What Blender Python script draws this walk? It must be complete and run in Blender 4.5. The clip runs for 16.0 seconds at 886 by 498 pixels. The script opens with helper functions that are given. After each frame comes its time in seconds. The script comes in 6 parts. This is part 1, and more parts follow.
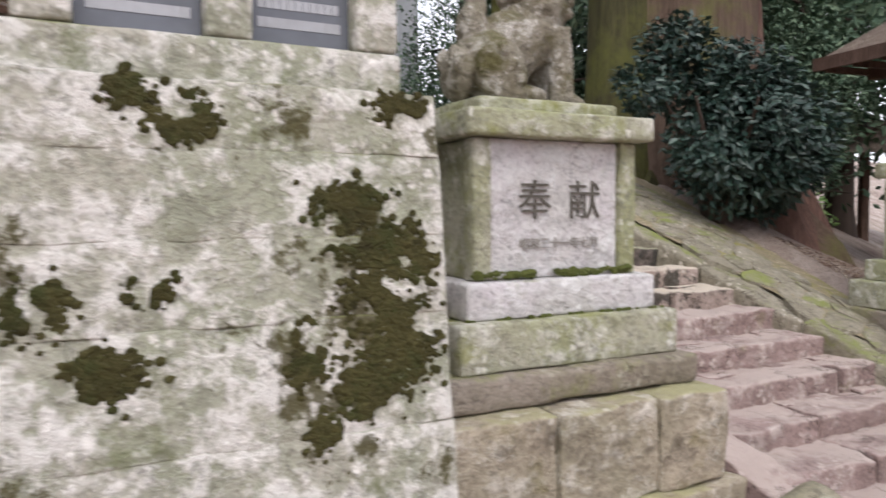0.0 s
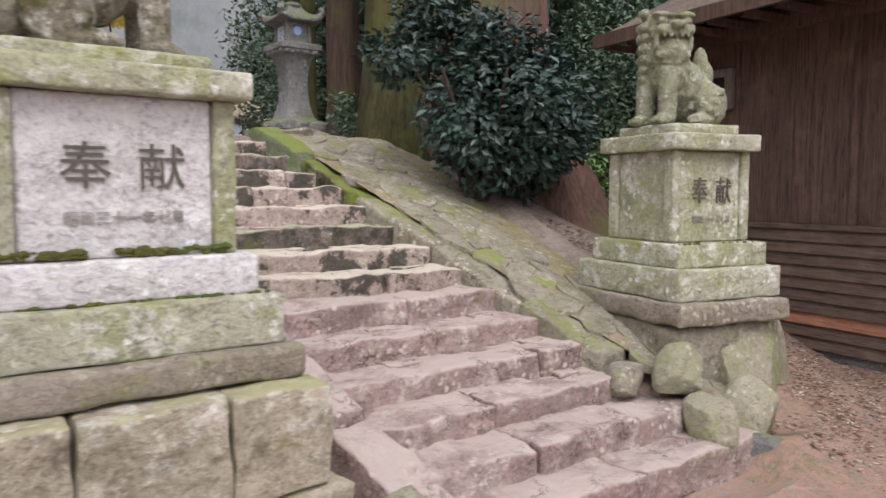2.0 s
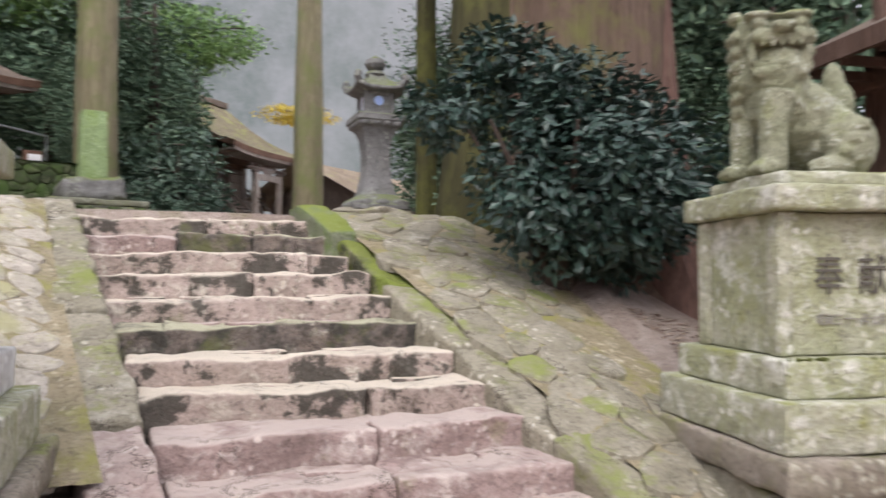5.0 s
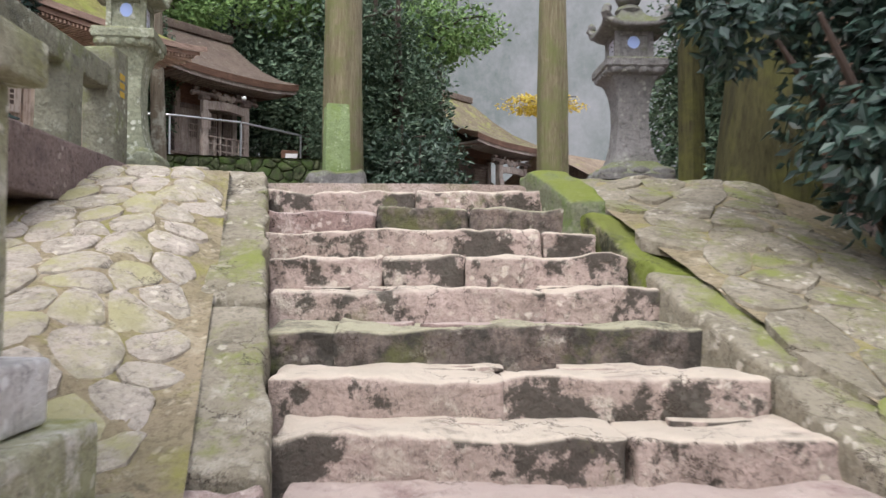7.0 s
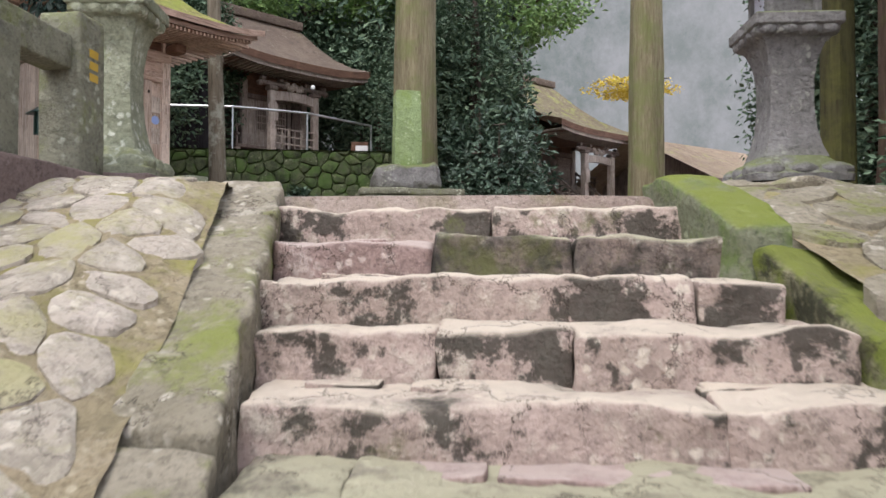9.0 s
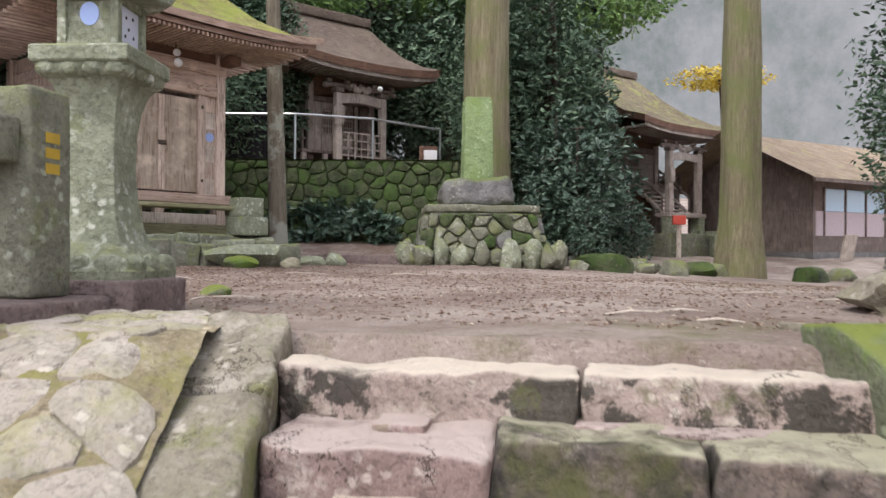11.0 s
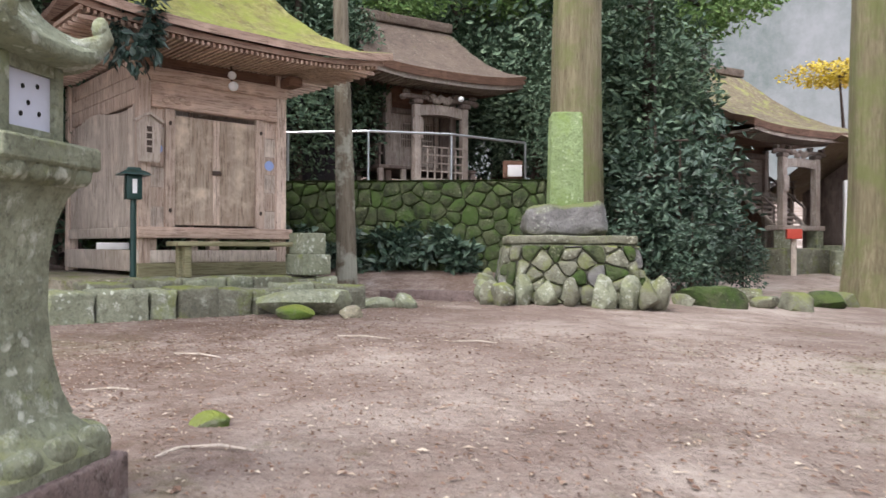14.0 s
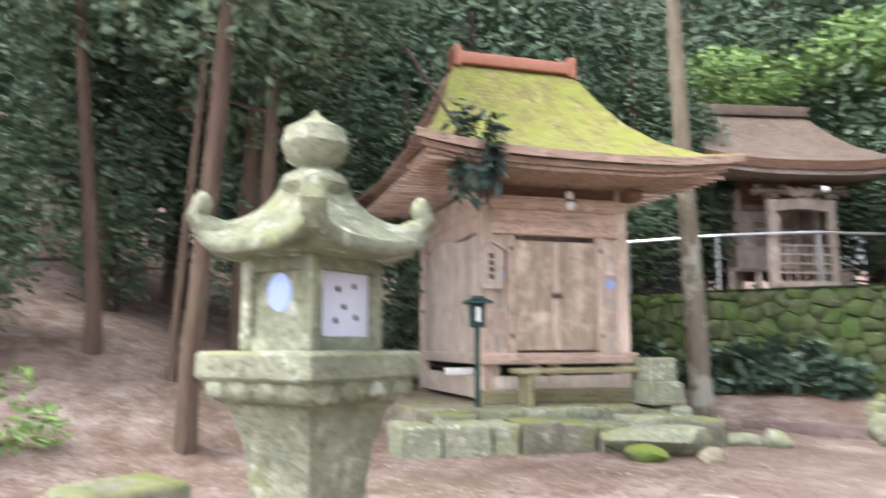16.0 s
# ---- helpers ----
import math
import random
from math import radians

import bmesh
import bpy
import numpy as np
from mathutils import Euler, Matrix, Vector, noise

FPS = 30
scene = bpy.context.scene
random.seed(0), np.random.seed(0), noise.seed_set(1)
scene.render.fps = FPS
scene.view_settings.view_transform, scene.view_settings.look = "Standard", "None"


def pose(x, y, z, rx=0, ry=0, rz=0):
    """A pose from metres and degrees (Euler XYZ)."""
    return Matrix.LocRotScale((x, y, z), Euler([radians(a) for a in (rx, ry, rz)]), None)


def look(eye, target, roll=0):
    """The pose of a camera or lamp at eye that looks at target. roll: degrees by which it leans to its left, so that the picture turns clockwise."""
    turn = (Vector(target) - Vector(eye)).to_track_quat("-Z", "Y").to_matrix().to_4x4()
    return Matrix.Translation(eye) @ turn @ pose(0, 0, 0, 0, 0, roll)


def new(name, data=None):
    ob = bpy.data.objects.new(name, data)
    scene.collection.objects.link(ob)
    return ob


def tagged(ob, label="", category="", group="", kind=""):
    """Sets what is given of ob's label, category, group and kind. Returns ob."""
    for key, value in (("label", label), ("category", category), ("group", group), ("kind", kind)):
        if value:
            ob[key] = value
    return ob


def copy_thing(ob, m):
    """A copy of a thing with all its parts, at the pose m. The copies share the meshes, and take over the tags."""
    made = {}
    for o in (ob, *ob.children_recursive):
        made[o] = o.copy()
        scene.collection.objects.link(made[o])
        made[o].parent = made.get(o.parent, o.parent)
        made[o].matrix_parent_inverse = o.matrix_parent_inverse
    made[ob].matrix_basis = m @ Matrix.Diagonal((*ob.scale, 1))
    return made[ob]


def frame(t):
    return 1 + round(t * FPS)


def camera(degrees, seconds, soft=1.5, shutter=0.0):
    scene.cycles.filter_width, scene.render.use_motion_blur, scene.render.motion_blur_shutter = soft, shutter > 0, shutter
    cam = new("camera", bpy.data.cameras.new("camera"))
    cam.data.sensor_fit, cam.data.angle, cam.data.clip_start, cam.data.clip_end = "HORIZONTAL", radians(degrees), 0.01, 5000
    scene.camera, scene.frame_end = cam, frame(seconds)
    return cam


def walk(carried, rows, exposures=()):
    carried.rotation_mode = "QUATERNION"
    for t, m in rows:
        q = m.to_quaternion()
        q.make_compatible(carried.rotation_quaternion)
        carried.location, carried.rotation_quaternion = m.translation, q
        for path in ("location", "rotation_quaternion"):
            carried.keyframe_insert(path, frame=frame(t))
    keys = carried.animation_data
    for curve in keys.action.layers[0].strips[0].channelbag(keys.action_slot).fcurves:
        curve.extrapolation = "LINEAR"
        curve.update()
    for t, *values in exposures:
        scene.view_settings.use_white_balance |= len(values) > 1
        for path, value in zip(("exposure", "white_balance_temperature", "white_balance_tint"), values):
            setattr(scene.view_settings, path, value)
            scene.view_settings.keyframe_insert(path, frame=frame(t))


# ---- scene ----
cam = camera(61.3, 16.0, 1.5, 0.5)
PATH = [
    (0.0, (-1.651, -2.878, 1.811), (-0.721, -1.110, 1.711), -0.36),
    (0.5, (-1.354, -2.900, 1.773), (-0.306, -1.201, 1.647), -0.13),
    (1.0, (-1.006, -2.914, 1.778), (0.130, -1.275, 1.629), 0.05),
    (1.5, (-0.605, -3.051, 1.778), (0.573, -1.441, 1.627), 0.02),
    (2.0, (-0.219, -3.153, 1.761), (0.970, -1.552, 1.608), 0.03),
    (2.5, (0.163, -3.188, 1.788), (1.366, -1.598, 1.637), 0.04),
    (3.0, (0.548, -3.213, 1.795), (1.764, -1.632, 1.649), 0.06),
    (3.5, (0.863, -3.107, 1.781), (2.069, -1.516, 1.667), 0.15),
    (4.0, (1.141, -2.866, 1.781), (2.292, -1.232, 1.709), 0.15),
    (4.5, (1.410, -2.653, 1.777), (2.435, -0.936, 1.760), 0.07),
    (5.0, (1.630, -2.461, 1.746), (2.353, -0.599, 1.829), -0.12),
    (7.5, (2.089, -0.439, 1.681), (2.115, 1.560, 1.747), 0.19),
    (8.0, (2.140, 0.001, 1.769), (2.106, 2.000, 1.820), 0.42),
    (8.5, (2.060, 0.336, 1.893), (1.962, 2.333, 1.942), 0.31),
    (9.0, (2.045, 0.623, 1.992), (1.914, 2.618, 2.037), 0.17),
    (9.5, (2.070, 0.967, 2.162), (1.911, 2.961, 2.185), 0.28),
    (10.0, (2.022, 1.200, 2.346), (1.812, 3.189, 2.358), 0.35),
    (12.5, (1.977, 2.381, 2.946), (1.507, 4.325, 2.946), 0.38),
    (13.0, (1.920, 2.599, 3.035), (1.424, 4.537, 3.041), 0.40),
    (13.5, (1.907, 2.811, 3.102), (1.392, 4.744, 3.101), 0.29),
    (14.0, (1.889, 2.966, 3.203), (1.326, 4.886, 3.198), 0.27),
    (14.5, (1.792, 3.159, 3.296), (1.151, 5.054, 3.290), 0.32),
    (15.0, (1.715, 3.311, 3.374), (0.983, 5.172, 3.379), 0.25),
    (15.5, (1.707, 3.413, 3.496), (0.703, 5.139, 3.609), 0.12),
    (16.0, (1.559, 3.500, 3.547), (0.232, 4.976, 3.800), -0.12),
]
walk(cam, [(t, look(eye, target, roll)) for t, eye, target, roll in PATH],
     [(0.0, 0.5), (1.5, 0.6), (3.5, 0.9), (7.5, 0.95), (10.0, 0.97), (12.5, 1.16), (13.5, 1.3), (15.0, 1.47), (16.0, 1.95)])

# ---- light ----
world = bpy.data.worlds.new("sky")
scene.world = world
world.use_nodes = True
wn = world.node_tree
sky = wn.nodes.new("ShaderNodeTexSky")
sky.sky_type = "NISHITA"
sky.sun_disc = False
sky.sun_elevation, sky.sun_rotation = radians(50), radians(200)
sky.air_density, sky.dust_density, sky.ozone_density = 1.0, 4.0, 1.0
wmix = wn.nodes.new("ShaderNodeMixRGB")
wmix.inputs[0].default_value = 0.8
wmix.inputs[2].default_value = (9.2, 9.2, 10.2, 1)
wn.links.new(sky.outputs[0], wmix.inputs[1])
wn.links.new(wmix.outputs[0], wn.nodes["Background"].inputs[0])
wn.nodes["Background"].inputs[1].default_value = 0.13
sun = new("sun", bpy.data.lights.new("sun", "SUN"))
sun.data.energy, sun.data.angle, sun.data.color = 1.0, radians(25), (1.0, 0.97, 0.92)
sun.matrix_world = look((0, 0, 0), (0.35, 0.65, -1.1))


# ---- materials ----
def nodes_of(name):
    m = bpy.data.materials.new(name)
    m.use_nodes = True
    t = m.node_tree
    return m, t, t.nodes["Principled BSDF"]


def add(t, kind, **props):
    n = t.nodes.new(kind)
    for k, v in props.items():
        n.inputs[k].default_value = v
    return n


def coords(t, scale=(1, 1, 1), wander=True, local=False):
    m = t.nodes.new("ShaderNodeMapping")
    m.inputs["Scale"].default_value = scale
    if local:
        g = t.nodes.new("ShaderNodeTexCoord")
        t.links.new(g.outputs["Object"], m.inputs["Vector"])
    else:
        g = t.nodes.new("ShaderNodeNewGeometry")
        t.links.new(g.outputs["Position"], m.inputs["Vector"])
    if wander:
        o = t.nodes.new("ShaderNodeObjectInfo")
        s = t.nodes.new("ShaderNodeMath")
        s.operation = "MULTIPLY"
        s.inputs[1].default_value = 37.0
        t.links.new(o.outputs["Random"], s.inputs[0])
        c = t.nodes.new("ShaderNodeCombineXYZ")
        t.links.new(s.outputs[0], c.inputs[0])
        t.links.new(s.outputs[0], c.inputs[2])
        t.links.new(c.outputs[0], m.inputs["Location"])
    return m.outputs["Vector"]


def noise_of(t, vec, scale, detail=6.0, rough=0.6, lo=0.4, hi=0.6):
    """A noise mask from 0 to 1, between two thresholds."""
    n = add(t, "ShaderNodeTexNoise", Scale=scale, Detail=detail, Roughness=rough)
    t.links.new(vec, n.inputs["Vector"])
    r = t.nodes.new("ShaderNodeMapRange")
    r.inputs["From Min"].default_value, r.inputs["From Max"].default_value = lo, hi
    t.links.new(n.outputs["Fac"], r.inputs["Value"])
    return r.outputs["Result"]


def mixed(t, fac, a, b):
    m = t.nodes.new("ShaderNodeMixRGB")
    for i, v in ((0, fac), (1, a), (2, b)):
        if isinstance(v, (tuple, float, int)):
            m.inputs[i].default_value = (*v, 1) if isinstance(v, tuple) else v
        else:
            t.links.new(v, m.inputs[i])
    return m.outputs[0]


def times(t, a, b):
    m = t.nodes.new("ShaderNodeMath")
    m.operation = "MULTIPLY"
    for i, v in ((0, a), (1, b)):
        if isinstance(v, (float, int)):
            m.inputs[i].default_value = v
        else:
            t.links.new(v, m.inputs[i])
    return m.outputs[0]


def upward(t, lo=0.3, hi=0.9):
    g = t.nodes.new("ShaderNodeNewGeometry")
    s = t.nodes.new("ShaderNodeSeparateXYZ")
    t.links.new(g.outputs["Normal"], s.inputs[0])
    r = t.nodes.new("ShaderNodeMapRange")
    r.inputs["From Min"].default_value, r.inputs["From Max"].default_value = lo, hi
    t.links.new(s.outputs["Z"], r.inputs["Value"])
    return r.outputs["Result"]


def bumped(t, bsdf, vec, scale, strength, dist=0.01, detail=8.0):
    n = add(t, "ShaderNodeTexNoise", Scale=scale, Detail=detail, Roughness=0.65)
    t.links.new(vec, n.inputs["Vector"])
    b = add(t, "ShaderNodeBump", Strength=strength, Distance=dist)
    t.links.new(n.outputs["Fac"], b.inputs["Height"])
    t.links.new(b.outputs[0], bsdf.inputs["Normal"])


def stone(name, base, alt, lichen=(0.62, 0.62, 0.56), lichen_amt=(0.56, 0.64), moss=(0.10, 0.13, 0.03), moss_amt=(0.6, 0.7),
          dark=(0.05, 0.05, 0.045), dark_amt=(0.62, 0.72), top_moss=0.0, top_col=(0.22, 0.25, 0.07), rough=0.9, wander=True, grain=1.0, crack=0.0):
    m, t, p = nodes_of(name)
    v = coords(t, wander=wander)
    c = mixed(t, noise_of(t, v, 1.7 * grain, 8, 0.68, 0.4, 0.6), base, alt)
    c = mixed(t, times(t, noise_of(t, v, 7 * grain, 8, 0.75, 0.5, 0.62), 0.55), c, tuple(k * 0.6 for k in alt))
    c = mixed(t, times(t, noise_of(t, v, 42 * grain, 4, 0.7, 0.5, 0.66), 0.6), c, tuple(k * 0.42 for k in base))
    c = mixed(t, times(t, noise_of(t, v, 5.5 * grain, 10, 0.75, *lichen_amt), 0.85), c, lichen)
    c = mixed(t, times(t, noise_of(t, v, 13 * grain, 10, 0.8, 0.56, 0.62), 0.6), c, tuple(k * 0.3 for k in base))
    vo = add(t, "ShaderNodeTexVoronoi", Scale=17 * grain)
    wob = t.nodes.new("ShaderNodeVectorMath")
    nz = add(t, "ShaderNodeTexNoise", Scale=24 * grain, Detail=3.0)
    t.links.new(v, nz.inputs["Vector"])
    sc = t.nodes.new("ShaderNodeVectorMath")
    sc.operation = "SCALE"
    sc.inputs["Scale"].default_value = 0.05
    t.links.new(nz.outputs["Color"], sc.inputs[0])
    t.links.new(v, wob.inputs[0])
    t.links.new(sc.outputs[0], wob.inputs[1])
    t.links.new(wob.outputs[0], vo.inputs["Vector"])
    sp = t.nodes.new("ShaderNodeMapRange")
    sp.inputs["From Min"].default_value, sp.inputs["From Max"].default_value = 0.36, 0.22
    t.links.new(vo.outputs["Distance"], sp.inputs["Value"])
    c = mixed(t, times(t, times(t, sp.outputs[0], noise_of(t, v, 3.0 * grain, 5, 0.6, 0.5, 0.6)), 0.75), c, tuple(min(1.0, k * 1.15) for k in lichen))
    c = mixed(t, times(t, noise_of(t, v, 3.1 * grain, 9, 0.7, *dark_amt), 0.85), c, dark)
    c = mixed(t, times(t, noise_of(t, v, 2.3 * grain, 9, 0.72, *moss_amt), 0.9), c, moss)
    if top_moss:
        c = mixed(t, times(t, times(t, upward(t), noise_of(t, v, 2.0 * grain, 8, 0.7, 0.62 - top_moss * 0.35, 0.72 - top_moss * 0.3)), 0.9), c, top_col)
    if crack:
        cv = add(t, "ShaderNodeTexVoronoi", Scale=2.6 * grain)
        cv.feature = "DISTANCE_TO_EDGE"
        w2 = t.nodes.new("ShaderNodeVectorMath")
        n2 = add(t, "ShaderNodeTexNoise", Scale=4.0 * grain, Detail=8.0, Roughness=0.7)
        t.links.new(v, n2.inputs["Vector"])
        s2 = t.nodes.new("ShaderNodeVectorMath")
        s2.operation = "SCALE"
        s2.inputs["Scale"].default_value = 0.55
        t.links.new(n2.outputs["Color"], s2.inputs[0])
        t.links.new(v, w2.inputs[0])
        t.links.new(s2.outputs[0], w2.inputs[1])
        t.links.new(w2.outputs[0], cv.inputs["Vector"])
        cr = t.nodes.new("ShaderNodeMapRange")
        cr.inputs["From Min"].default_value, cr.inputs["From Max"].default_value = 0.016, 0.004
        t.links.new(cv.outputs["Distance"], cr.inputs["Value"])
        c = mixed(t, times(t, times(t, cr.outputs[0], noise_of(t, v, 1.4 * grain, 4, 0.6, 0.46, 0.56)), crack), c, (0.05, 0.038, 0.03))
    t.links.new(c, p.inputs["Base Color"])
    p.inputs["Roughness"].default_value = rough
    p.inputs["Specular IOR Level"].default_value = 0.25
    bumped(t, p, v, 11 * grain, 1.0, 0.05, 14.0)
    return m


def wood(name, base, alt, dark, axis=2, scale=1.0, rough=0.8, fade=0.5):
    m, t, p = nodes_of(name)
    s = [14 * scale] * 3
    s[axis] = 0.9 * scale
    v = coords(t, tuple(s), local=True)
    v2 = coords(t)
    c = mixed(t, noise_of(t, v, 1.6, 8, 0.7, 0.4, 0.6), base, alt)
    c = mixed(t, times(t, noise_of(t, v, 3.0, 7, 0.78, 0.5, 0.6), 0.8), c, dark)
    c = mixed(t, times(t, noise_of(t, v2, 3.0, 7, 0.65, 0.5, 0.68), fade), c, tuple(min(1, k * 1.5) for k in alt))
    o = t.nodes.new("ShaderNodeObjectInfo")
    c = mixed(t, times(t, o.outputs["Random"], 0.3), c, dark)
    t.links.new(c, p.inputs["Base Color"])
    p.inputs["Roughness"].default_value = rough
    p.inputs["Specular IOR Level"].default_value = 0.2
    bumped(t, p, v, 4.0, 0.8, 0.012)
    return m


def plain(name, colour, rough=0.6, metal=0.0, var=0.25, scale=14.0):
    m, t, p = nodes_of(name)
    v = coords(t)
    c = mixed(t, times(t, noise_of(t, v, scale, 6, 0.6, 0.35, 0.7), var), colour, tuple(k * 0.45 for k in colour))
    t.links.new(c, p.inputs["Base Color"])
    p.inputs["Roughness"].default_value, p.inputs["Metallic"].default_value = rough, metal
    bumped(t, p, v, 60, 0.15, 0.003)
    return m


def leafy(name, a, b, c3, rough=0.45, spec=0.5, trans=0.0):
    m, t, p = nodes_of(name)
    g = t.nodes.new("ShaderNodeNewGeometry")
    r = t.nodes.new("ShaderNodeValToRGB")
    r.color_ramp.elements[0].color, r.color_ramp.elements[1].color = (*a, 1), (*c3, 1)
    e = r.color_ramp.elements.new(0.6)
    e.color = (*b, 1)
    t.links.new(g.outputs["Random Per Island"], r.inputs[0])
    t.links.new(r.outputs[0], p.inputs["Base Color"])
    p.inputs["Roughness"].default_value = rough
    p.inputs["Specular IOR Level"].default_value = spec
    return m


def bark(name, base, alt, moss, moss_amt=(0.5, 0.65)):
    m, t, p = nodes_of(name)
    v = coords(t, (16, 16, 1.1), wander=True)
    v2 = coords(t)
    c = mixed(t, noise_of(t, v, 1.0, 6, 0.65, 0.38, 0.62), base, alt)
    c = mixed(t, times(t, noise_of(t, v, 3.0, 5, 0.7, 0.5, 0.7), 0.7), c, tuple(k * 0.35 for k in base))
    c = mixed(t, times(t, noise_of(t, v2, 1.1, 8, 0.7, *moss_amt), 0.8), c, moss)
    t.links.new(c, p.inputs["Base Color"])
    p.inputs["Roughness"].default_value = 0.95
    p.inputs["Specular IOR Level"].default_value = 0.15
    bumped(t, p, v, 2.2, 1.0, 0.03)
    return m


M_WALL = stone("lichen_block_stone", (0.52, 0.49, 0.42), (0.38, 0.39, 0.29), (0.82, 0.79, 0.75), (0.48, 0.56), (0.075, 0.065, 0.02), (0.565, 0.60), (0.2, 0.22, 0.12), (0.56, 0.66), 0.45, (0.2, 0.21, 0.08), wander=False)
M_PED = stone("pedestal_stone", (0.48, 0.465, 0.37), (0.36, 0.37, 0.22), (0.74, 0.73, 0.67), (0.52, 0.63), (0.27, 0.28, 0.09), (0.55, 0.68), (0.15, 0.14, 0.10), (0.58, 0.7), 0.3, (0.27, 0.28, 0.1))
M_FACE = stone("pale_face_stone", (0.68, 0.64, 0.66), (0.63, 0.615, 0.59), (0.78, 0.78, 0.77), (0.48, 0.66), (0.30, 0.32, 0.18), (0.62, 0.74), (0.30, 0.26, 0.22), (0.64, 0.8), 0.2)
M_RED = stone("pinkish_step_stone", (0.39, 0.285, 0.265), (0.295, 0.215, 0.198), (0.6, 0.52, 0.48), (0.52, 0.65), (0.24, 0.22, 0.12), (0.6, 0.72), (0.12, 0.09, 0.08), (0.6, 0.7), 0.7, (0.5, 0.415, 0.375), crack=1.0)
M_PALE = stone("pale_step_stone", (0.48, 0.38, 0.34), (0.38, 0.305, 0.265), (0.58, 0.53, 0.45), (0.52, 0.66), (0.14, 0.15, 0.06), (0.6, 0.7), (0.035, 0.035, 0.028), (0.51, 0.55), 0.9, (0.62, 0.545, 0.45), crack=1.0)
M_MOSSY = stone("mossy_curb_stone", (0.22, 0.24, 0.16), (0.18, 0.19, 0.13), (0.4, 0.42, 0.3), (0.6, 0.7), (0.12, 0.2, 0.03), (0.45, 0.6), (0.05, 0.06, 0.04), (0.62, 0.7), 1.0, (0.19, 0.225, 0.045))
M_STAIN = stone("dark_stained_step", (0.16, 0.135, 0.12), (0.24, 0.19, 0.165), (0.46, 0.42, 0.36), (0.58, 0.68), (0.11, 0.115, 0.05), (0.52, 0.64), (0.035, 0.035, 0.03), (0.44, 0.56), 0.7, (0.44, 0.42, 0.3), crack=0.9)
M_COB = stone("pale_paving_stone", (0.52, 0.46, 0.40), (0.42, 0.38, 0.31), (0.58, 0.54, 0.46), (0.54, 0.68), (0.24, 0.24, 0.12), (0.62, 0.74), (0.18, 0.16, 0.12), (0.62, 0.74), 0.4, (0.4, 0.38, 0.2), crack=0.7)
M_RAMP = stone("mossy_paving_stone", (0.34, 0.305, 0.24), (0.26, 0.235, 0.175), (0.50, 0.46, 0.39), (0.54, 0.68), (0.2, 0.215, 0.08), (0.56, 0.68), (0.13, 0.11, 0.09), (0.58, 0.7), 0.3, crack=0.9)
M_GREEN = stone("moss_covered_stone", (0.07, 0.085, 0.045), (0.11, 0.125, 0.065), (0.24, 0.25, 0.17), (0.6, 0.72), (0.06, 0.105, 0.025), (0.45, 0.6), (0.02, 0.025, 0.015), (0.48, 0.6), 0.5, (0.09, 0.125, 0.035))
M_CURB = stone("lumpy_mossy_curb", (0.12, 0.13, 0.07), (0.19, 0.18, 0.11), (0.32, 0.31, 0.2), (0.54, 0.64), (0.16, 0.2, 0.035), (0.47, 0.57), (0.02, 0.024, 0.012), (0.49, 0.56), 0.6, (0.18, 0.21, 0.045), crack=0.7)
M_LAN = stone("lantern_stone", (0.36, 0.38, 0.28), (0.25, 0.27, 0.19), (0.62, 0.64, 0.56), (0.55, 0.66), (0.24, 0.28, 0.09), (0.56, 0.7), (0.10, 0.11, 0.08), (0.58, 0.72), 0.35, (0.28, 0.3, 0.12))
M_LAN2 = stone("grey_lantern_stone", (0.24, 0.235, 0.235), (0.19, 0.185, 0.18), (0.34, 0.35, 0.31), (0.58, 0.7), (0.13, 0.15, 0.06), (0.6, 0.72), (0.09, 0.09, 0.08), (0.6, 0.74), 0.8, (0.15, 0.18, 0.06))
M_STAT = stone("statue_stone", (0.36, 0.36, 0.26), (0.27, 0.28, 0.18), (0.58, 0.58, 0.50), (0.55, 0.66), (0.2, 0.22, 0.08), (0.56, 0.7), (0.11, 0.11, 0.07), (0.6, 0.74), 0.25, grain=1.6)
M_STAT_L = stone("weathered_statue_stone", (0.36, 0.33, 0.27), (0.25, 0.22, 0.16), (0.64, 0.61, 0.56), (0.52, 0.62), (0.10, 0.09, 0.03), (0.52, 0.62), (0.06, 0.055, 0.04), (0.58, 0.7), 0.5, (0.12, 0.11, 0.04), grain=1.6)
M_FENCE = stone("fence_stone", (0.25, 0.25, 0.19), (0.2, 0.2, 0.15), (0.44, 0.46, 0.38), (0.56, 0.68), (0.2, 0.23, 0.08), (0.52, 0.66), (0.09, 0.09, 0.08), (0.58, 0.7), 0.5)
M_FBASE = stone("reddish_base_stone", (0.20, 0.15, 0.14), (0.26, 0.20, 0.185), (0.36, 0.31, 0.28), (0.6, 0.72), (0.12, 0.11, 0.07), (0.62, 0.74), (0.08, 0.06, 0.06), (0.56, 0.7), 0.1)
M_BOULD = stone("rounded_boulder_stone", (0.38, 0.34, 0.26), (0.31, 0.29, 0.2), (0.56, 0.55, 0.46), (0.56, 0.68), (0.24, 0.27, 0.1), (0.56, 0.7), (0.14, 0.13, 0.1), (0.62, 0.74), 0.3)
M_POST = stone("green_stone_post", (0.24, 0.32, 0.15), (0.29, 0.38, 0.19), (0.44, 0.5, 0.34), (0.62, 0.74), (0.2, 0.28, 0.08), (0.5, 0.66), (0.12, 0.16, 0.08), (0.64, 0.76), 0.3)
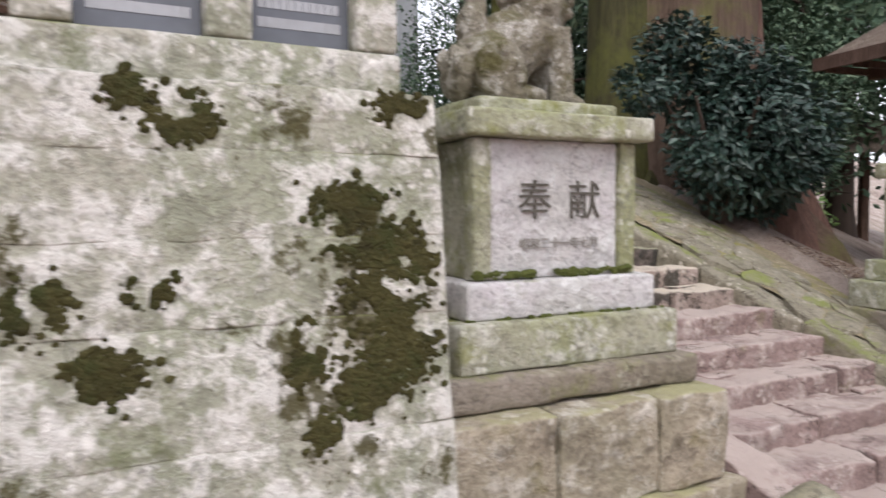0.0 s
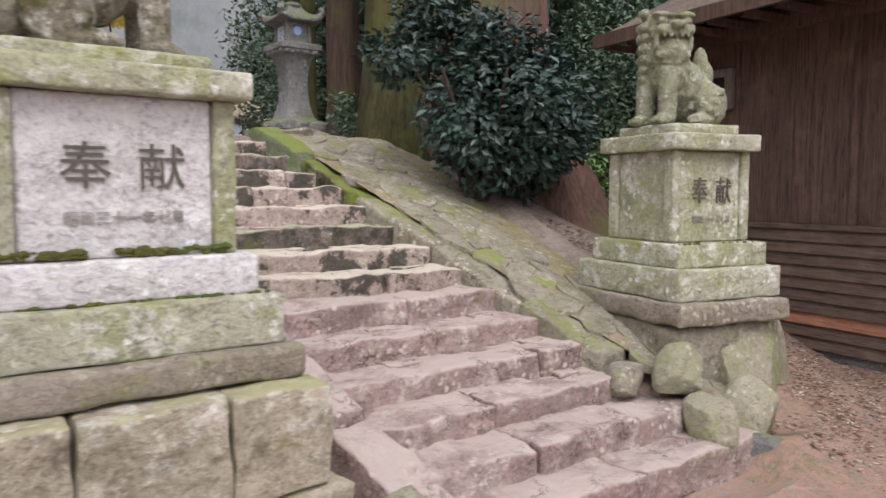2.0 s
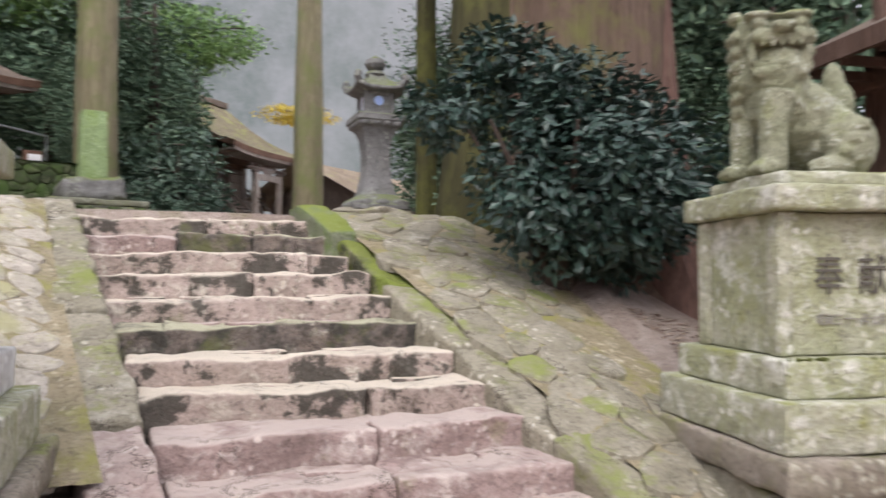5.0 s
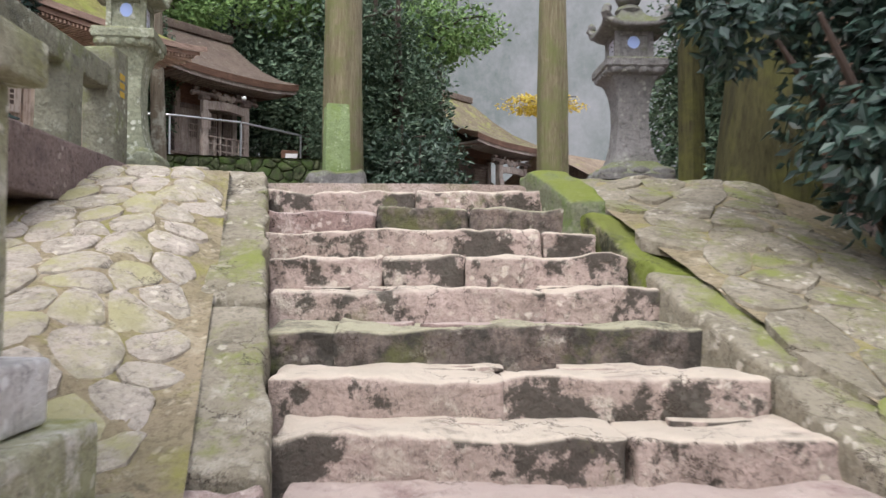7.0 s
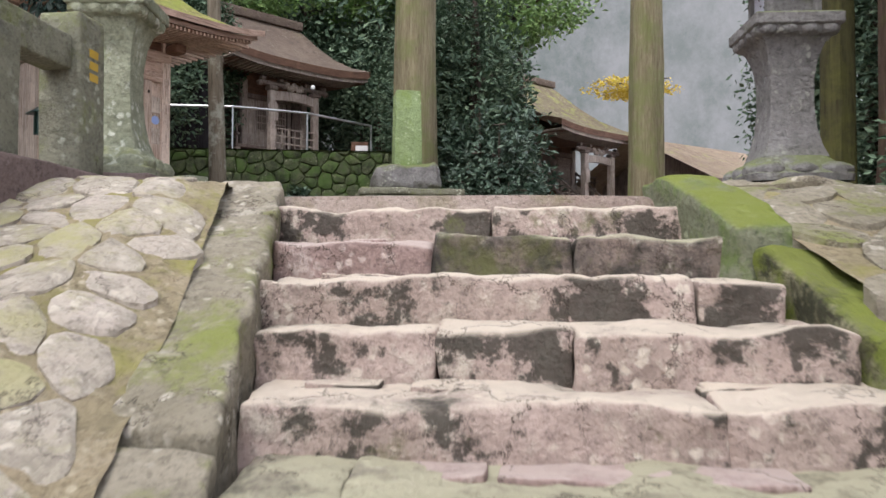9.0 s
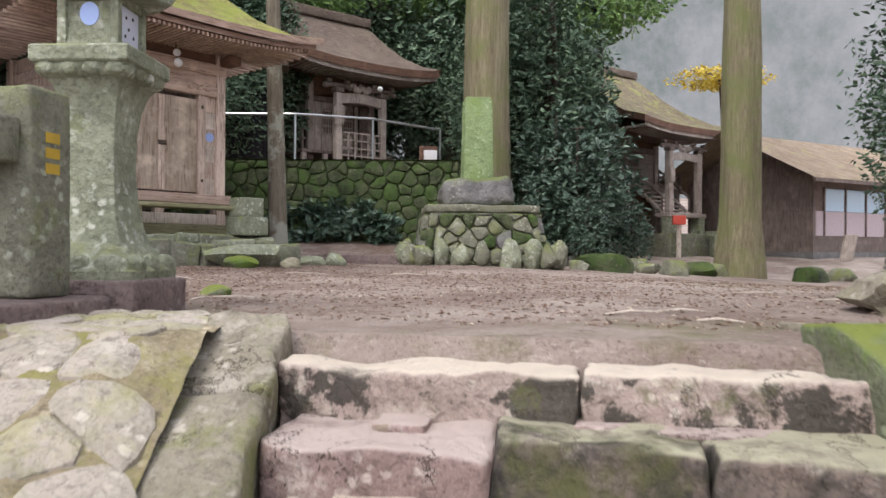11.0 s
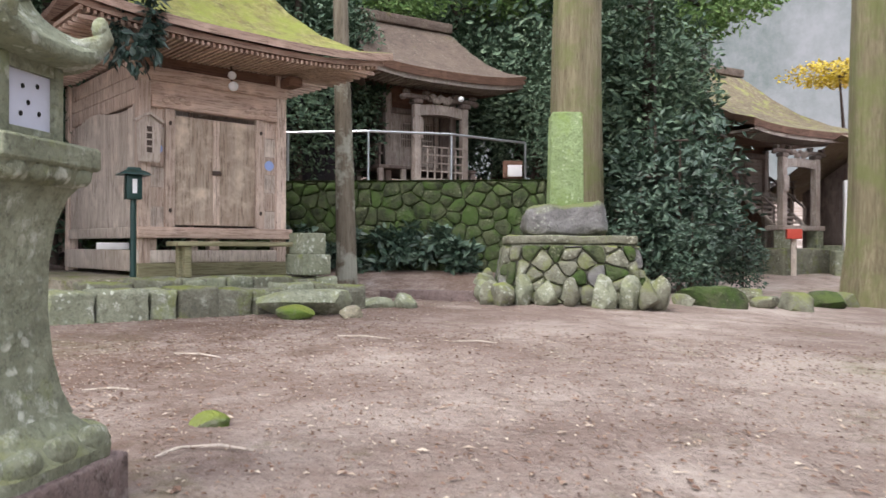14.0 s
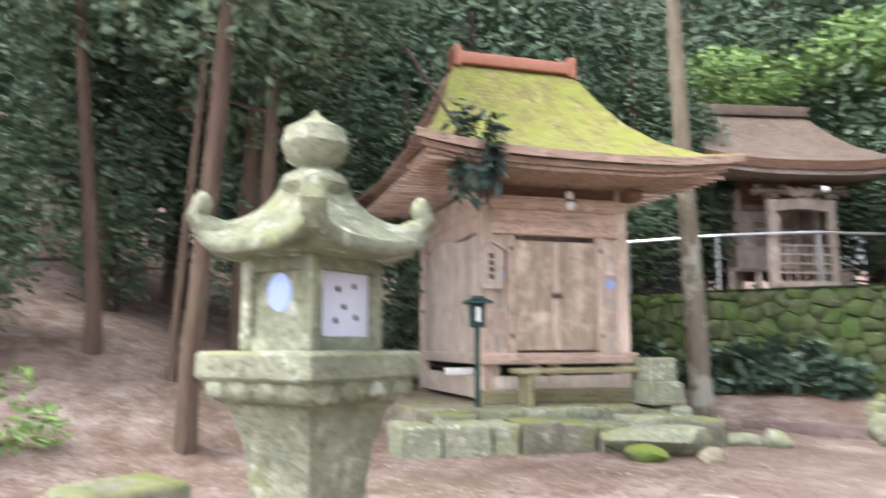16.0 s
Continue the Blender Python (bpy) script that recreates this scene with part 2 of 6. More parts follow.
M_MOSSB = stone("brown_cushion_moss", (0.07, 0.062, 0.02), (0.1, 0.09, 0.03), (0.14, 0.13, 0.05), (0.55, 0.7), (0.06, 0.07, 0.02), (0.5, 0.65), (0.03, 0.028, 0.012), (0.55, 0.68), grain=3.0)
M_MOSSG = stone("green_cushion_moss", (0.12, 0.14, 0.035), (0.16, 0.18, 0.05), (0.22, 0.24, 0.09), (0.55, 0.7), (0.1, 0.12, 0.03), (0.5, 0.65), (0.05, 0.055, 0.02), (0.55, 0.68), grain=3.0)
M_CARVE = plain("dark_carved_grooves", (0.10, 0.09, 0.075), 0.95)
M_PLAQUE = plain("dark_slate_plaque", (0.13, 0.14, 0.165), 0.35, 0.0, 0.4, 8)
M_PLATE = plain("pale_plate_writing", (0.42, 0.43, 0.46), 0.6)
M_WOOD = wood("weathered_pink_wood", (0.56, 0.44, 0.36), (0.66, 0.55, 0.46), (0.18, 0.12, 0.09))
M_WOODH = wood("weathered_beam_wood", (0.54, 0.4, 0.32), (0.63, 0.49, 0.4), (0.18, 0.115, 0.085), axis=0)
M_FASC = wood("brownish_fascia_wood", (0.36, 0.25, 0.2), (0.45, 0.33, 0.265), (0.13, 0.085, 0.065), axis=0)
M_GREYW = wood("grey_plank_wood", (0.52, 0.455, 0.385), (0.62, 0.55, 0.48), (0.2, 0.15, 0.12))
M_DOORW = wood("peeling_door_wood", (0.37, 0.29, 0.225), (0.48, 0.4, 0.32), (0.17, 0.12, 0.085), fade=0.95)
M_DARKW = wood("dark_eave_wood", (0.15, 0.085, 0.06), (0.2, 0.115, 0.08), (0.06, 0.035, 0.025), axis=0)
M_HOUSE = wood("dark_brown_plank", (0.115, 0.072, 0.055), (0.155, 0.1, 0.078), (0.045, 0.028, 0.022))
M_HOUSEH = wood("brown_weatherboard", (0.125, 0.085, 0.066), (0.16, 0.112, 0.088), (0.06, 0.042, 0.034), axis=1)
M_SHR2 = wood("old_grey_brown_wood", (0.19, 0.15, 0.13), (0.27, 0.22, 0.195), (0.08, 0.06, 0.052))
# near-black planks: the terrace's deep shade put into the colour
M_SHADEW = wood("shade_black_plank", (0.022, 0.02, 0.024), (0.035, 0.032, 0.036), (0.012, 0.01, 0.012))
M_BENCH = wood("mossy_bench_wood", (0.26, 0.24, 0.14), (0.32, 0.3, 0.19), (0.12, 0.11, 0.06), axis=0)
M_THATCH = stone("mossy_roof_bark", (0.27, 0.26, 0.08), (0.2, 0.17, 0.08), (0.4, 0.38, 0.16), (0.5, 0.66), (0.25, 0.29, 0.06), (0.44, 0.62), (0.17, 0.12, 0.06), (0.55, 0.66), 0.2, (0.3, 0.33, 0.08), wander=False)
M_BARKROOF = stone("brown_bark_roof", (0.20, 0.155, 0.125), (0.15, 0.115, 0.095), (0.28, 0.24, 0.19), (0.56, 0.7), (0.16, 0.15, 0.06), (0.62, 0.74), (0.07, 0.05, 0.045), (0.6, 0.74), wander=False)
M_OLDROOF = stone("old_mossy_shingle", (0.24, 0.2, 0.13), (0.18, 0.14, 0.1), (0.36, 0.33, 0.2), (0.52, 0.66), (0.3, 0.32, 0.1), (0.5, 0.64), (0.1, 0.075, 0.055), (0.6, 0.72), wander=False)
M_TILE = stone("brown_roof_tile", (0.36, 0.28, 0.2), (0.27, 0.2, 0.14), (0.4, 0.36, 0.28), (0.6, 0.72), (0.33, 0.33, 0.12), (0.56, 0.7), (0.14, 0.1, 0.07), (0.6, 0.74), wander=False)
M_CEDAR = bark("cedar_bark", (0.10, 0.068, 0.052), (0.15, 0.105, 0.08), (0.14, 0.14, 0.05), (0.52, 0.66))
M_CEDARG = bark("mossy_cedar_bark", (0.2, 0.17, 0.11), (0.31, 0.275, 0.18), (0.19, 0.21, 0.085), (0.47, 0.62))
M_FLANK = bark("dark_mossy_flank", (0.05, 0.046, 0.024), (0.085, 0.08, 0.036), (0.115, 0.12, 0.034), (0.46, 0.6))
M_CEDARR = bark("red_cedar_bark", (0.12, 0.072, 0.06), (0.185, 0.11, 0.088), (0.16, 0.125, 0.085), (0.6, 0.74))
M_GREYB = bark("mottled_grey_bark", (0.17, 0.145, 0.11), (0.25, 0.22, 0.17), (0.42, 0.43, 0.36), (0.52, 0.58))
M_TWIG = plain("dark_twig_bark", (0.07, 0.05, 0.04), 0.9)
M_BUSH = leafy("glossy_dark_leaf", (0.014, 0.032, 0.026), (0.024, 0.052, 0.04), (0.06, 0.1, 0.078), 0.4, 0.45)
M_LEAF = leafy("deep_green_leaf", (0.045, 0.085, 0.055), (0.095, 0.155, 0.095), (0.19, 0.26, 0.165), 0.62, 0.3)
M_LEAF2 = leafy("bright_green_leaf", (0.11, 0.21, 0.06), (0.2, 0.34, 0.1), (0.32, 0.46, 0.17), 0.55, 0.4)
M_BUSHY = leafy("glossy_green_leaf", (0.03, 0.06, 0.042), (0.06, 0.105, 0.072), (0.13, 0.19, 0.13), 0.45, 0.45)
M_YELLOW = leafy("yellow_autumn_leaf", (0.5, 0.36, 0.03), (0.62, 0.47, 0.05), (0.68, 0.55, 0.12), 0.55, 0.3)
M_LITTER = leafy("fallen_leaf_litter", (0.10, 0.06, 0.045), (0.27, 0.17, 0.12), (0.6, 0.52, 0.42), 0.8, 0.2)
M_METAL = plain("galvanised_rail", (0.5, 0.52, 0.54), 0.35, 0.9, 0.2)
M_LAMPG = plain("dark_green_paint", (0.012, 0.045, 0.04), 0.4, 0.1, 0.3)
M_WHITE = plain("white_paint", (0.8, 0.8, 0.8), 0.5, 0, 0.08)
M_PAPER = plain("bluish_window_paper", (0.62, 0.64, 0.76), 0.5, 0, 0.12)
M_BLUE = plain("pale_blue_disc", (0.34, 0.46, 0.8), 0.4, 0, 0.1)
M_BLACK = plain("black_hole_paint", (0.01, 0.01, 0.012), 0.9)
M_RED2 = plain("bright_red_paint", (0.62, 0.08, 0.05), 0.5, 0, 0.15)
M_GOLD = plain("faded_gold_paint", (0.5, 0.33, 0.03), 0.6, 0, 0.3)
M_GLASSB = plain("pale_blue_window_glass", (0.42, 0.60, 0.74), 0.15, 0, 0.1)
M_COPPER = plain("reddish_ridge_copper", (0.42, 0.18, 0.12), 0.55, 0.2, 0.4)
M_BULB = plain("frosted_bulb_glass", (0.82, 0.84, 0.86), 0.12, 0, 0.05)


def dirt():
    m, t, p = nodes_of("packed_earth")
    v = coords(t, wander=False)
    c = mixed(t, noise_of(t, v, 0.45, 9, 0.72, 0.42, 0.6), (0.255, 0.195, 0.168), (0.46, 0.39, 0.345))
    c = mixed(t, times(t, noise_of(t, v, 2.6, 12, 0.85, 0.52, 0.62), 0.6), c, (0.15, 0.108, 0.088))
    c = mixed(t, times(t, noise_of(t, v, 24, 10, 0.9, 0.55, 0.63), 0.7), c, (0.62, 0.55, 0.48))
    c = mixed(t, times(t, noise_of(t, v, 36, 9, 0.88, 0.54, 0.62), 0.75), c, (0.06, 0.042, 0.034))
    c = mixed(t, times(t, noise_of(t, v, 0.33, 10, 0.8, 0.55, 0.68), 0.7), c, (0.17, 0.18, 0.07))
    s = t.nodes.new("ShaderNodeSeparateXYZ")
    g = t.nodes.new("ShaderNodeNewGeometry")
    t.links.new(g.outputs["Position"], s.inputs[0])
    west = t.nodes.new("ShaderNodeMapRange")
    west.inputs["From Min"].default_value, west.inputs["From Max"].default_value = 1.8, -1.6
    t.links.new(s.outputs["X"], west.inputs["Value"])
    c = mixed(t, times(t, times(t, west.outputs[0], noise_of(t, v, 2.2, 12, 0.85, 0.4, 0.58)), 0.85), c, (0.15, 0.095, 0.07))
    low = t.nodes.new("ShaderNodeMapRange")
    low.inputs["From Min"].default_value, low.inputs["From Max"].default_value = 0.9, 0.3
    t.links.new(s.outputs["Z"], low.inputs["Value"])
    c = mixed(t, times(t, low.outputs[0], noise_of(t, v, 11, 8, 0.75, 0.35, 0.6)), c, (0.42, 0.265, 0.205))
    t.links.new(c, p.inputs["Base Color"])
    p.inputs["Roughness"].default_value = 0.95
    p.inputs["Specular IOR Level"].default_value = 0.15
    bumped(t, p, v, 14, 1.0, 0.06, 14.0)
    return m


M_DIRT = dirt()
M_RAMPG = stone("mossy_joint_earth", (0.34, 0.28, 0.19), (0.28, 0.24, 0.15), (0.5, 0.44, 0.33), (0.54, 0.68), (0.27, 0.26, 0.08), (0.5, 0.64), (0.1, 0.075, 0.055), (0.58, 0.72), wander=False)


# ---- mesh helpers ----
class Geo:
    """A growing list of vertices and faces."""

    def __init__(self):
        self.v, self.f = [], []

    def put(self, verts, faces, m=None):
        n = len(self.v)
        self.v += [tuple(m @ Vector(p)) if m else tuple(p) for p in verts]
        self.f += [tuple(i + n for i in f) for f in faces]
        return self

    def box(self, x0, x1, y0, y1, z0, z1, m=None):
        v = [(x, y, z) for z in (z0, z1) for y in (y0, y1) for x in (x0, x1)]
        return self.put(v, [(0, 2, 3, 1), (4, 5, 7, 6), (0, 1, 5, 4), (2, 6, 7, 3), (0, 4, 6, 2), (1, 3, 7, 5)], m)

    def rbox(self, x0, x1, y0, y1, z0, z1, r=0.02, step=0.12, amp=0.0, freq=3.0, seed=0, m=None, cap=16):
        """A box with rounded edges, its faces divided and a little uneven."""
        lo, hi = np.array((x0, y0, z0), float), np.array((x1, y1, z1), float)
        r = min(r, *((hi - lo) * 0.49))
        index, verts, faces = {}, [], []
        lines = []
        for k in range(3):
            n = int(min(cap, max(1, round((hi[k] - lo[k]) / step))))
            lines.append(sorted({round(q, 5) for q in [lo[k], lo[k] + r * 0.4, lo[k] + r, *(lo[k] + (hi[k] - lo[k]) * i / n for i in range(1, n)), hi[k] - r, hi[k] - r * 0.4, hi[k]]}))

        def at(p):
            if p not in index:
                index[p] = len(verts)
                q = np.array(p)
                c = np.clip(q, lo + r, hi - r)
                d = q - c
                n = np.linalg.norm(d)
                if n > 1e-9:
                    q = c + d / n * r
                if amp:
                    w = noise.noise_vector(Vector(q) * freq + Vector((seed * 7.3, seed * 3.1, seed)))
                    w2 = noise.noise_vector(Vector(q) * freq * 3.3 + Vector((seed, 5, 0)))
                    q = q + np.array(w) * amp + np.array(w2) * amp * 0.45
                verts.append(tuple(q))
            return index[p]
        for k in range(3):
            a, b = (k + 1) % 3, (k + 2) % 3
            for side, val in ((0, lines[k][0]), (1, lines[k][-1])):
                for i in range(len(lines[a]) - 1):
                    for j in range(len(lines[b]) - 1):
                        q = []
                        for u, w in ((i, j), (i + 1, j), (i + 1, j + 1), (i, j + 1)):
                            p = [0, 0, 0]
                            p[k], p[a], p[b] = val, lines[a][u], lines[b][w]
                            q.append(at(tuple(p)))
                        faces.append(tuple(q if side else q[::-1]))
        return self.put(verts, faces, m)

    def tube(self, pts, radii, n=10, closed=True, wob=0.0, seed=0):
        """A round limb along points."""
        rings = []
        pts = [Vector(p) for p in pts]
        for i, p in enumerate(pts):
            d = (pts[min(i + 1, len(pts) - 1)] - pts[max(i - 1, 0)]).normalized()
            u = d.cross(Vector((0, 1, 0)) if abs(d.y) < 0.9 else Vector((1, 0, 0))).normalized()
            w = d.cross(u)
            ring = []
            for k in range(n):
                a = 2 * math.pi * k / n
                r = radii[i]
                if wob:
                    r *= 1 + wob * noise.noise(Vector((math.cos(a) * 2.5, math.sin(a) * 2.5, p.z * 0.35 + seed * 9)))
                ring.append(tuple(p + (u * math.cos(a) + w * math.sin(a)) * r))
            rings.append(ring)
        v = [p for r in rings for p in r]
        f = [(i * n + k, i * n + (k + 1) % n, (i + 1) * n + (k + 1) % n, (i + 1) * n + k) for i in range(len(rings) - 1) for k in range(n)]
        if closed:
            f += [tuple(range(n))[::-1], tuple(range((len(rings) - 1) * n, len(rings) * n))]
        return self.put(v, f)

    def lathe(self, profile, n=24, m=None):
        """Radius and height pairs turned round z."""
        v = [(r * math.cos(2 * math.pi * k / n), r * math.sin(2 * math.pi * k / n), z) for r, z in profile for k in range(n)]
        f = [(i * n + k, i * n + (k + 1) % n, (i + 1) * n + (k + 1) % n, (i + 1) * n + k) for i in range(len(profile) - 1) for k in range(n)]
        f += [tuple(range(n))[::-1], tuple(range((len(profile) - 1) * n, len(profile) * n))]
        return self.put(v, f, m)

    def square(self, profile, m=None, r=0.12, per=5):
        """Half-width and height pairs: a square section with eased corners."""
        ring = []
        for cx, cy, a0 in ((1, 1, 0), (-1, 1, 90), (-1, -1, 180), (1, -1, 270)):
            for k in range(per):
                a = radians(a0 + 90 * k / (per - 1))
                ring.append((cx * (1 - r) + r * math.cos(a), cy * (1 - r) + r * math.sin(a)))
        n = len(ring)
        v = [(w * x, w * y, z) for w, z in profile for x, y in ring]
        f = [(i * n + k, i * n + (k + 1) % n, (i + 1) * n + (k + 1) % n, (i + 1) * n + k) for i in range(len(profile) - 1) for k in range(n)]
        f += [tuple(range(n))[::-1], tuple(range((len(profile) - 1) * n, len(profile) * n))]
        return self.put(v, f, m)

    def ball(self, c, r, sub=2, amp=0.0, freq=1.5, seed=0, m=None):
        """A lump: r is one radius or three."""
        bm = bmesh.new()
        bmesh.ops.create_icosphere(bm, subdivisions=sub, radius=1)
        r = (r, r, r) if isinstance(r, (int, float)) else r
        v = []
        for q in bm.verts:
            s = 1 + (amp * noise.noise(q.co * freq + Vector((seed * 5.1, seed, 0))) if amp else 0)
            v.append((c[0] + q.co.x * r[0] * s, c[1] + q.co.y * r[1] * s, c[2] + q.co.z * r[2] * s))
        f = [tuple(x.index for x in q.verts) for q in bm.faces]
        bm.free()
        return self.put(v, f, m)

    def grid(self, nu, nv, fn):
        v = [fn(i / nu, j / nv) for j in range(nv + 1) for i in range(nu + 1)]
        f = [(j * (nu + 1) + i, j * (nu + 1) + i + 1, (j + 1) * (nu + 1) + i + 1, (j + 1) * (nu + 1) + i) for j in range(nv) for i in range(nu)]
        return self.put(v, f)

    def mesh(self, name, material, smooth=True):
        me = bpy.data.meshes.new(name)
        me.from_pydata(self.v, [], self.f)
        me.materials.append(material)
        me.shade_smooth() if smooth else me.shade_flat()
        if smooth:
            me.set_sharp_from_angle(angle=radians(38))
        me.update()
        return me


def thing(name, label, category, m=None, group="", kind=""):
    ob = tagged(new(name), label, category, group, kind)
    ob.matrix_world = m or Matrix()
    return ob


def part(name, geo, material, parent, label="", smooth=True, m=None):
    ob = new(name, geo.mesh(name, material, smooth) if isinstance(geo, Geo) else geo)
    ob.parent = parent
    if m:
        ob.matrix_basis = m
    return tagged(ob, label)


def single(name, geo, material, label, category, group="", kind="", smooth=True, m=None):
    ob = new(name, geo.mesh(name, material, smooth) if isinstance(geo, Geo) else geo)
    if m:
        ob.matrix_world = m
    return tagged(ob, label, category, group, kind)


def cut(poly, a, b, c):
    """The part of a polygon where a x + b y <= c."""
    out = []
    for i, p in enumerate(poly):
        q = poly[(i + 1) % len(poly)]
        dp, dq = a * p[0] + b * p[1] - c, a * q[0] + b * q[1] - c
        if dp <= 0:
            out.append(p)
        if dp * dq < 0:
            s = dp / (dp - dq)
            out.append((p[0] + (q[0] - p[0]) * s, p[1] + (q[1] - p[1]) * s))
    return out


def cells(u0, u1, v0, v1, size, rng, aspect=1.0, inside=None, jitter=0.38):
    """Irregular stones that fill a rectangle, each as a polygon."""
    pts = []
    rows = max(1, round((v1 - v0) / size))
    for j in range(-1, rows + 1):
        cols = max(1, round((u1 - u0) / (size * aspect)))
        for i in range(-1, cols + 1):
            pts.append((u0 + (i + 0.5 + 0.5 * (j % 2) + rng.uniform(-jitter, jitter)) * (u1 - u0) / cols, v0 + (j + 0.5 + rng.uniform(-jitter, jitter)) * (v1 - v0) / rows))
    out = []
    reach = size * aspect * 2.6
    for p in pts:
        if inside and not inside(*p):
            continue
        poly = [(u0, v0), (u1, v0), (u1, v1), (u0, v1)]
        for q in pts:
            if q is not p and abs(q[0] - p[0]) < reach and abs(q[1] - p[1]) < reach:
                a, b = q[0] - p[0], q[1] - p[1]
                poly = cut(poly, a, b, a * (p[0] + q[0]) / 2 + b * (p[1] + q[1]) / 2)
                if len(poly) < 3:
                    break
        if len(poly) >= 3:
            out.append(poly)
    return out


def slab_stone(poly, place, gap, high, depth, rng, dome=0.6):
    """One stone with an eased rim over a polygon; place turns (u, v, h) into a point."""
    cx, cy = sum(p[0] for p in poly) / len(poly), sum(p[1] for p in poly) / len(poly)
    pts = []
    for i, p in enumerate(poly):
        q = poly[(i + 1) % len(poly)]
        for s in (0.22, 0.78):
            pts.append((p[0] + (q[0] - p[0]) * s, p[1] + (q[1] - p[1]) * s))
    g, n, tilt = Geo(), len(pts), (rng.uniform(-0.1, 0.1), rng.uniform(-0.1, 0.1))
    v = []
    for inset, h in ((gap, -depth), (gap, high * (1 - dome)), (gap * 1.6 + 0.012, high * (1 - dome * 0.25)), (None, high)):
        for x, y in pts:
            d = math.hypot(x - cx, y - cy)
            s = 0.5 if inset is None else max(0.1, 1 - inset / max(d, 0.01))
            px, py = cx + (x - cx) * s, cy + (y - cy) * s
            v.append(place(px, py, h + ((px - cx) * tilt[0] + (py - cy) * tilt[1] + rng.uniform(-0.004, 0.004) if h > 0 else 0)))
    v.append(place(cx, cy, high * 1.03))
    f = [(i * n + k, i * n + (k + 1) % n, (i + 1) * n + (k + 1) % n, (i + 1) * n + k) for i in range(3) for k in range(n)]
    f += [(3 * n + k, 3 * n + (k + 1) % n, 4 * n) for k in range(n)]
    return g.put(v, f)


def lettering(text, size, depth, material, name, parent, m, label=""):
    """Characters in the built-in font as a mesh, in the local x and y of m."""
    c = bpy.data.curves.new("writing", "FONT")
    c.body, c.size, c.extrude, c.align_x, c.align_y = text, size, depth, "CENTER", "CENTER"
    o = bpy.data.objects.new("writing", c)
    me = bpy.data.meshes.new_from_object(o)
    bpy.data.objects.remove(o)
    me.materials.append(material)
    ob = new(name, me)
    ob.parent = parent
    ob.matrix_basis = m
    return tagged(ob, label)


def leaves(count, centre, radii, size, rng, shell=0.55, droop=0.3, lumps=14, ground=None):
    """Folded leaves in clumps on an uneven crown."""
    g = Geo()
    lump = []
    for _ in range(lumps):
        d = Vector((rng.gauss(0, 1), rng.gauss(0, 1), rng.gauss(0, 1))).normalized()
        lump.append((d, rng.uniform(0.75, 1.12), rng.uniform(0.28, 0.5)))
    v, f = [], []
    for _ in range(count):
        d, far, wide = rng.choice(lump)
        o = Vector((rng.gauss(0, 1), rng.gauss(0, 1), rng.gauss(0, 1))).normalized() * wide * rng.uniform(shell, 1) ** 0.5
        q = d * far * 0.72 + o
        p = Vector((centre[0] + q.x * radii[0], centre[1] + q.y * radii[1], centre[2] + q.z * radii[2]))
        out = (q + Vector((0, 0, 0.3))).normalized()
        along = Vector((rng.gauss(0, 1), rng.gauss(0, 1), rng.gauss(0, 0.6) - droop)).normalized()
        along = (along + out * 0.5).normalized()
        side = along.cross(out + Vector((rng.uniform(-.5, .5), rng.uniform(-.5, .5), rng.uniform(-.2, .5))))
        if side.length < 1e-3:
            continue
        side.normalize()
        up = side.cross(along)
        s = size * rng.uniform(0.7, 1.25)
        w = s * 0.24
        n = len(v)
        v += [tuple(p), tuple(p + along * s * 0.45 + side * w + up * w * 0.35), tuple(p + along * s), tuple(p + along * s * 0.45 - side * w + up * w * 0.35)]
        f += [(n, n + 1, n + 2), (n, n + 2, n + 3)]
    return g.put(v, f)


# ---- the lie of the land ----
def nose(y):
    return 2.26 + (y - 4.02) * 0.445


def plateau(y, x=0.0):
    rise = 2.33 + max(0.0, min(y, 32) - 5.0) * 0.007 + 0.025 * min(4.0, max(0.0, -x - 1.0))
    return rise - 0.07 * min(6.5, max(0.0, x - 0.6)) * ease(6, 16, y) * ease(27, 22, y)


def wall_y(x):
    return 15.75 + (x + 4.0) * 0.16


def stair_left(y):
    return 1.08 + (4.02 - y) * 0.2


def stair_right(y):
    return 2.84 + (4.02 - y) * 0.235


def ease(a, b, x):
    s = min(1.0, max(0.0, (x - a) / (b - a)))
    return s * s * (3 - 2 * s)


def land(x, y):
    top = plateau(y, x)
    yy = y - max(0.0, x - 4.7) * 0.62
    low = 0.24 * ease(2.3, 0.6, x) * ease(-6, -2, y) * ease(-30, -4, x)
    z = min(top, max(low, nose(yy) + 0.06))
    if stair_right(y) + 0.1 < x < 5.0 and -0.6 < y < 4.4:
        z = min(z, max(low, nose(yy) - 0.12))
    if 0.9 < x < stair_right(y) + 0.15 and -0.9 < y < 4.2:
        z = min(z, max(low - 0.02, nose(y) - 0.42))
    if y > 4 and x < -4.2:
        z += max(0.0, -x - 4.6 - max(0.0, y - 8) * 0.35) * 0.34 * ease(4, 7, y) * ease(18, 12, y)
    if y > wall_y(x) + 0.35 and x < 0.1:
        z = max(z, 4.42)
    if 13.85 < y < wall_y(x) + 0.35 and x < 1.0:
        z += 0.34 * ease(13.85, wall_y(x), y) * ease(1.0, 0.0, x)
    if y > 34 or x < -14:
        z += min(30.0, 0.12 * max(y - 34, 0) + 0.3 * max(0.0, -x - 14))
    return z + 0.015 * noise.noise(Vector((x * 1.3, y * 1.3, 0)))


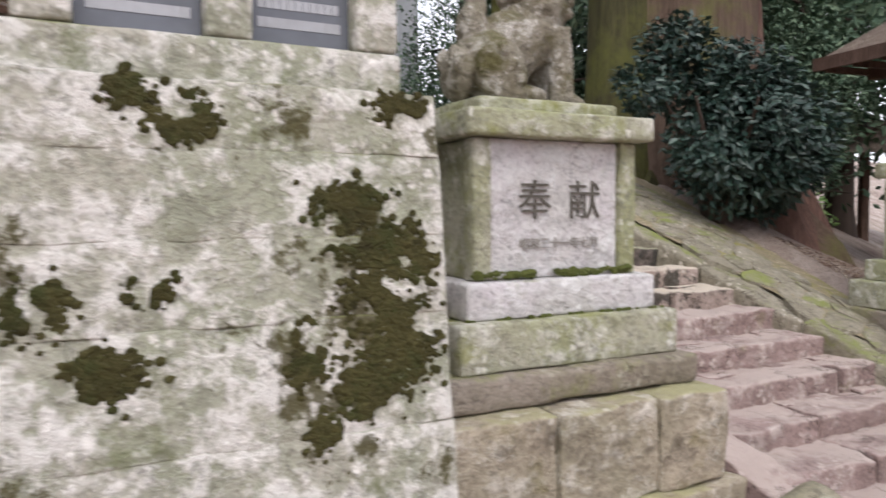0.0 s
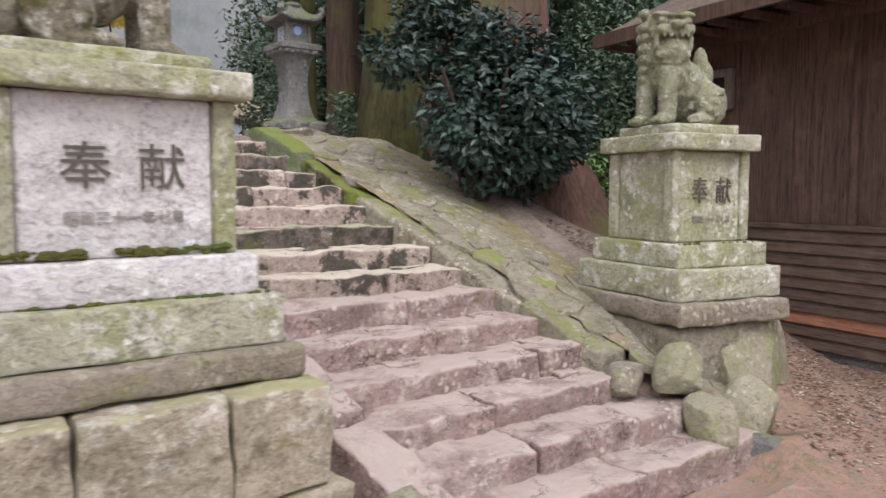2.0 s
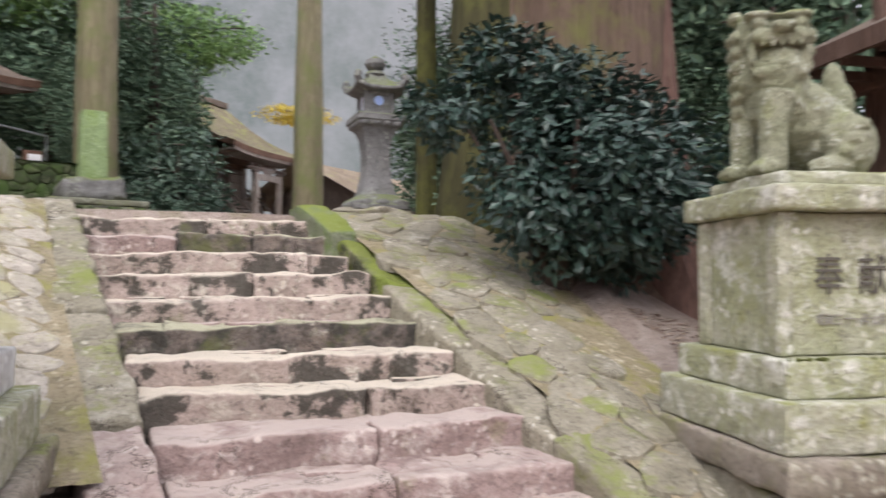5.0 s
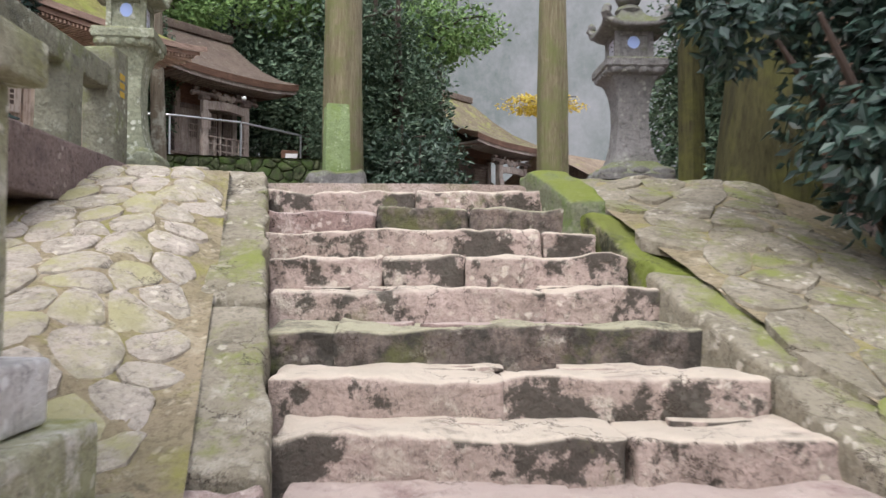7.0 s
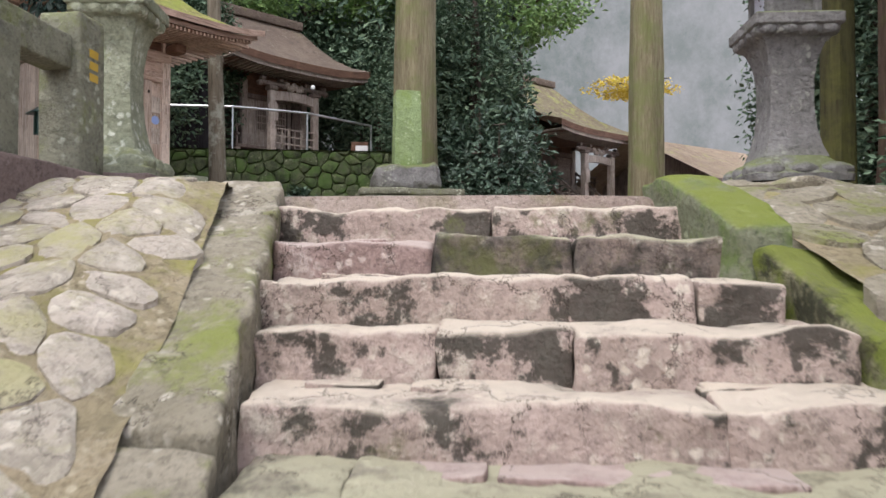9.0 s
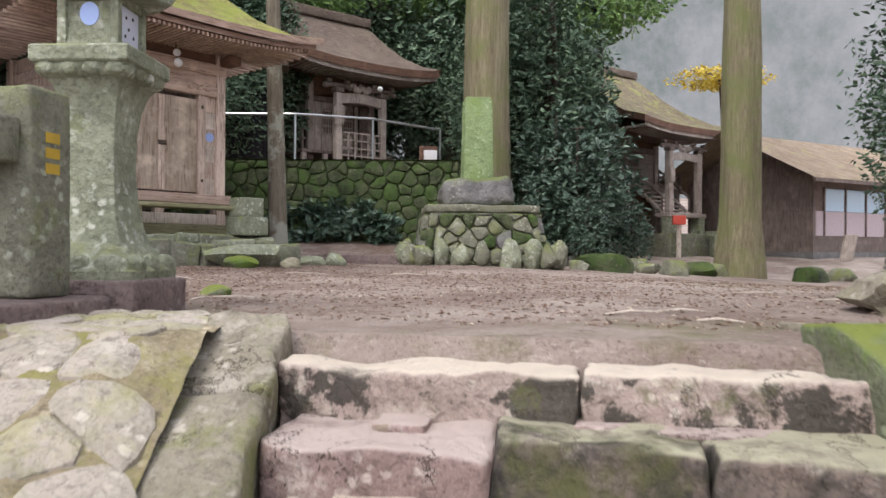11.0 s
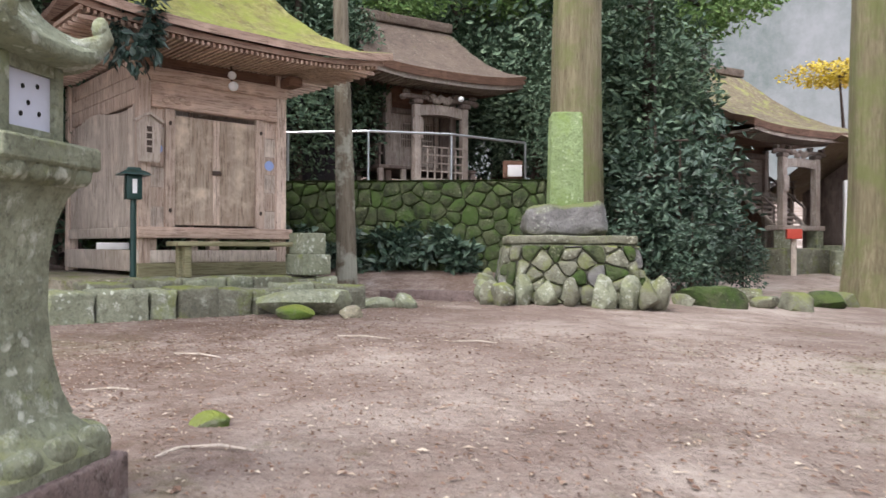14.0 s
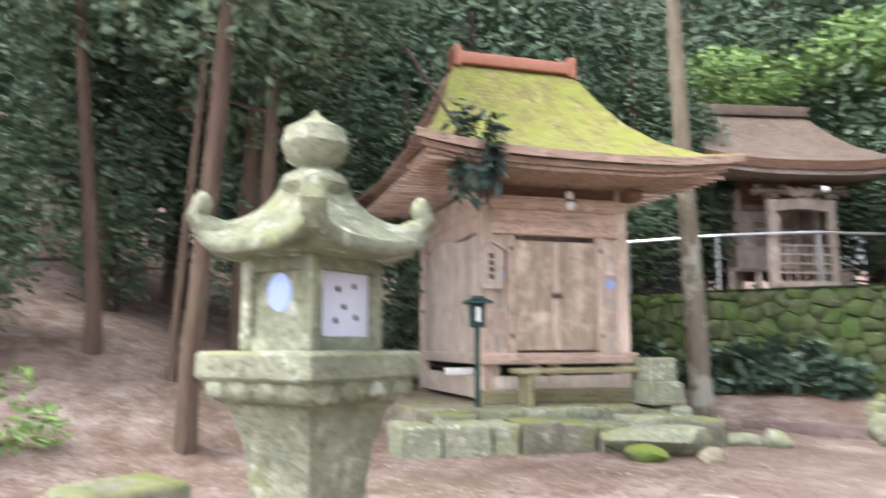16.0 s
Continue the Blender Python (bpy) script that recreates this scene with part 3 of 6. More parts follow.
def ground_mesh():
    xs = sorted({round(x, 3) for x in [*np.arange(-16, 16.01, 0.25), *(-16 - 8 * 1.35 ** k for k in range(13)), *(16 + 8 * 1.35 ** k for k in range(13))]})
    ys = sorted({round(y, 3) for y in [*np.arange(-8, 36.01, 0.25), *(-8 - 8 * 1.35 ** k for k in range(13)), *(36 + 8 * 1.35 ** k for k in range(13))]})
    g, n = Geo(), len(xs)
    g.put([(x, y, land(x, y)) for y in ys for x in xs], [(j * n + i, j * n + i + 1, (j + 1) * n + i + 1, (j + 1) * n + i) for j in range(len(ys) - 1) for i in range(n - 1)])
    return g


single("ground", ground_mesh(), M_DIRT, "packed brown earth with gravel and moss patches", "ground", kind="structure")

# ---- stairs ----
stairs = thing("stairs", "worn pinkish stone stairs with lichen and moss", "stairs", kind="structure")
rng = random.Random(4)
JOINTS = {1: (0.54,), 2: (0.36, 0.67), 3: (0.83,), 4: (0.32, 0.55), 5: (0.7,), 6: (0.15,), 7: (0.46,), 8: (0.62,), 9: (0.55,), 10: (0.5,), 11: (0.78,), 12: (0.4,), 13: (0.35, 0.72), 14: (0.5,)}
for i in range(1, 15):
    y = 4.02 - 0.355 * (i - 1)
    z = 2.26 - 0.158 * (i - 1)
    xa, xb = stair_left(y) - 0.02, stair_right(y) + 0.06
    if i > 11:
        xa, xb = xa - 0.12, xb + 0.1 * (i - 11)
    cutsx = [xa, *(xa + (xb - xa) * s for s in JOINTS[i]), xb]
    for k in range(len(cutsx) - 1):
        a, b = cutsx[k] - 0.002, cutsx[k + 1] + 0.002
        dz, dy = rng.uniform(-0.012, 0.012), rng.uniform(-0.025, 0.02)
        mat = (M_STAIN if i == 6 or (i == 2 and k) else M_PALE if i in (1, 3, 4, 5, 7, 8) else M_RED)
        g = Geo().rbox(a, b, y + dy, y + 0.46, z - 0.24, z + dz, 0.022, 0.05, 0.03, 3.6, i * 3 + k, cap=40)
        part("step_stone", g, mat, stairs)

# loose shards and packed earth at the back of the treads
rng = random.Random(44)
for i in range(2, 13):
    y = 4.02 - 0.355 * (i - 1)
    z = 2.26 - 0.158 * (i - 1)
    for _ in range(3):
        w = rng.uniform(0.16, 0.42)
        x = rng.uniform(stair_left(y) + 0.1, stair_right(y) - 0.25)
        g = Geo().rbox(x, x + w, y + rng.uniform(0.2, 0.28), y + 0.37, z - 0.02, z + rng.uniform(0.004, 0.012), 0.008, 0.04, 0.012, 6, rng.random() * 50)
        part("tread_shard", g, M_PALE if i in (1, 3, 4, 5, 7, 8) else M_RED, stairs)

# ---- curbs and paved slopes beside the stairs ----
curb_right = thing("curb_right", "sloping moss-green stone curb beside the stairs", "curb", kind="structure")


def slope_block(y0, y1, xa, xb, up, thick, mat, parent, amp=0.012, seed=0, r=0.03):
    """A curb stone that lies on the slope of the stairs, between two offsets from its edge."""
    g = Geo().rbox(xa, xb, 0, 1, -thick, 0, r, 0.06, amp, 3.0, seed, cap=14)
    v = []
    for x, s, h in g.v:
        y = y0 + (y1 - y0) * s
        v.append((stair_right(y) + x, y, min(nose(y) + up, 2.41) + h))
    g.v = v
    return part("curb_stone", g, mat, parent)


for k, (a, b, up, mat) in enumerate(((3.55, 4.38, 0.10, M_MOSSY), (2.7, 3.53, 0.0, M_CURB), (1.9, 2.74, 0.03, M_RAMP), (1.0, 1.88, 0.02, M_RAMP), (0.3, 0.98, 0.03, M_RAMP))):
    slope_block(a, b, 0.08 if k == 1 else 0.02, 0.27 if k == 0 else 0.36 if k == 1 else 0.29, up, 0.34, mat, curb_right, 0.05 if k == 1 else 0.03, k)
curb_left = thing("curb_left", "sloping grey stone slabs edging the stairs", "curb", kind="structure")
for k, (a, b, up) in enumerate(((3.78, 4.22, 0.06), (3.05, 3.77, 0.06), (2.4, 3.03, 0.06), (1.35, 2.38, 0.04), (0.25, 1.33, 0.02), (-0.5, 0.22, -0.02))):
    g = Geo().rbox(-0.31, -0.02, 0, 1, -0.36, 0, 0.025, 0.06, 0.032, 3.4, k + 20, cap=18)
    g.v = [(stair_left(a + (b - a) * s) + x, a + (b - a) * s, nose(a + (b - a) * s) + up + h) for x, s, h in g.v]
    part("curb_stone", g, M_RED if k > 3 else M_RAMP, curb_left)


def ramp_l(u, v, h):
    return (u, v, min(plateau(v) + 0.02, nose(v) + 0.045 + min(0.16, 0.45 * max(0, 1.05 - u))) + h)


def ramp_r(u, v, h):
    return (u, v, min(plateau(v) + 0.01, nose(v) + 0.05 - 0.2 * max(0.0, u - 4.1)) + h)


slope_left = single("paved_slope_left", Geo().grid(40, 100, lambda a, b: ramp_l(-0.2 + a * (stair_left(0.9 + b * 3.6) - 0.05), 0.9 + b * 3.6, 0.012 + 0.02 * noise.noise(Vector((a * 16, b * 40, 5))))), M_RAMPG,
                    "cobbled slope of pale stones with mossy joints", "paving", kind="structure")
slope_right = single("paved_slope_right", Geo().grid(40, 120, lambda a, b: ramp_r(stair_right(-0.3 + b * 5) + 0.24 + a * (0.78 + 1.0 * ease(0.5, 2.0, -0.3 + b * 5)), -0.3 + b * 5, -0.004 + 0.012 * noise.noise(Vector((a * 14, b * 40, 2))))), M_RAMPG,
                     "sloping mossy stone paving beside the stairs", "paving", kind="structure")
rng = random.Random(11)
for poly in cells(0.05, 1.75, 0.95, 4.5, 0.19, rng, 1.2, lambda u, v: u < stair_left(v) - 0.38):
    part("paving_stone", slab_stone(poly, ramp_l, 0.007, 0.03, 0.05, rng, 0.45), M_COB, slope_left)
for poly in cells(2.8, 5.0, -0.2, 4.9, 0.24, rng, 1.35, lambda u, v: stair_right(v) + 0.24 < u < stair_right(v) + (1.5 if v > 2.2 else 0.8 if v < 1 else 1.0)):
    part("paving_stone", slab_stone(poly, ramp_r, 0.004, 0.008 + 0.012 * rng.random(), 0.05, rng, 0.5), M_RAMP, slope_right)

# ---- guardian statues on pedestals ----
def tier(x0, x1, y0, y1, z0, z1, mat, parent, name="tier", amp=0.006, r=0.018, seed=0, label=""):
    return part(name, Geo().rbox(x0, x1, y0, y1, z0, z1, r, 0.07, amp, 4.0, seed, cap=24), mat, parent, label)


M_CARVE2 = plain("worn_carved_grooves", (0.3, 0.28, 0.25), 0.95)


def pedestal(m, group, faded, deep=1.0):
    """A stepped stone pedestal, its front towards -y, its middle at x 0 and its front edge at y 0; z from the top of the lowest tier."""
    p = thing("pedestal", "stepped stone pedestal with a carved two-character dedication, mossy and lichened", "pedestal", m, group)
    tier(-0.64, 0.64, -0.06, 1.12, 0.0, 0.225, M_PED, p, seed=faded)
    tier(-0.56, 0.56, 0.02, 1.02, 0.226, 0.40, M_PED if faded else M_FACE, p, seed=faded + 2)
    z0, z1 = 0.401, 1.07
    fy = lambda y: 0.52 + (y - 0.52) * deep
    for x in (-0.485, 0.385):
        for y in (fy(0.09), fy(0.95) - 0.1):
            tier(x, x + 0.1, y, y + 0.1, z0, z1, M_PED, p, "corner_pillar", seed=faded + x)
    tier(-0.384, 0.384, fy(0.09) + 0.028, fy(0.94), z0, z1, M_FACE if not faded else M_PED, p, "front_panel", 0.003, seed=faded + 4, label="pale carved front slab")
    tier(-0.452, -0.39, fy(0.09) + 0.101, fy(0.95) - 0.101, z0, z1, M_PED, p, "side_panel", 0.003, seed=faded + 5)
    tier(0.39, 0.452, fy(0.09) + 0.101, fy(0.95) - 0.101, z0, z1, M_PED, p, "side_panel", 0.003, seed=faded + 6)
    tier(-0.545, 0.545, fy(0.02), fy(1.02), z1 + 0.001, z1 + 0.125, M_PED, p, "cap", seed=faded + 7)
    tier(-0.41, 0.41, fy(0.15), fy(0.90), z1 + 0.126, z1 + 0.20, M_PED, p, "statue_plinth", 0.008, seed=faded + 8)
    for ch, x in (("奉", -0.15), ("献", 0.15)):
        lettering(ch, 0.205, 0.004, M_CARVE, "carved_character", p, pose(x + 0.02, fy(0.09) + 0.022, 0.765, 90, 0, 0), "dark carved character")
    lettering("昭和三十一年七月", 0.06, 0.003, M_CARVE2, "carved_date", p, pose(0.02, fy(0.09) + 0.022, 0.565, 90, 0, 0), "small carved date")
    return p


def guardian(material, seed):
    """A seated lion-dog that looks along +x with its head turned towards -y, about 0.8 m high, in one mesh."""
    g = Geo()
    B = lambda c, r, s=2, a=0.06: g.ball(c, r, s, a, 3.0, seed)
    B((-0.16, 0, 0.22), (0.2, 0.2, 0.2))
    B((-0.02, 0, 0.33), (0.2, 0.17, 0.2))
    B((0.12, 0, 0.42), (0.17, 0.175, 0.21))
    B((0.15, 0, 0.54), (0.17, 0.2, 0.18))
    for y in (-0.11, 0.11):
        g.tube([(0.2, y, 0.42), (0.235, y * 1.05, 0.25), (0.24, y * 1.08, 0.05)], [0.088, 0.072, 0.068], 14)
        B((0.27, y * 1.08, 0.045), (0.095, 0.075, 0.05), 2, 0.15)
        for k in (-1, 0, 1):
            B((0.335, y * 1.08 + k * 0.04, 0.035), (0.035, 0.024, 0.032), 1, 0)
        B((-0.17, y * 1.5, 0.17), (0.155, 0.085, 0.17), 2, 0.12)
        B((-0.03, y * 1.75, 0.05), (0.13, 0.06, 0.052), 2, 0.12)
        for k in range(3):
            B((-0.2 + k * 0.055, y * 2.1, 0.26 - k * 0.07), (0.04, 0.03, 0.04), 1, 0)
    B((-0.24, 0, 0.40), (0.085, 0.095, 0.15))
    B((-0.22, 0, 0.50), (0.065, 0.055, 0.14))
    B((-0.33, 0, 0.16), (0.07, 0.14, 0.15))
    for k in range(4):
        B((-0.36, -0.09 + k * 0.06, 0.2 + 0.04 * (k % 2)), (0.05, 0.035, 0.08), 1, 0)
    h = pose(0.16, -0.02, 0.665, 0, 0, -70) @ Matrix.Scale(1.13, 4)
    H = lambda c, r, s=2, a=0.05: g.ball(c, r, s, a, 3.0, seed, h)
    g.rbox(-0.13, 0.09, -0.155, 0.155, -0.03, 0.145, 0.05, 0.06, 0.006, 4, seed, h)
    g.rbox(-0.13, 0.055, -0.15, 0.15, -0.2, 0.0, 0.05, 0.06, 0.006, 4, seed + 1, h)
    g.rbox(0.03, 0.155, -0.125, 0.125, 0.0, 0.062, 0.028, 0.05, 0.004, 4, seed + 2, h)
    g.rbox(0.0, 0.135, -0.115, 0.115, -0.155, -0.105, 0.022, 0.05, 0.004, 4, seed + 3, h)
    H((0.165, 0, 0.06), (0.035, 0.055, 0.03))
    H((0.1, 0, -0.085), (0.055, 0.04, 0.026), 2, 0)
    for k in range(5):
        H((0.142, -0.08 + 0.04 * k, -0.008), (0.012, 0.016, 0.018), 1, 0)
    for y in (-1, 1):
        H((0.105, y * 0.085, 0.09), (0.035, 0.038, 0.028))
        H((0.095, y * 0.085, 0.132), (0.05, 0.068, 0.022))
        H((0.175, y * 0.032, 0.064), (0.026, 0.024, 0.022), 1, 0)
        H((-0.03, y * 0.15, 0.16), (0.05, 0.035, 0.035))
        H((0.1, y * 0.118, -0.05), (0.03, 0.02, 0.075), 1, 0)
        for k in range(6):
            H((0.005 - 0.014 * k, y * (0.165 - 0.005 * k), 0.06 - k * 0.066), (0.05, 0.03, 0.036), 2, 0)
            H((-0.085, y * (0.14 - 0.003 * k), 0.07 - k * 0.072), (0.055, 0.045, 0.04), 2, 0)
    for k in range(6):
        H((-0.06 + 0.03 * k, 0.0, 0.155 - 0.004 * k), (0.02, 0.12 - 0.01 * k, 0.012), 1, 0)
    me = g.mesh("guardian_statue", material)
    o = bpy.data.objects.new("lump", me)
    scene.collection.objects.link(o)
    r = o.modifiers.new("remesh", "REMESH")
    r.mode, r.voxel_size, r.use_smooth_shade = "VOXEL", 0.0085, True
    s = o.modifiers.new("smooth", "SMOOTH")
    s.factor, s.iterations = 0.5, 2
    out = bpy.data.meshes.new_from_object(o.evaluated_get(bpy.context.evaluated_depsgraph_get()))
    bpy.data.objects.remove(o)
    for v in out.vertices:
        v.co += Vector(noise.noise_vector(v.co * 22)) * 0.004
    out.materials.clear()
    out.materials.append(material)
    out.shade_smooth()
    return out


def moss_strip(parent, a, b, size, count, seed, mat=None, spread=(0.0, 0.0, 0.0)):
    """Low cushions of moss along a line."""
    rr = random.Random(seed)
    g = Geo()
    for _ in range(count):
        f = rr.random()
        if noise.noise(Vector((f * 6 + seed, seed, 0))) < -0.12:
            continue
        s = size * rr.uniform(0.5, 1.3)
        p = [a[i] + (b[i] - a[i]) * f + rr.uniform(-1, 1) * spread[i] for i in range(3)]
        g.ball(p, (s * 1.3, s * 0.8, s * 0.8), 2, 0.5, 3, rr.random() * 9)
    return tagged(part("moss", g, mat or M_MOSSG, parent, "dark green moss cushions"), kind="stuff")


LX, LZ = 0.555, 1.085
RX, RZ = 4.74, 0.99
ped_l = pedestal(pose(LX, 0.0, LZ), "guardian pedestals", 0)
RIGHT = pose(4.738, 0.467, RZ, 0, 0, -11.6) @ Matrix.Diagonal((0.77, 1, 1, 1)) @ Matrix.Translation((0, -0.53, 0))
ped_r = pedestal(RIGHT, "guardian pedestals", 3, 0.86)
moss_strip(ped_l, (-0.48, 0.085, 0.425), (0.48, 0.085, 0.425), 0.016, 120, 3, M_MOSSG, (0, 0.006, 0.014))
moss_strip(ped_l, (-0.55, 0.03, 0.228), (0.6, 0.0, 0.228), 0.012, 50, 5)
moss_strip(ped_r, (-0.55, 0.03, 0.402), (0.55, 0.03, 0.402), 0.01, 36, 8)
TOP = 1.07 + 0.2
mesh_r = guardian(M_STAT, 1)
statue_r = single("guardian_statue", mesh_r, M_STAT, "seated stone lion-dog with open mouth, mossy and weathered, on its pedestal", "statue", "guardian statues")
statue_r.matrix_world = pose(4.75, 0.47, RZ + TOP - 0.004, 0, 0, -8) @ Matrix.Diagonal((-1.0, 1.0, 1.0, 1))
mesh_l = guardian(M_STAT_L, 2)
statue_l = single("guardian_statue", mesh_l, M_STAT_L, "seated stone lion-dog dark with moss and white lichen, on its pedestal", "statue", "guardian statues")
statue_l.matrix_world = pose(LX, 0.52, LZ + TOP - 0.004)

# right pedestal's footing: a sloping stone, a great rock and boulders
footing_right = thing("pedestal_footing", "cracked stone footing under the pedestal", "footing", kind="structure")
M_SLAB = stone("brown_footing_stone", (0.34, 0.29, 0.245), (0.27, 0.235, 0.18), (0.46, 0.43, 0.35), (0.56, 0.7), (0.24, 0.24, 0.1), (0.54, 0.68), (0.12, 0.1, 0.08), (0.6, 0.72), 0.2, crack=0.8)
footing_right.matrix_world = pose(4.738, 0.467, RZ, 0, 0, -11.6)
tier(-0.53, 0.53, -0.66, 0.66, -0.17, -0.003, M_SLAB, footing_right, "footing_slab", 0.014, 0.03, 31)
tier(-0.50, 0.1, -0.6, 0.62, -0.75, -0.172, M_RAMP, footing_right, "footing_stone", 0.03, 0.06, 32)


def rock(name, c, r, mat, label, seed, amp=0.35, sub=4, freq=1.1, flat=None, rot=0, group=""):
    g = Geo().ball((0, 0, 0), r, sub, amp, freq, seed)
    rr = random.Random(seed)
    planes = [(Vector((rr.gauss(0, 1), rr.gauss(0, 1), rr.gauss(0, 1))).normalized(), rr.uniform(0.5, 0.82)) for _ in range(14)]
    v = []
    for x, y, z in g.v:
        q = Vector((x / r[0], y / r[1], z / r[2]))
        for d, h in planes:
            e = q.dot(d) - h
            if e > 0:
                q -= d * e * 0.85
        x, y, z = q.x * r[0], q.y * r[1], q.z * r[2]
        if flat is not None and z > flat:
            z = flat + (z - flat) * 0.12
        w = noise.noise_vector(Vector((x, y, z)) * 5 + Vector((seed, 0, 0)))
        v.append((x + w.x * 0.02, y + w.y * 0.02, z + w.z * 0.02))
    g.v = v
    return single(name, g, mat, label, "rock", group, m=pose(*c, 0, 0, rot))


rock("boulder", (5.02, 0.12, 0.34), (0.72, 0.58, 0.66), M_BOULD, "great upright grey-green rock with a flat top beside the pedestal", 3, 0.2, 5, 1.3, 0.47, 20)
rock("boulder", (3.98, -0.40, 0.27), (0.19, 0.2, 0.27), M_BOULD, "rounded mossy boulder at the foot of the slope", 5, 0.18, 4)
rock("boulder", (4.40, -0.40, 0.24), (0.27, 0.25, 0.33), M_BOULD, "yellowish boulder wedged below the rock", 6, 0.25, 4)
rock("boulder", (4.05, -0.08, 0.55), (0.26, 0.2, 0.2), M_BOULD, "pale lichened boulder on the slope", 7, 0.2, 4)
rock("boulder", (4.27, -0.62, 0.1), (0.17, 0.15, 0.16), M_LAN2, "small dark boulder half sunk in the earth", 8, 0.2, 3)
rock("boulder", (3.75, 0.12, 0.52), (0.2, 0.17, 0.14), M_RAMP, "broken edging stone of the slope", 9, 0.3, 3)
rock("boulder", (1.40, -0.62, 0.34), (0.19, 0.26, 0.22), M_BOULD, "moss-covered stone at the stair's foot", 10, 0.2, 3)
rock("boulder", (-0.1, -1.05, 0.47), (0.44, 0.34, 0.3), M_MOSSY, "large rounded stone under bright moss", 12, 0.2, 4)
rock("boulder", (-1.95, -1.35, 0.62), (0.32, 0.28, 0.42), M_BOULD, "pale yellowish boulder before the wall", 13, 0.2, 4)

# left pedestal's footing and block wall
M_LOW = stone("yellowish_block_stone", (0.47, 0.40, 0.31), (0.36, 0.32, 0.235), (0.66, 0.62, 0.55), (0.52, 0.64), (0.23, 0.2, 0.1), (0.57, 0.68), (0.12, 0.1, 0.075), (0.54, 0.66), 0.5, (0.38, 0.36, 0.2))
wall_low = thing("block_wall", "low wall of lichened stone blocks under the pedestal", "wall", kind="structure")
tier(-0.28, 1.26, -0.14, 1.3, 0.935, 1.083, M_SLAB, wall_low, "coping_slab", 0.014, 0.03, 41)
xs = [-1.0, -0.3, 0.28, 0.86, 1.31]
for k in range(4):
    tier(xs[k] + 0.004, xs[k + 1] - 0.004, -0.29, 0.6, 0.48, 0.925, M_LOW, wall_low, "wall_block", 0.02, 0.015, 42 + k)
xs = [-1.0, -0.1, 0.6, 1.4]
for k in range(3):
    tier(xs[k] + 0.004, xs[k + 1] - 0.004, -0.35, 0.6, 0.02, 0.475, M_LOW, wall_low, "wall_block", 0.022, 0.015, 52 + k)

# great mossy block base with plaques
monument = thing("stone_monument", "massive lichened block base carrying framed dark plaques", "monument")
rows = [(0.16, 0.62), (0.62, 1.0), (1.0, 1.42), (1.42, 1.72), (1.72, 2.03), (2.03, 2.27)]
offs = [(-3.2, -2.3, -1.45, -0.85, -0.26), (-3.2, -2.6, -1.75, -1.2, -0.26), (-3.2, -2.1, -1.62, -0.95, -0.265), (-3.2, -2.35, -1.5, -1.33, -0.8, -0.265), (-3.2, -2.5, -2.0, -1.3, -0.265), (-3.2, -2.2, -1.75, -0.72, -0.27)]
for k, (z0, z1) in enumerate(rows):
    for j in range(len(offs[k]) - 1):
        g = Geo().rbox(offs[k][j] - 0.004, offs[k][j + 1] + 0.004, 0.0, 1.1, z0 - 0.004, z1 + 0.004, 0.008, 0.07, 0.009, 4.0, 60 + k * 5 + j, cap=24)
        g.v = [(x, y - 0.19 - (2.2 - z) * 0.11 * (1 if y < 0.4 else 0), z) for x, y, z in g.v]
        part("wall_block", g, M_WALL, monument)
rr = random.Random(6)
for n, (x, z, a, b) in enumerate(((-1.25, 2.13, 0.1, 0.08), (-1.42, 2.22, 0.06, 0.05), (-0.66, 1.84, 0.12, 0.08), (-0.56, 1.70, 0.16, 0.08), (-0.42, 1.62, 0.12, 0.06), (-0.56, 1.48, 0.12, 0.13), (-0.46, 1.30, 0.15, 0.16), (-0.62, 1.16, 0.1, 0.1),
                                 (-1.7, 1.52, 0.09, 0.08), (-1.5, 1.3, 0.1, 0.07), (-0.85, 1.3, 0.06, 0.1), (-1.37, 1.56, 0.06, 0.05), (-0.42, 2.2, 0.09, 0.05), (-0.8, 1.02, 0.05, 0.06))):
    g = Geo()
    for _ in range(int(1700 * (a + b))):
        u, w = rr.gauss(0, 0.55), rr.gauss(0, 0.55)
        px, pz = x + u * a, z + w * b
        if noise.noise(Vector((px * 9, pz * 9, n))) < -0.22 or px > -0.28:
            continue
        s = rr.uniform(0.006, 0.02)
        g.ball((px, -0.195 - (2.2 - pz) * 0.11 + 0.004, pz), (s * 1.2, s * 0.55, s), 1, 0.4, 3, rr.random() * 9)
    tagged(part("moss", g, M_MOSSB, monument, "thick brown-green moss clump"), kind="stuff")
tier(-3.1, -0.345, -0.03, 0.7, 2.272, 2.46, M_WALL, monument, "frame_base", 0.006, 0.02, 90)
for x0, x1 in ((-0.53, -0.35), (-1.12, -0.95), (-1.75, -1.56)):
    tier(x0, x1, -0.02, 0.66, 2.462, 3.25, M_WALL, monument, "frame_pillar", 0.006, 0.02, 91 + x0)
tier(-3.1, -0.3, -0.05, 0.7, 3.252, 3.4, M_WALL, monument, "frame_beam", 0.006, 0.02, 95)
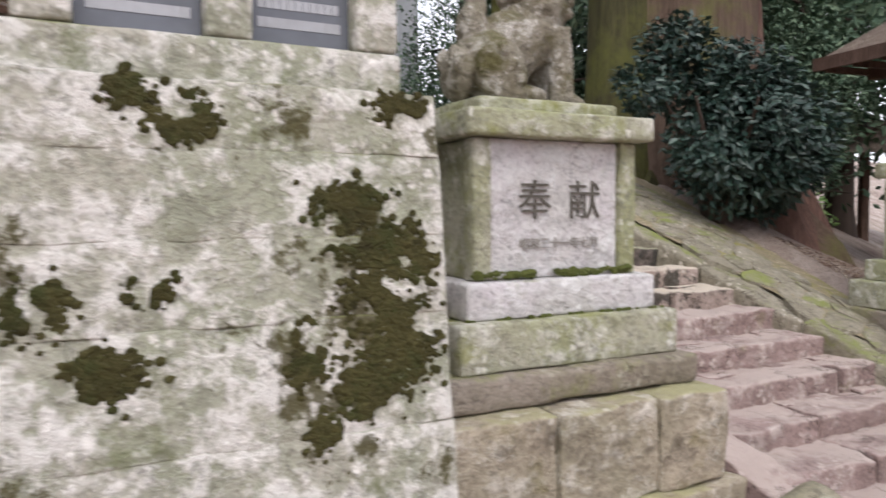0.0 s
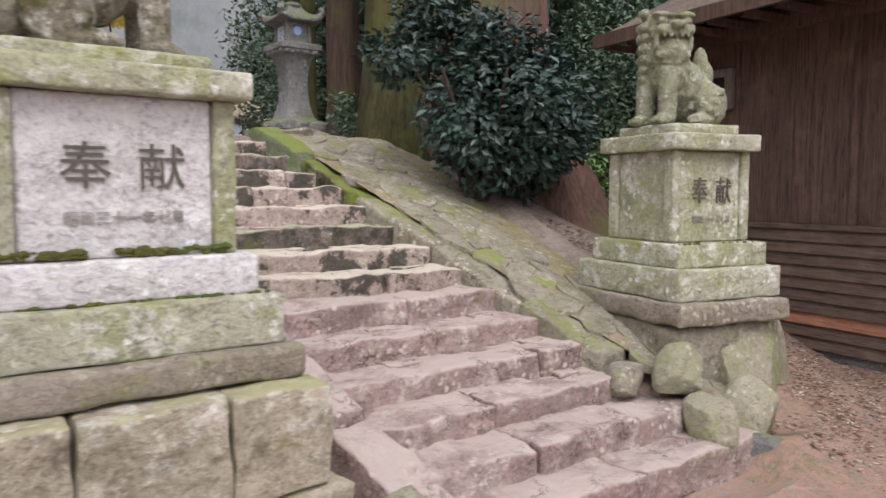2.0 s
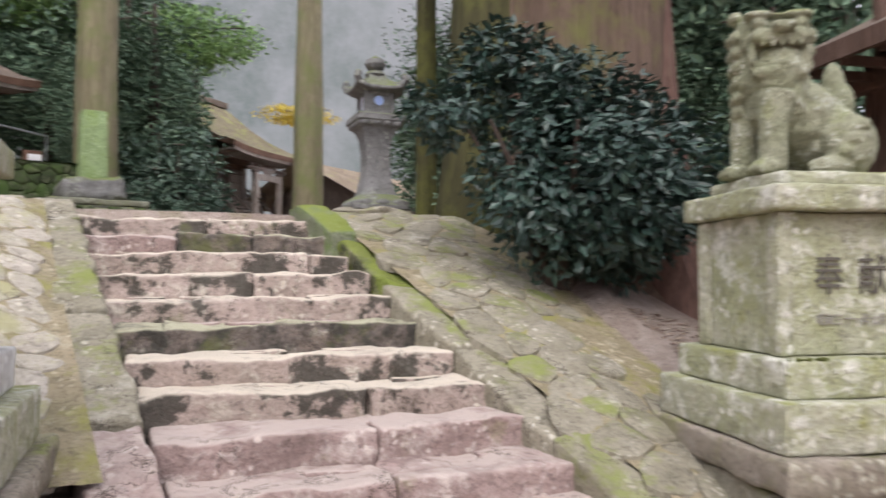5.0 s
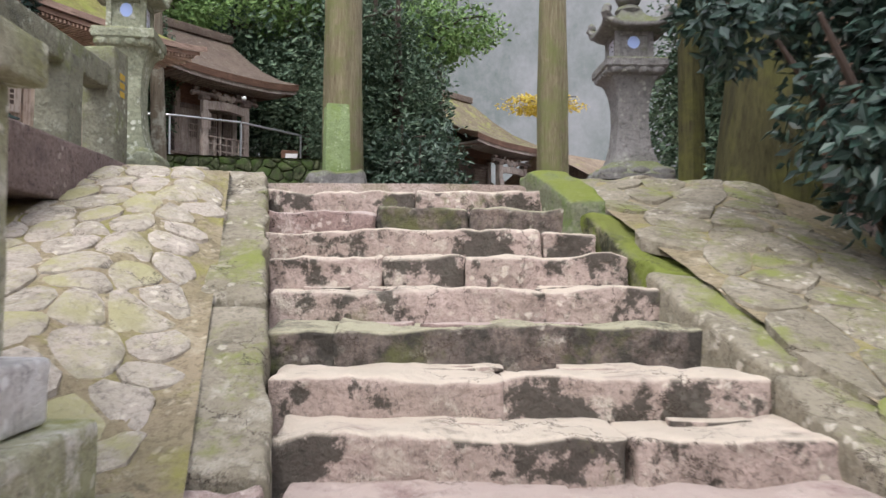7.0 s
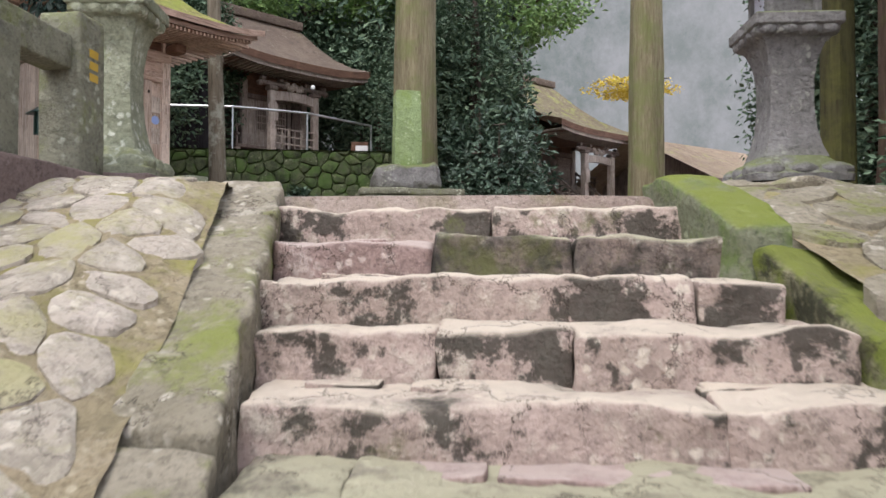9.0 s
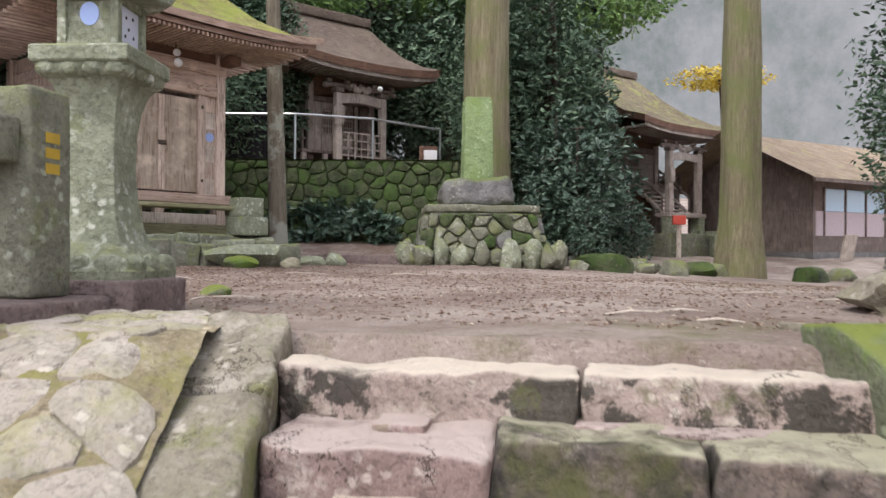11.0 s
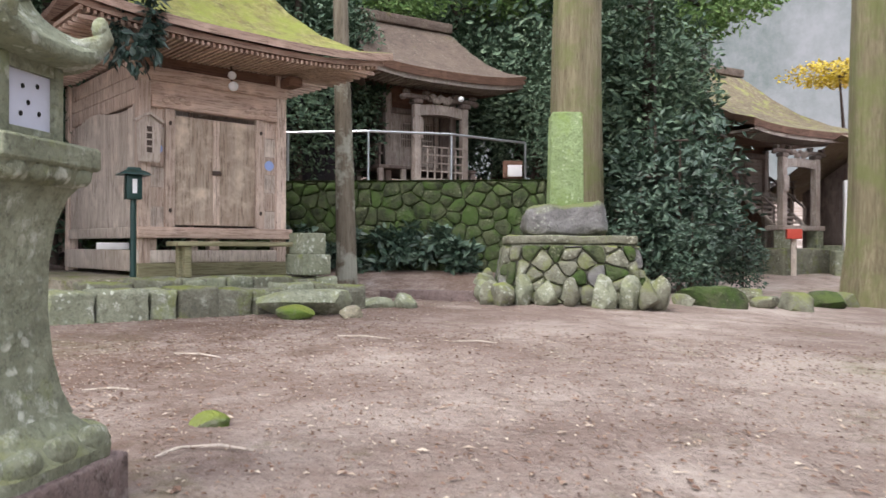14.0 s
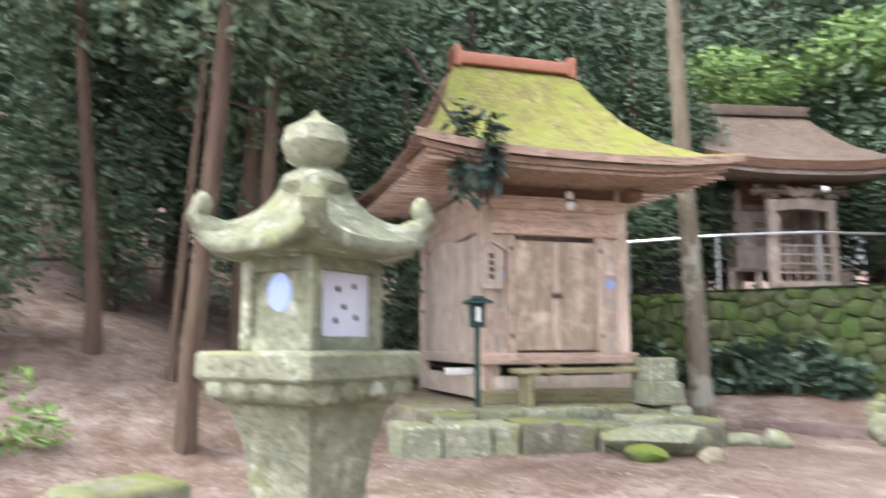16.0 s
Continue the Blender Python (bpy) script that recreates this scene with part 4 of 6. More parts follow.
for x0, x1 in ((-0.948, -0.532), (-1.558, -1.122)):
    pl = part("plaque", Geo().box(x0, x1, 0.08, 0.16, 2.462, 3.25), M_PLAQUE, monument, "dark polished plaque with rows of small writing", False)
    for r in range(9):
        z = 3.18 - r * 0.075
        g = Geo()
        for c in range(11):
            x = x0 + 0.04 + c * (x1 - x0 - 0.08) / 11
            g.box(x, x + 0.018 + 0.008 * ((r * 7 + c * 3) % 3), 0.077, 0.0805, z - 0.04, z)
        part("writing_bars", g, M_PLATE, pl, "", False)

# ---- stone lanterns ----
def lantern(m, mat, label, s=1.0, plinth=True, base_mat=None, wide=0.83):
    """A square stone lantern about 2.1 m high with hollowed shaft, firebox, curled roof and jewel."""
    L = thing("stone_lantern", label, "lantern", m, "stone lanterns")
    k = lambda prof: [(a * s, b * s) for a, b in prof]
    if plinth:
        part("plinth", Geo().rbox(-0.36 * s, 0.36 * s, -0.36 * s, 0.36 * s, -0.1, 0.16 * s, 0.02, 0.1, 0.008, 3, 3), base_mat or M_FBASE, L, "reddish plinth block")
    part("foot", Geo().square(k([(0.33, 0.155), (0.335, 0.2), (0.29, 0.25), (0.25, 0.285), (0.2, 0.33)]), r=0.3), mat, L, "carved lotus foot")
    for i in range(4):
        for j in range(3):
            part("lotus_petal", Geo().ball(((-0.2 + 0.2 * j) * s, -0.285 * s, 0.225 * s), (0.1 * s, 0.055 * s, 0.055 * s), 2, 0.15, 2, j, pose(0, 0, 0, 0, 0, 90 * i)), mat, L)
    part("shaft", Geo().square(k([(0.205, 0.32), (0.175, 0.40), (0.15, 0.52), (0.137, 0.68), (0.14, 0.84), (0.158, 0.97), (0.19, 1.06), (0.215, 1.09)]), r=0.06), mat, L)
    g = Geo().square(k([(0.20, 1.085), (0.235, 1.10), (0.255, 1.13), (0.262, 1.16)]), r=0.1)
    for i in range(4):
        for j in range(4):
            x = (-0.19 + 0.127 * j) * s
            g.ball((x, -0.237 * s, 1.135 * s), (0.062 * s, 0.035 * s, 0.04 * s), 2, 0, 1, 0, pose(0, 0, 0, 0, 0, 90 * i))
    part("lotus_moulding", g, mat, L)
    part("platform", Geo().square(k([(0.27, 1.155), (0.278, 1.165), (0.278, 1.225), (0.268, 1.235), (0.15, 1.237)]), r=0.05), mat, L)
    for x, y in ((-1, -1), (1, -1), (1, 1), (-1, 1)):
        part("corner_post", Geo().rbox((x * 0.15 - 0.025) * s, (x * 0.15 + 0.025) * s, (y * 0.15 - 0.025) * s, (y * 0.15 + 0.025) * s, 1.236 * s, 1.50 * s, 0.008), mat, L)
    for i in range(4):
        t = pose(0, 0, 0, 0, 0, 90 * i)
        part("window_rail", Geo().box(-0.126 * s, 0.126 * s, -0.165 * s, -0.12 * s, 1.236 * s, 1.275 * s, t), mat, L, "", False)
        part("window_rail", Geo().box(-0.126 * s, 0.126 * s, -0.165 * s, -0.12 * s, 1.46 * s, 1.50 * s, t), mat, L, "", False)
        if i in (0, 2):
            part("wall_panel", Geo().box(-0.126 * s, 0.126 * s, -0.15 * s, -0.125 * s, 1.275 * s, 1.46 * s, t), mat, L, "", False)
    for i in (1, 3):
        t = pose(0, 0, 0, 0, 0, 90 * i)
        pn = part("window_paper", Geo().box(-0.125 * s, 0.125 * s, -0.148 * s, -0.135 * s, 1.276 * s, 1.459 * s, t), M_PAPER, L, "pale window panel with dark holes", False)
        for a, b in ((-0.03, 0.04), (0.05, 0.05), (0.0, -0.01), (-0.04, -0.05), (0.06, -0.04)):
            part("vent_hole", Geo().lathe([(0.009 * s, 0), (0.009 * s, 0.003)], 8, t @ pose(a * s, -0.149 * s, (1.37 + b) * s, 90)), M_BLACK, pn)
    for i in (0, 2):
        t = pose(0, 0, 0, 0, 0, 90 * i)
        part("round_window", Geo().lathe([(0.055 * s, 0), (0.055 * s, 0.006)], 20, t @ pose(0, -0.149 * s, 1.40 * s, 90)), M_BLUE, L, "round pale blue window")
    # roof: four concave faces that curl up at the corners
    roof = Geo()
    rw, n = 0.36 * s * wide, 10
    for i in range(4):
        t = pose(0, 0, 0, 0, 0, 90 * i)

        def face(a, b, t=t):
            e = 1 - b
            w = (0.085 + (0.36 * wide - 0.085) * e ** 1.25) * s
            u = (a * 2 - 1)
            lift = 0.085 * s * abs(u) ** 4 * e ** 2
            z = (1.545 + 0.18 * b ** 1.6) * s + lift
            return tuple(t @ Vector((u * w, -w, z)))
        roof.grid(12, 8, face)

        def under(a, b, t=t):
            u = a * 2 - 1
            w = (0.14 + (0.36 * wide - 0.14) * (1 - b)) * s
            e = 1 - b
            return tuple(t @ Vector((-u * w, -w, (1.495 + 0.01 * e + 0.085 * abs(u) ** 4 * e ** 2) * s)))
        roof.grid(12, 4, under)

        def edge(a, b, t=t):
            u = a * 2 - 1
            return tuple(t @ Vector((u * rw, -rw, (1.505 + 0.04 * b + 0.085 * abs(u) ** 4) * s)))
        roof.grid(12, 1, edge)
    cap = part("roof", roof, mat, L, "curled stone roof")
    bm = bmesh.new()
    bm.from_mesh(cap.data)
    bmesh.ops.remove_doubles(bm, verts=bm.verts, dist=0.003 * s)
    bmesh.ops.recalc_face_normals(bm, faces=bm.faces)
    bm.to_mesh(cap.data)
    bm.free()
    for a in (45, 135, 225, 315):
        c = Geo().tube([(0.24 * s, 0, 1.60 * s), (0.36 * s, 0, 1.575 * s), (0.45 * s, 0, 1.59 * s), (0.485 * s, 0, 1.63 * s), (0.465 * s, 0, 1.665 * s)], [0.03 * s, 0.038 * s, 0.045 * s, 0.045 * s, 0.036 * s], 10)
        c.ball((0.462 * s, 0, 1.66 * s), (0.042 * s, 0.05 * s, 0.042 * s), 2)
        part("roof_scroll", c, mat, L, "", m=pose(0, 0, 0, 0, 0, a) @ Matrix.Diagonal((wide, 1, 1, 1)))
    part("jewel", Geo().lathe(k([(0.10, 1.69), (0.125, 1.725), (0.105, 1.755), (0.068, 1.77), (0.065, 1.78), (0.10, 1.80), (0.122, 1.85), (0.105, 1.90), (0.05, 1.925), (0.012, 1.95), (0.003, 1.965)]), 20), mat, L, "round jewel finial")
    return L


lantern(pose(-0.14, 4.834, 2.34, 0, 0, 6.7) @ Matrix.Diagonal((0.81, 0.81, 0.963, 1)), M_LAN, "yellow-green lichened stone lantern with curled roof", 1.0)
lantern(pose(3.95, 5.62, 2.37), M_LAN2, "grey mossy stone lantern on a mound", 0.98, False, None)
single("lantern_mound", Geo().ball((3.95, 5.62, 2.38), (0.55, 0.5, 0.2), 4, 0.4, 2.2, 3), M_RAMP, "low mossy mound of stones under the lantern", "mound", kind="structure")

# ---- stone fence beside the landing ----
fence = thing("stone_fence", "stone fence with square posts and rail on a reddish base", "fence")
part("base_block", Geo().rbox(-0.36, 0.13, 2.45, 4.50, 2.1, 2.44, 0.02, 0.12, 0.01, 3, 4), M_FBASE, fence, "reddish stone base")
for y in (2.62, 3.63):
    part("post", Geo().rbox(-0.2, 0.0, y - 0.1, y + 0.1, 2.44, 3.02, 0.015, 0.1, 0.006, 3, y), M_FENCE, fence)
part("end_post", Geo().rbox(-0.2, 0.02, 4.16, 4.40, 2.44, 3.25, 0.02, 0.1, 0.006, 3, 8), M_FENCE, fence, "taller end post with faded gold characters")
part("rail", Geo().rbox(-0.17, -0.02, 2.3, 4.158, 2.95, 3.12, 0.015, 0.1, 0.006, 3, 9), M_FENCE, fence)
g = Geo()
for k in range(3):
    g.box(0.018, 0.023, 4.24, 4.32, 3.04 - k * 0.06, 3.08 - k * 0.06)
part("gold_writing", g, M_GOLD, fence, "faded gold characters", False)


# ---- shrines ----
def roof_sheet(w, ridge_w, prof, thick, lift, name, mat, parent, edge_mat, back=None, label=""):
    """A curved gable roof: prof runs from the ridge to the front eave as (y, z); the back mirrors it more steeply."""
    top = Geo()
    full = [(y, z) for y, z in (back or [(-y * 0.9, z) for y, z in prof])][::-1] + prof[1:]
    nv = len(full) - 1

    def at(a, b, drop=0.0):
        f = b * nv
        i = min(int(f), nv - 1)
        y = full[i][0] + (full[i + 1][0] - full[i][0]) * (f - i)
        z = full[i][1] + (full[i + 1][1] - full[i][1]) * (f - i)
        e = min(1.0, abs(y) / abs(prof[-1][0]))
        u = a * 2 - 1
        half = ridge_w + (w - ridge_w) * e ** 0.8
        return (u * half, y, z + lift * abs(u) ** 3 * e - drop)
    top.grid(20, nv * 3, lambda a, b: at(a, b))
    part(name, top, mat, parent, label)
    low = Geo()
    low.grid(20, nv * 3, lambda a, b: at(1 - a, b, thick))
    for a in (0.0, 1.0):
        low.grid(nv * 3, 1, lambda s, h, a=a: at(a, s if a else 1 - s, thick * (1 - h)))
    for b in (0.0, 1.0):
        low.grid(20, 1, lambda s, h, b=b: at(1 - s if b else s, b, thick * (1 - h)))
    part("roof_edge", low, edge_mat, parent, "layered eave edge")
    return at


NEAR = pose(-3.732, 11.574, 0, 0, 0, 58.6)


def shrine_near():
    S = thing("shrine", "small weathered wooden shrine with a moss-yellow curved roof and double doors", "shrine", NEAR, "shrines")
    W, D, z0, z1 = 0.95, 2.95, 3.42, 5.62
    # local: x along the front, -y out of the front
    for x in (-W, W):
        for y in (0.07, D):
            part("post", Geo().rbox(x - 0.075, x + 0.075, y - 0.075, y + 0.075, z0 - 0.6, z1, 0.012), M_WOOD, S)
    part("sill_beam", Geo().rbox(-W - 0.12, W + 0.12, -0.1, 0.16, z0 - 0.12, z0 + 0.02, 0.012), M_WOODH, S)
    for x in (-W - 0.06, W - 0.02):
        part("side_sill", Geo().rbox(x, x + 0.1, 0.16, D + 0.1, z0 - 0.12, z0 + 0.02, 0.012), M_GREYW, S)
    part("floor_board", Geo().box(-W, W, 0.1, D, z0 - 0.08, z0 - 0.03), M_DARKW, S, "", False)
    part("lower_beam", Geo().rbox(-W - 0.1, W + 0.1, 0.0, 0.12, 2.99, 3.15, 0.012), M_GREYW, S)
    part("lower_beam", Geo().rbox(-W - 0.1, W + 0.1, -0.05, 0.15, 2.80, 2.988, 0.012), M_BENCH, S)
    part("lower_beam", Geo().rbox(-W - 0.1, -W + 0.08, 0.15, D, 2.88, 3.15, 0.012), M_GREYW, S)
    for x in (-W + 0.02, -0.1, W - 0.1):
        part("stump", Geo().rbox(x, x + 0.14, 0.02, 0.14, 3.15, z0 - 0.12, 0.01), M_WOOD, S)
    # front
    part("lintel", Geo().rbox(-W + 0.076, W - 0.076, -0.02, 0.1, 4.93, 5.08, 0.012), M_WOODH, S, "carved lintel")
    part("frieze_board", Geo().box(-W + 0.076, W - 0.076, 0.03, 0.09, 5.081, 5.26), M_WOODH, S, "", False)
    part("upper_beam", Geo().rbox(-W - 0.08, W + 0.08, -0.015, 0.11, 5.261, 5.43, 0.012), M_WOODH, S)
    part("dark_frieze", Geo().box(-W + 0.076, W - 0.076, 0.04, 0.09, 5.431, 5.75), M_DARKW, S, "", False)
    for x in (-W - 0.05, W + 0.05):
        part("bracket", Geo().rbox(x - 0.1, x + 0.1, -0.32, -0.02, 5.40, 5.54, 0.03), M_DARKW, S, "carved bracket end")
    for sx in (-1, 1):
        c = Geo()
        for k in range(5):
            c.ball((sx * (0.42 + 0.07 * k), -0.03, 5.02 + 0.03 * (k % 2)), (0.05, 0.02, 0.035), 2)
        part("carving", c, M_WOODH, S, "scroll carving on the lintel")
    for x in (-0.69, 0.57):
        part("door_jamb", Geo().rbox(x, x + 0.12, 0.0, 0.11, z0 + 0.021, 4.929, 0.008), M_WOOD, S)
    for k, x in enumerate((-0.566, 0.004)):
        dr = part("door", Geo().rbox(x, x + 0.562, 0.04, 0.085, z0 + 0.05, 4.86, 0.008), M_DOORW, S, "peeling grey-brown door leaf")
        part("door_batten", Geo().box(x + (0.52 if k == 0 else 0.0), x + (0.562 if k == 0 else 0.04), 0.028, 0.039, z0 + 0.06, 4.85), M_WOOD, dr, "", False)
    part("latch", Geo().rbox(-0.06, 0.06, 0.0, 0.03, 4.13, 4.19, 0.01), M_TWIG, S, "dark iron latch")
    for x in (-0.63, 0.63):
        for z in (3.65, 4.75):
            part("nail_plate", Geo().ball((x, -0.002, z), (0.022, 0.012, 0.03), 2), M_TWIG, S)
    for sx in (-1, 1):
        x0, x1 = (0.691, W - 0.076) if sx > 0 else (-W + 0.076, -0.691)
        for k in range(6):
            z = z0 + 0.021 + k * 0.251
            part("wall_plank", Geo().box(x0, x1, 0.05, 0.085, z, z + 0.247), M_WOOD if k % 2 else M_GREYW, S, "", False)
        part("blue_disc", Geo().lathe([(0.07, 0), (0.07, 0.006)], 20, pose((x0 + x1) / 2, 0.048, 4.32 if sx > 0 else 4.42, 90)), M_BLUE, S, "round pale blue disc")
    # side wall of upright planks
    for k in range(16):
        y = 0.15 + k * 0.17
        part("side_plank", Geo().rbox(-W - 0.035, -W + 0.005, y, y + 0.167, z0 + 0.021, 4.98 - (0.05 * math.sin(k * 0.5)), 0.006), M_GREYW, S)
        part("side_plank", Geo().rbox(W - 0.005, W + 0.035, y, y + 0.167, z0 + 0.021, 4.98, 0.006), M_GREYW, S)
    for x in (-W, W):
        for z, h in ((4.981, 0.2), (5.182, 0.17), (5.353, 0.22)):
            part("side_beam", Geo().rbox(x - 0.03, x + 0.04, 0.15, D - 0.08, z, z + h - 0.004, 0.01), M_WOOD, S)
    part("back_wall", Geo().box(-W, W, D - 0.04, D, z0, z1), M_GREYW, S, "", False)
    # roof
    prof = [(0.0, 1.95), (-0.16, 1.78), (-0.42, 1.38), (-0.8, 0.92), (-1.3, 0.50), (-1.9, 0.17), (-2.4, 0.05)]
    prof = [(y, z + 5.66) for y, z in prof]
    back = [(0.0, 7.61), (0.2, 7.4), (0.5, 6.95), (0.9, 6.45), (1.5, 5.98), (2.3, 5.74)]
    holder = new("roof_frame")
    holder.parent = S
    holder.matrix_basis = pose(0, 1.4, 0.08)
    at = roof_sheet(2.14, 0.86, prof, 0.10, 0.14, "roof", M_THATCH, holder, M_FASC, back, "bark roof thick with yellow-green moss")
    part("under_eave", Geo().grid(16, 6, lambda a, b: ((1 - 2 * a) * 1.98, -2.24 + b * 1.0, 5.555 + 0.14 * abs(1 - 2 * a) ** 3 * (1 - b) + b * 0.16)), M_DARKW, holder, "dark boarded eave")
    part("fascia", Geo().grid(24, 1, lambda a, b: ((2 * a - 1) * 2.05, -2.31, 5.535 + 0.075 * b + 0.14 * abs(2 * a - 1) ** 3)), M_FASC, holder, "pinkish fascia board")
    part("under_fascia", Geo().grid(24, 1, lambda a, b: ((2 * a - 1) * 2.0, -2.305 + 0.12 * b, 5.534 + 0.14 * abs(2 * a - 1) ** 3)), M_DARKW, holder)
    for k in range(56):
        u = -1 + 2 * (k + 0.5) / 56
        part("rafter", Geo().box(u * 1.98 - 0.017, u * 1.98 + 0.017, -2.27, -1.3, -0.03, 0.02, Matrix.Translation((0, 0, 5.515 + 0.14 * abs(u) ** 3))), M_WOODH, holder, "", False)
    for sx in (-1, 1):
        for k in range(26):
            y = -2.2 + k * 0.17
            part("rafter", Geo().box(sx * 0.95, sx * 1.96, y, y + 0.045, 5.54, 5.59), M_WOODH, holder, "", False)
    part("ridge", Geo().rbox(-0.9, 0.9, -0.14, 0.14, 7.56, 7.74, 0.02), M_COPPER, holder, "reddish ridge cap")
    part("ridge_end", Geo().rbox(-0.98, -0.86, -0.17, 0.17, 7.5, 7.82, 0.02), M_COPPER, holder)
    part("ridge_end", Geo().rbox(0.86, 0.98, -0.17, 0.17, 7.5, 7.82, 0.02), M_COPPER, holder)
    part("gable_board", Geo().put([(-0.8, -0.9, 6.3), (-0.8, 0.7, 6.3), (-0.8, 0, 7.4)], [(0, 1, 2)]).put([(0.8, -0.9, 6.3), (0.8, 0.7, 6.3), (0.8, 0, 7.4)], [(0, 2, 1)]), M_DARKW, holder, "", False)
    return S


near = shrine_near()


def near_at(x, y, z):
    return NEAR @ pose(x, y, z)


bulb = thing("lamp_pair", "two round frosted bulbs hanging under the eave", "lamp", near_at(0.12, -0.16, 5.38))
part("bulb", Geo().ball((0, 0, 0.06), 0.055, 3), M_BULB, bulb)
part("bulb", Geo().ball((0.02, 0, -0.08), 0.065, 3), M_BULB, bulb)
part("cable", Geo().tube([(0, 0, -0.05), (0, 0.05, 0.3)], [0.012, 0.012], 6), M_TWIG, bulb)

signboard = thing("house_shaped_sign", "small house-shaped wooden name board with black characters", "sign", near_at(-0.93, -0.09, 4.5))
part("board", Geo().put([(-0.13, 0, -0.27), (0.13, 0, -0.27), (0.15, 0, 0.2), (0, 0, 0.3), (-0.15, 0, 0.2)], [(0, 1, 2, 3, 4)]).put([(-0.13, 0.03, -0.27), (0.13, 0.03, -0.27), (0.15, 0.03, 0.2), (0, 0.03, 0.3), (-0.15, 0.03, 0.2)], [(4, 3, 2, 1, 0)]), M_GREYW, signboard, "", False)
part("roof_strip", Geo().box(-0.2, 0, -0.03, 0.05, 0, 0.03, pose(0, 0, 0.31, 0, -30 + 0, 0)).box(0, 0.2, -0.03, 0.05, 0, 0.03, pose(0, 0, 0.31, 0, 30, 0)), M_GREYW, signboard, "", False)
g = Geo()
for k in range(4):
    g.box(-0.03, 0.035, -0.004, -0.001, 0.1 - k * 0.085, 0.165 - k * 0.085)
part("writing_bars", g, M_TWIG, signboard, "black brushed characters", False)

bench = thing("bench", "low mossy wooden bench before the shrine doors", "bench", near_at(0.12, -0.42, 0))
part("seat", Geo().rbox(-0.9, 0.9, -0.17, 0.17, 3.2, 3.26, 0.01), M_BENCH, bench)
for x in (-0.8, 0.74):
    part("leg", Geo().rbox(x, x + 0.09, -0.14, -0.05, 2.82, 3.199, 0.01), M_BENCH, bench)
    part("leg", Geo().rbox(x, x + 0.09, 0.05, 0.14, 2.82, 3.199, 0.01), M_BENCH, bench)

lamp = thing("post_lamp", "dark green post lamp with a little roof and white characters", "lamp", pose(-4.02, 10.3, 2.80, 0, 0, 50) @ Matrix.Scale(0.84, 4))
part("pole", Geo().lathe([(0.045, 0), (0.04, 1.12)], 14), M_LAMPG, lamp)
part("lamp_body", Geo().rbox(-0.1, 0.1, -0.1, 0.1, 1.12, 1.46, 0.01), M_LAMPG, lamp)
part("lamp_roof", Geo().square([(0.2, 1.455), (0.19, 1.48), (0.09, 1.53), (0.08, 1.56)], r=0.08), M_LAMPG, lamp)
part("writing_panel", Geo().box(-0.03, 0.03, -0.104, -0.1005, 1.2, 1.4), M_WHITE, lamp, "white characters", False)
part("foot_plate", Geo().lathe([(0.09, 0), (0.09, 0.03)], 14), M_LAMPG, lamp)

sheet = single("white_plate", Geo().rbox(-0.3, 0.1, -0.05, 0.0, 0, 0.09, 0.01), M_WHITE, "white board pushed under the shrine floor", "board", m=near_at(-1.0, 0.7, 3.152))

platform = thing("shrine_platform", "low platform of mossy cut stones round the shrine", "platform", kind="structure")
rng = random.Random(5)
for row, (yy, zz0, zz1, xa, xb) in enumerate(((-1.42, 2.2, 2.76, -2.4, 1.0), (-0.92, 2.3, 2.84, -1.9, 1.15))):
    x = xa
    while x < xb:
        w = rng.uniform(0.3, 0.55)
        ob = part("platform_stone", Geo().rbox(x, x + w - 0.01, yy, yy + 0.56, zz0, zz1 + rng.uniform(-0.06, 0.0), 0.04, 0.08, 0.03, 3, x * 3 + row), M_FENCE if rng.random() < 0.6 else M_LAN, platform)
        ob.matrix_basis = NEAR
        x += w
ob = part("platform_fill", Geo().rbox(-2.0, 1.2, -0.5, 3.2, 2.2, 2.82, 0.02, 0.3, 0.01), M_RAMP, platform)
ob.matrix_basis = NEAR
for k, (x, z0, z1, w) in enumerate(((0.98, 2.83, 3.1, 0.22), (0.96, 3.1, 3.38, 0.18))):
    single("stone_block", Geo().rbox(x - w, x + w, -0.66 - w, -0.66 + w, z0, z1, 0.02, 0.1, 0.01, 3, k), M_LAN, "stacked lichened stone block beside the bench", "block", "stacked blocks", m=NEAR)
rock("stone_slab", (-2.25, 11.0, 2.55), (0.62, 0.4, 0.26), M_LAN, "flat grey slab leaning on the platform", 21, 0.25, 3, 1.2, 0.13, 30)
rock("mossy_stone", (-2.05, 10.55, 2.46), (0.22, 0.17, 0.14), M_MOSSY, "small stone under bright moss", 22, 0.25, 3)
rock("small_stone", (-1.55, 10.95, 2.42), (0.16, 0.2, 0.13), M_BOULD, "small pale stone on the earth", 23, 0.3, 3)
rock("mossy_stone", (-0.22, 6.11, 2.34), (0.15, 0.11, 0.065), M_MOSSY, "small flat moss-covered stone on the earth", 24, 0.2, 3)
for k in range(3):
    rock("edging_stone", (-2.15 + k * 0.36, 12.1 + k * 0.2, 2.42), (0.26, 0.2, 0.17), M_LAN, "cut edging stone beside the path", 30 + k, 0.2, 3, 1.2, None, 40, "edging stones")

# ---- terrace wall, handrail and upper shrine ----
terrace = thing("terrace_wall", "dry-stone terrace wall of rounded stones under thick moss", "wall", kind="structure")


def on_wall(u, v, h):
    return (u, wall_y(u) - h + 0.1 * (v - 2.6) , v)


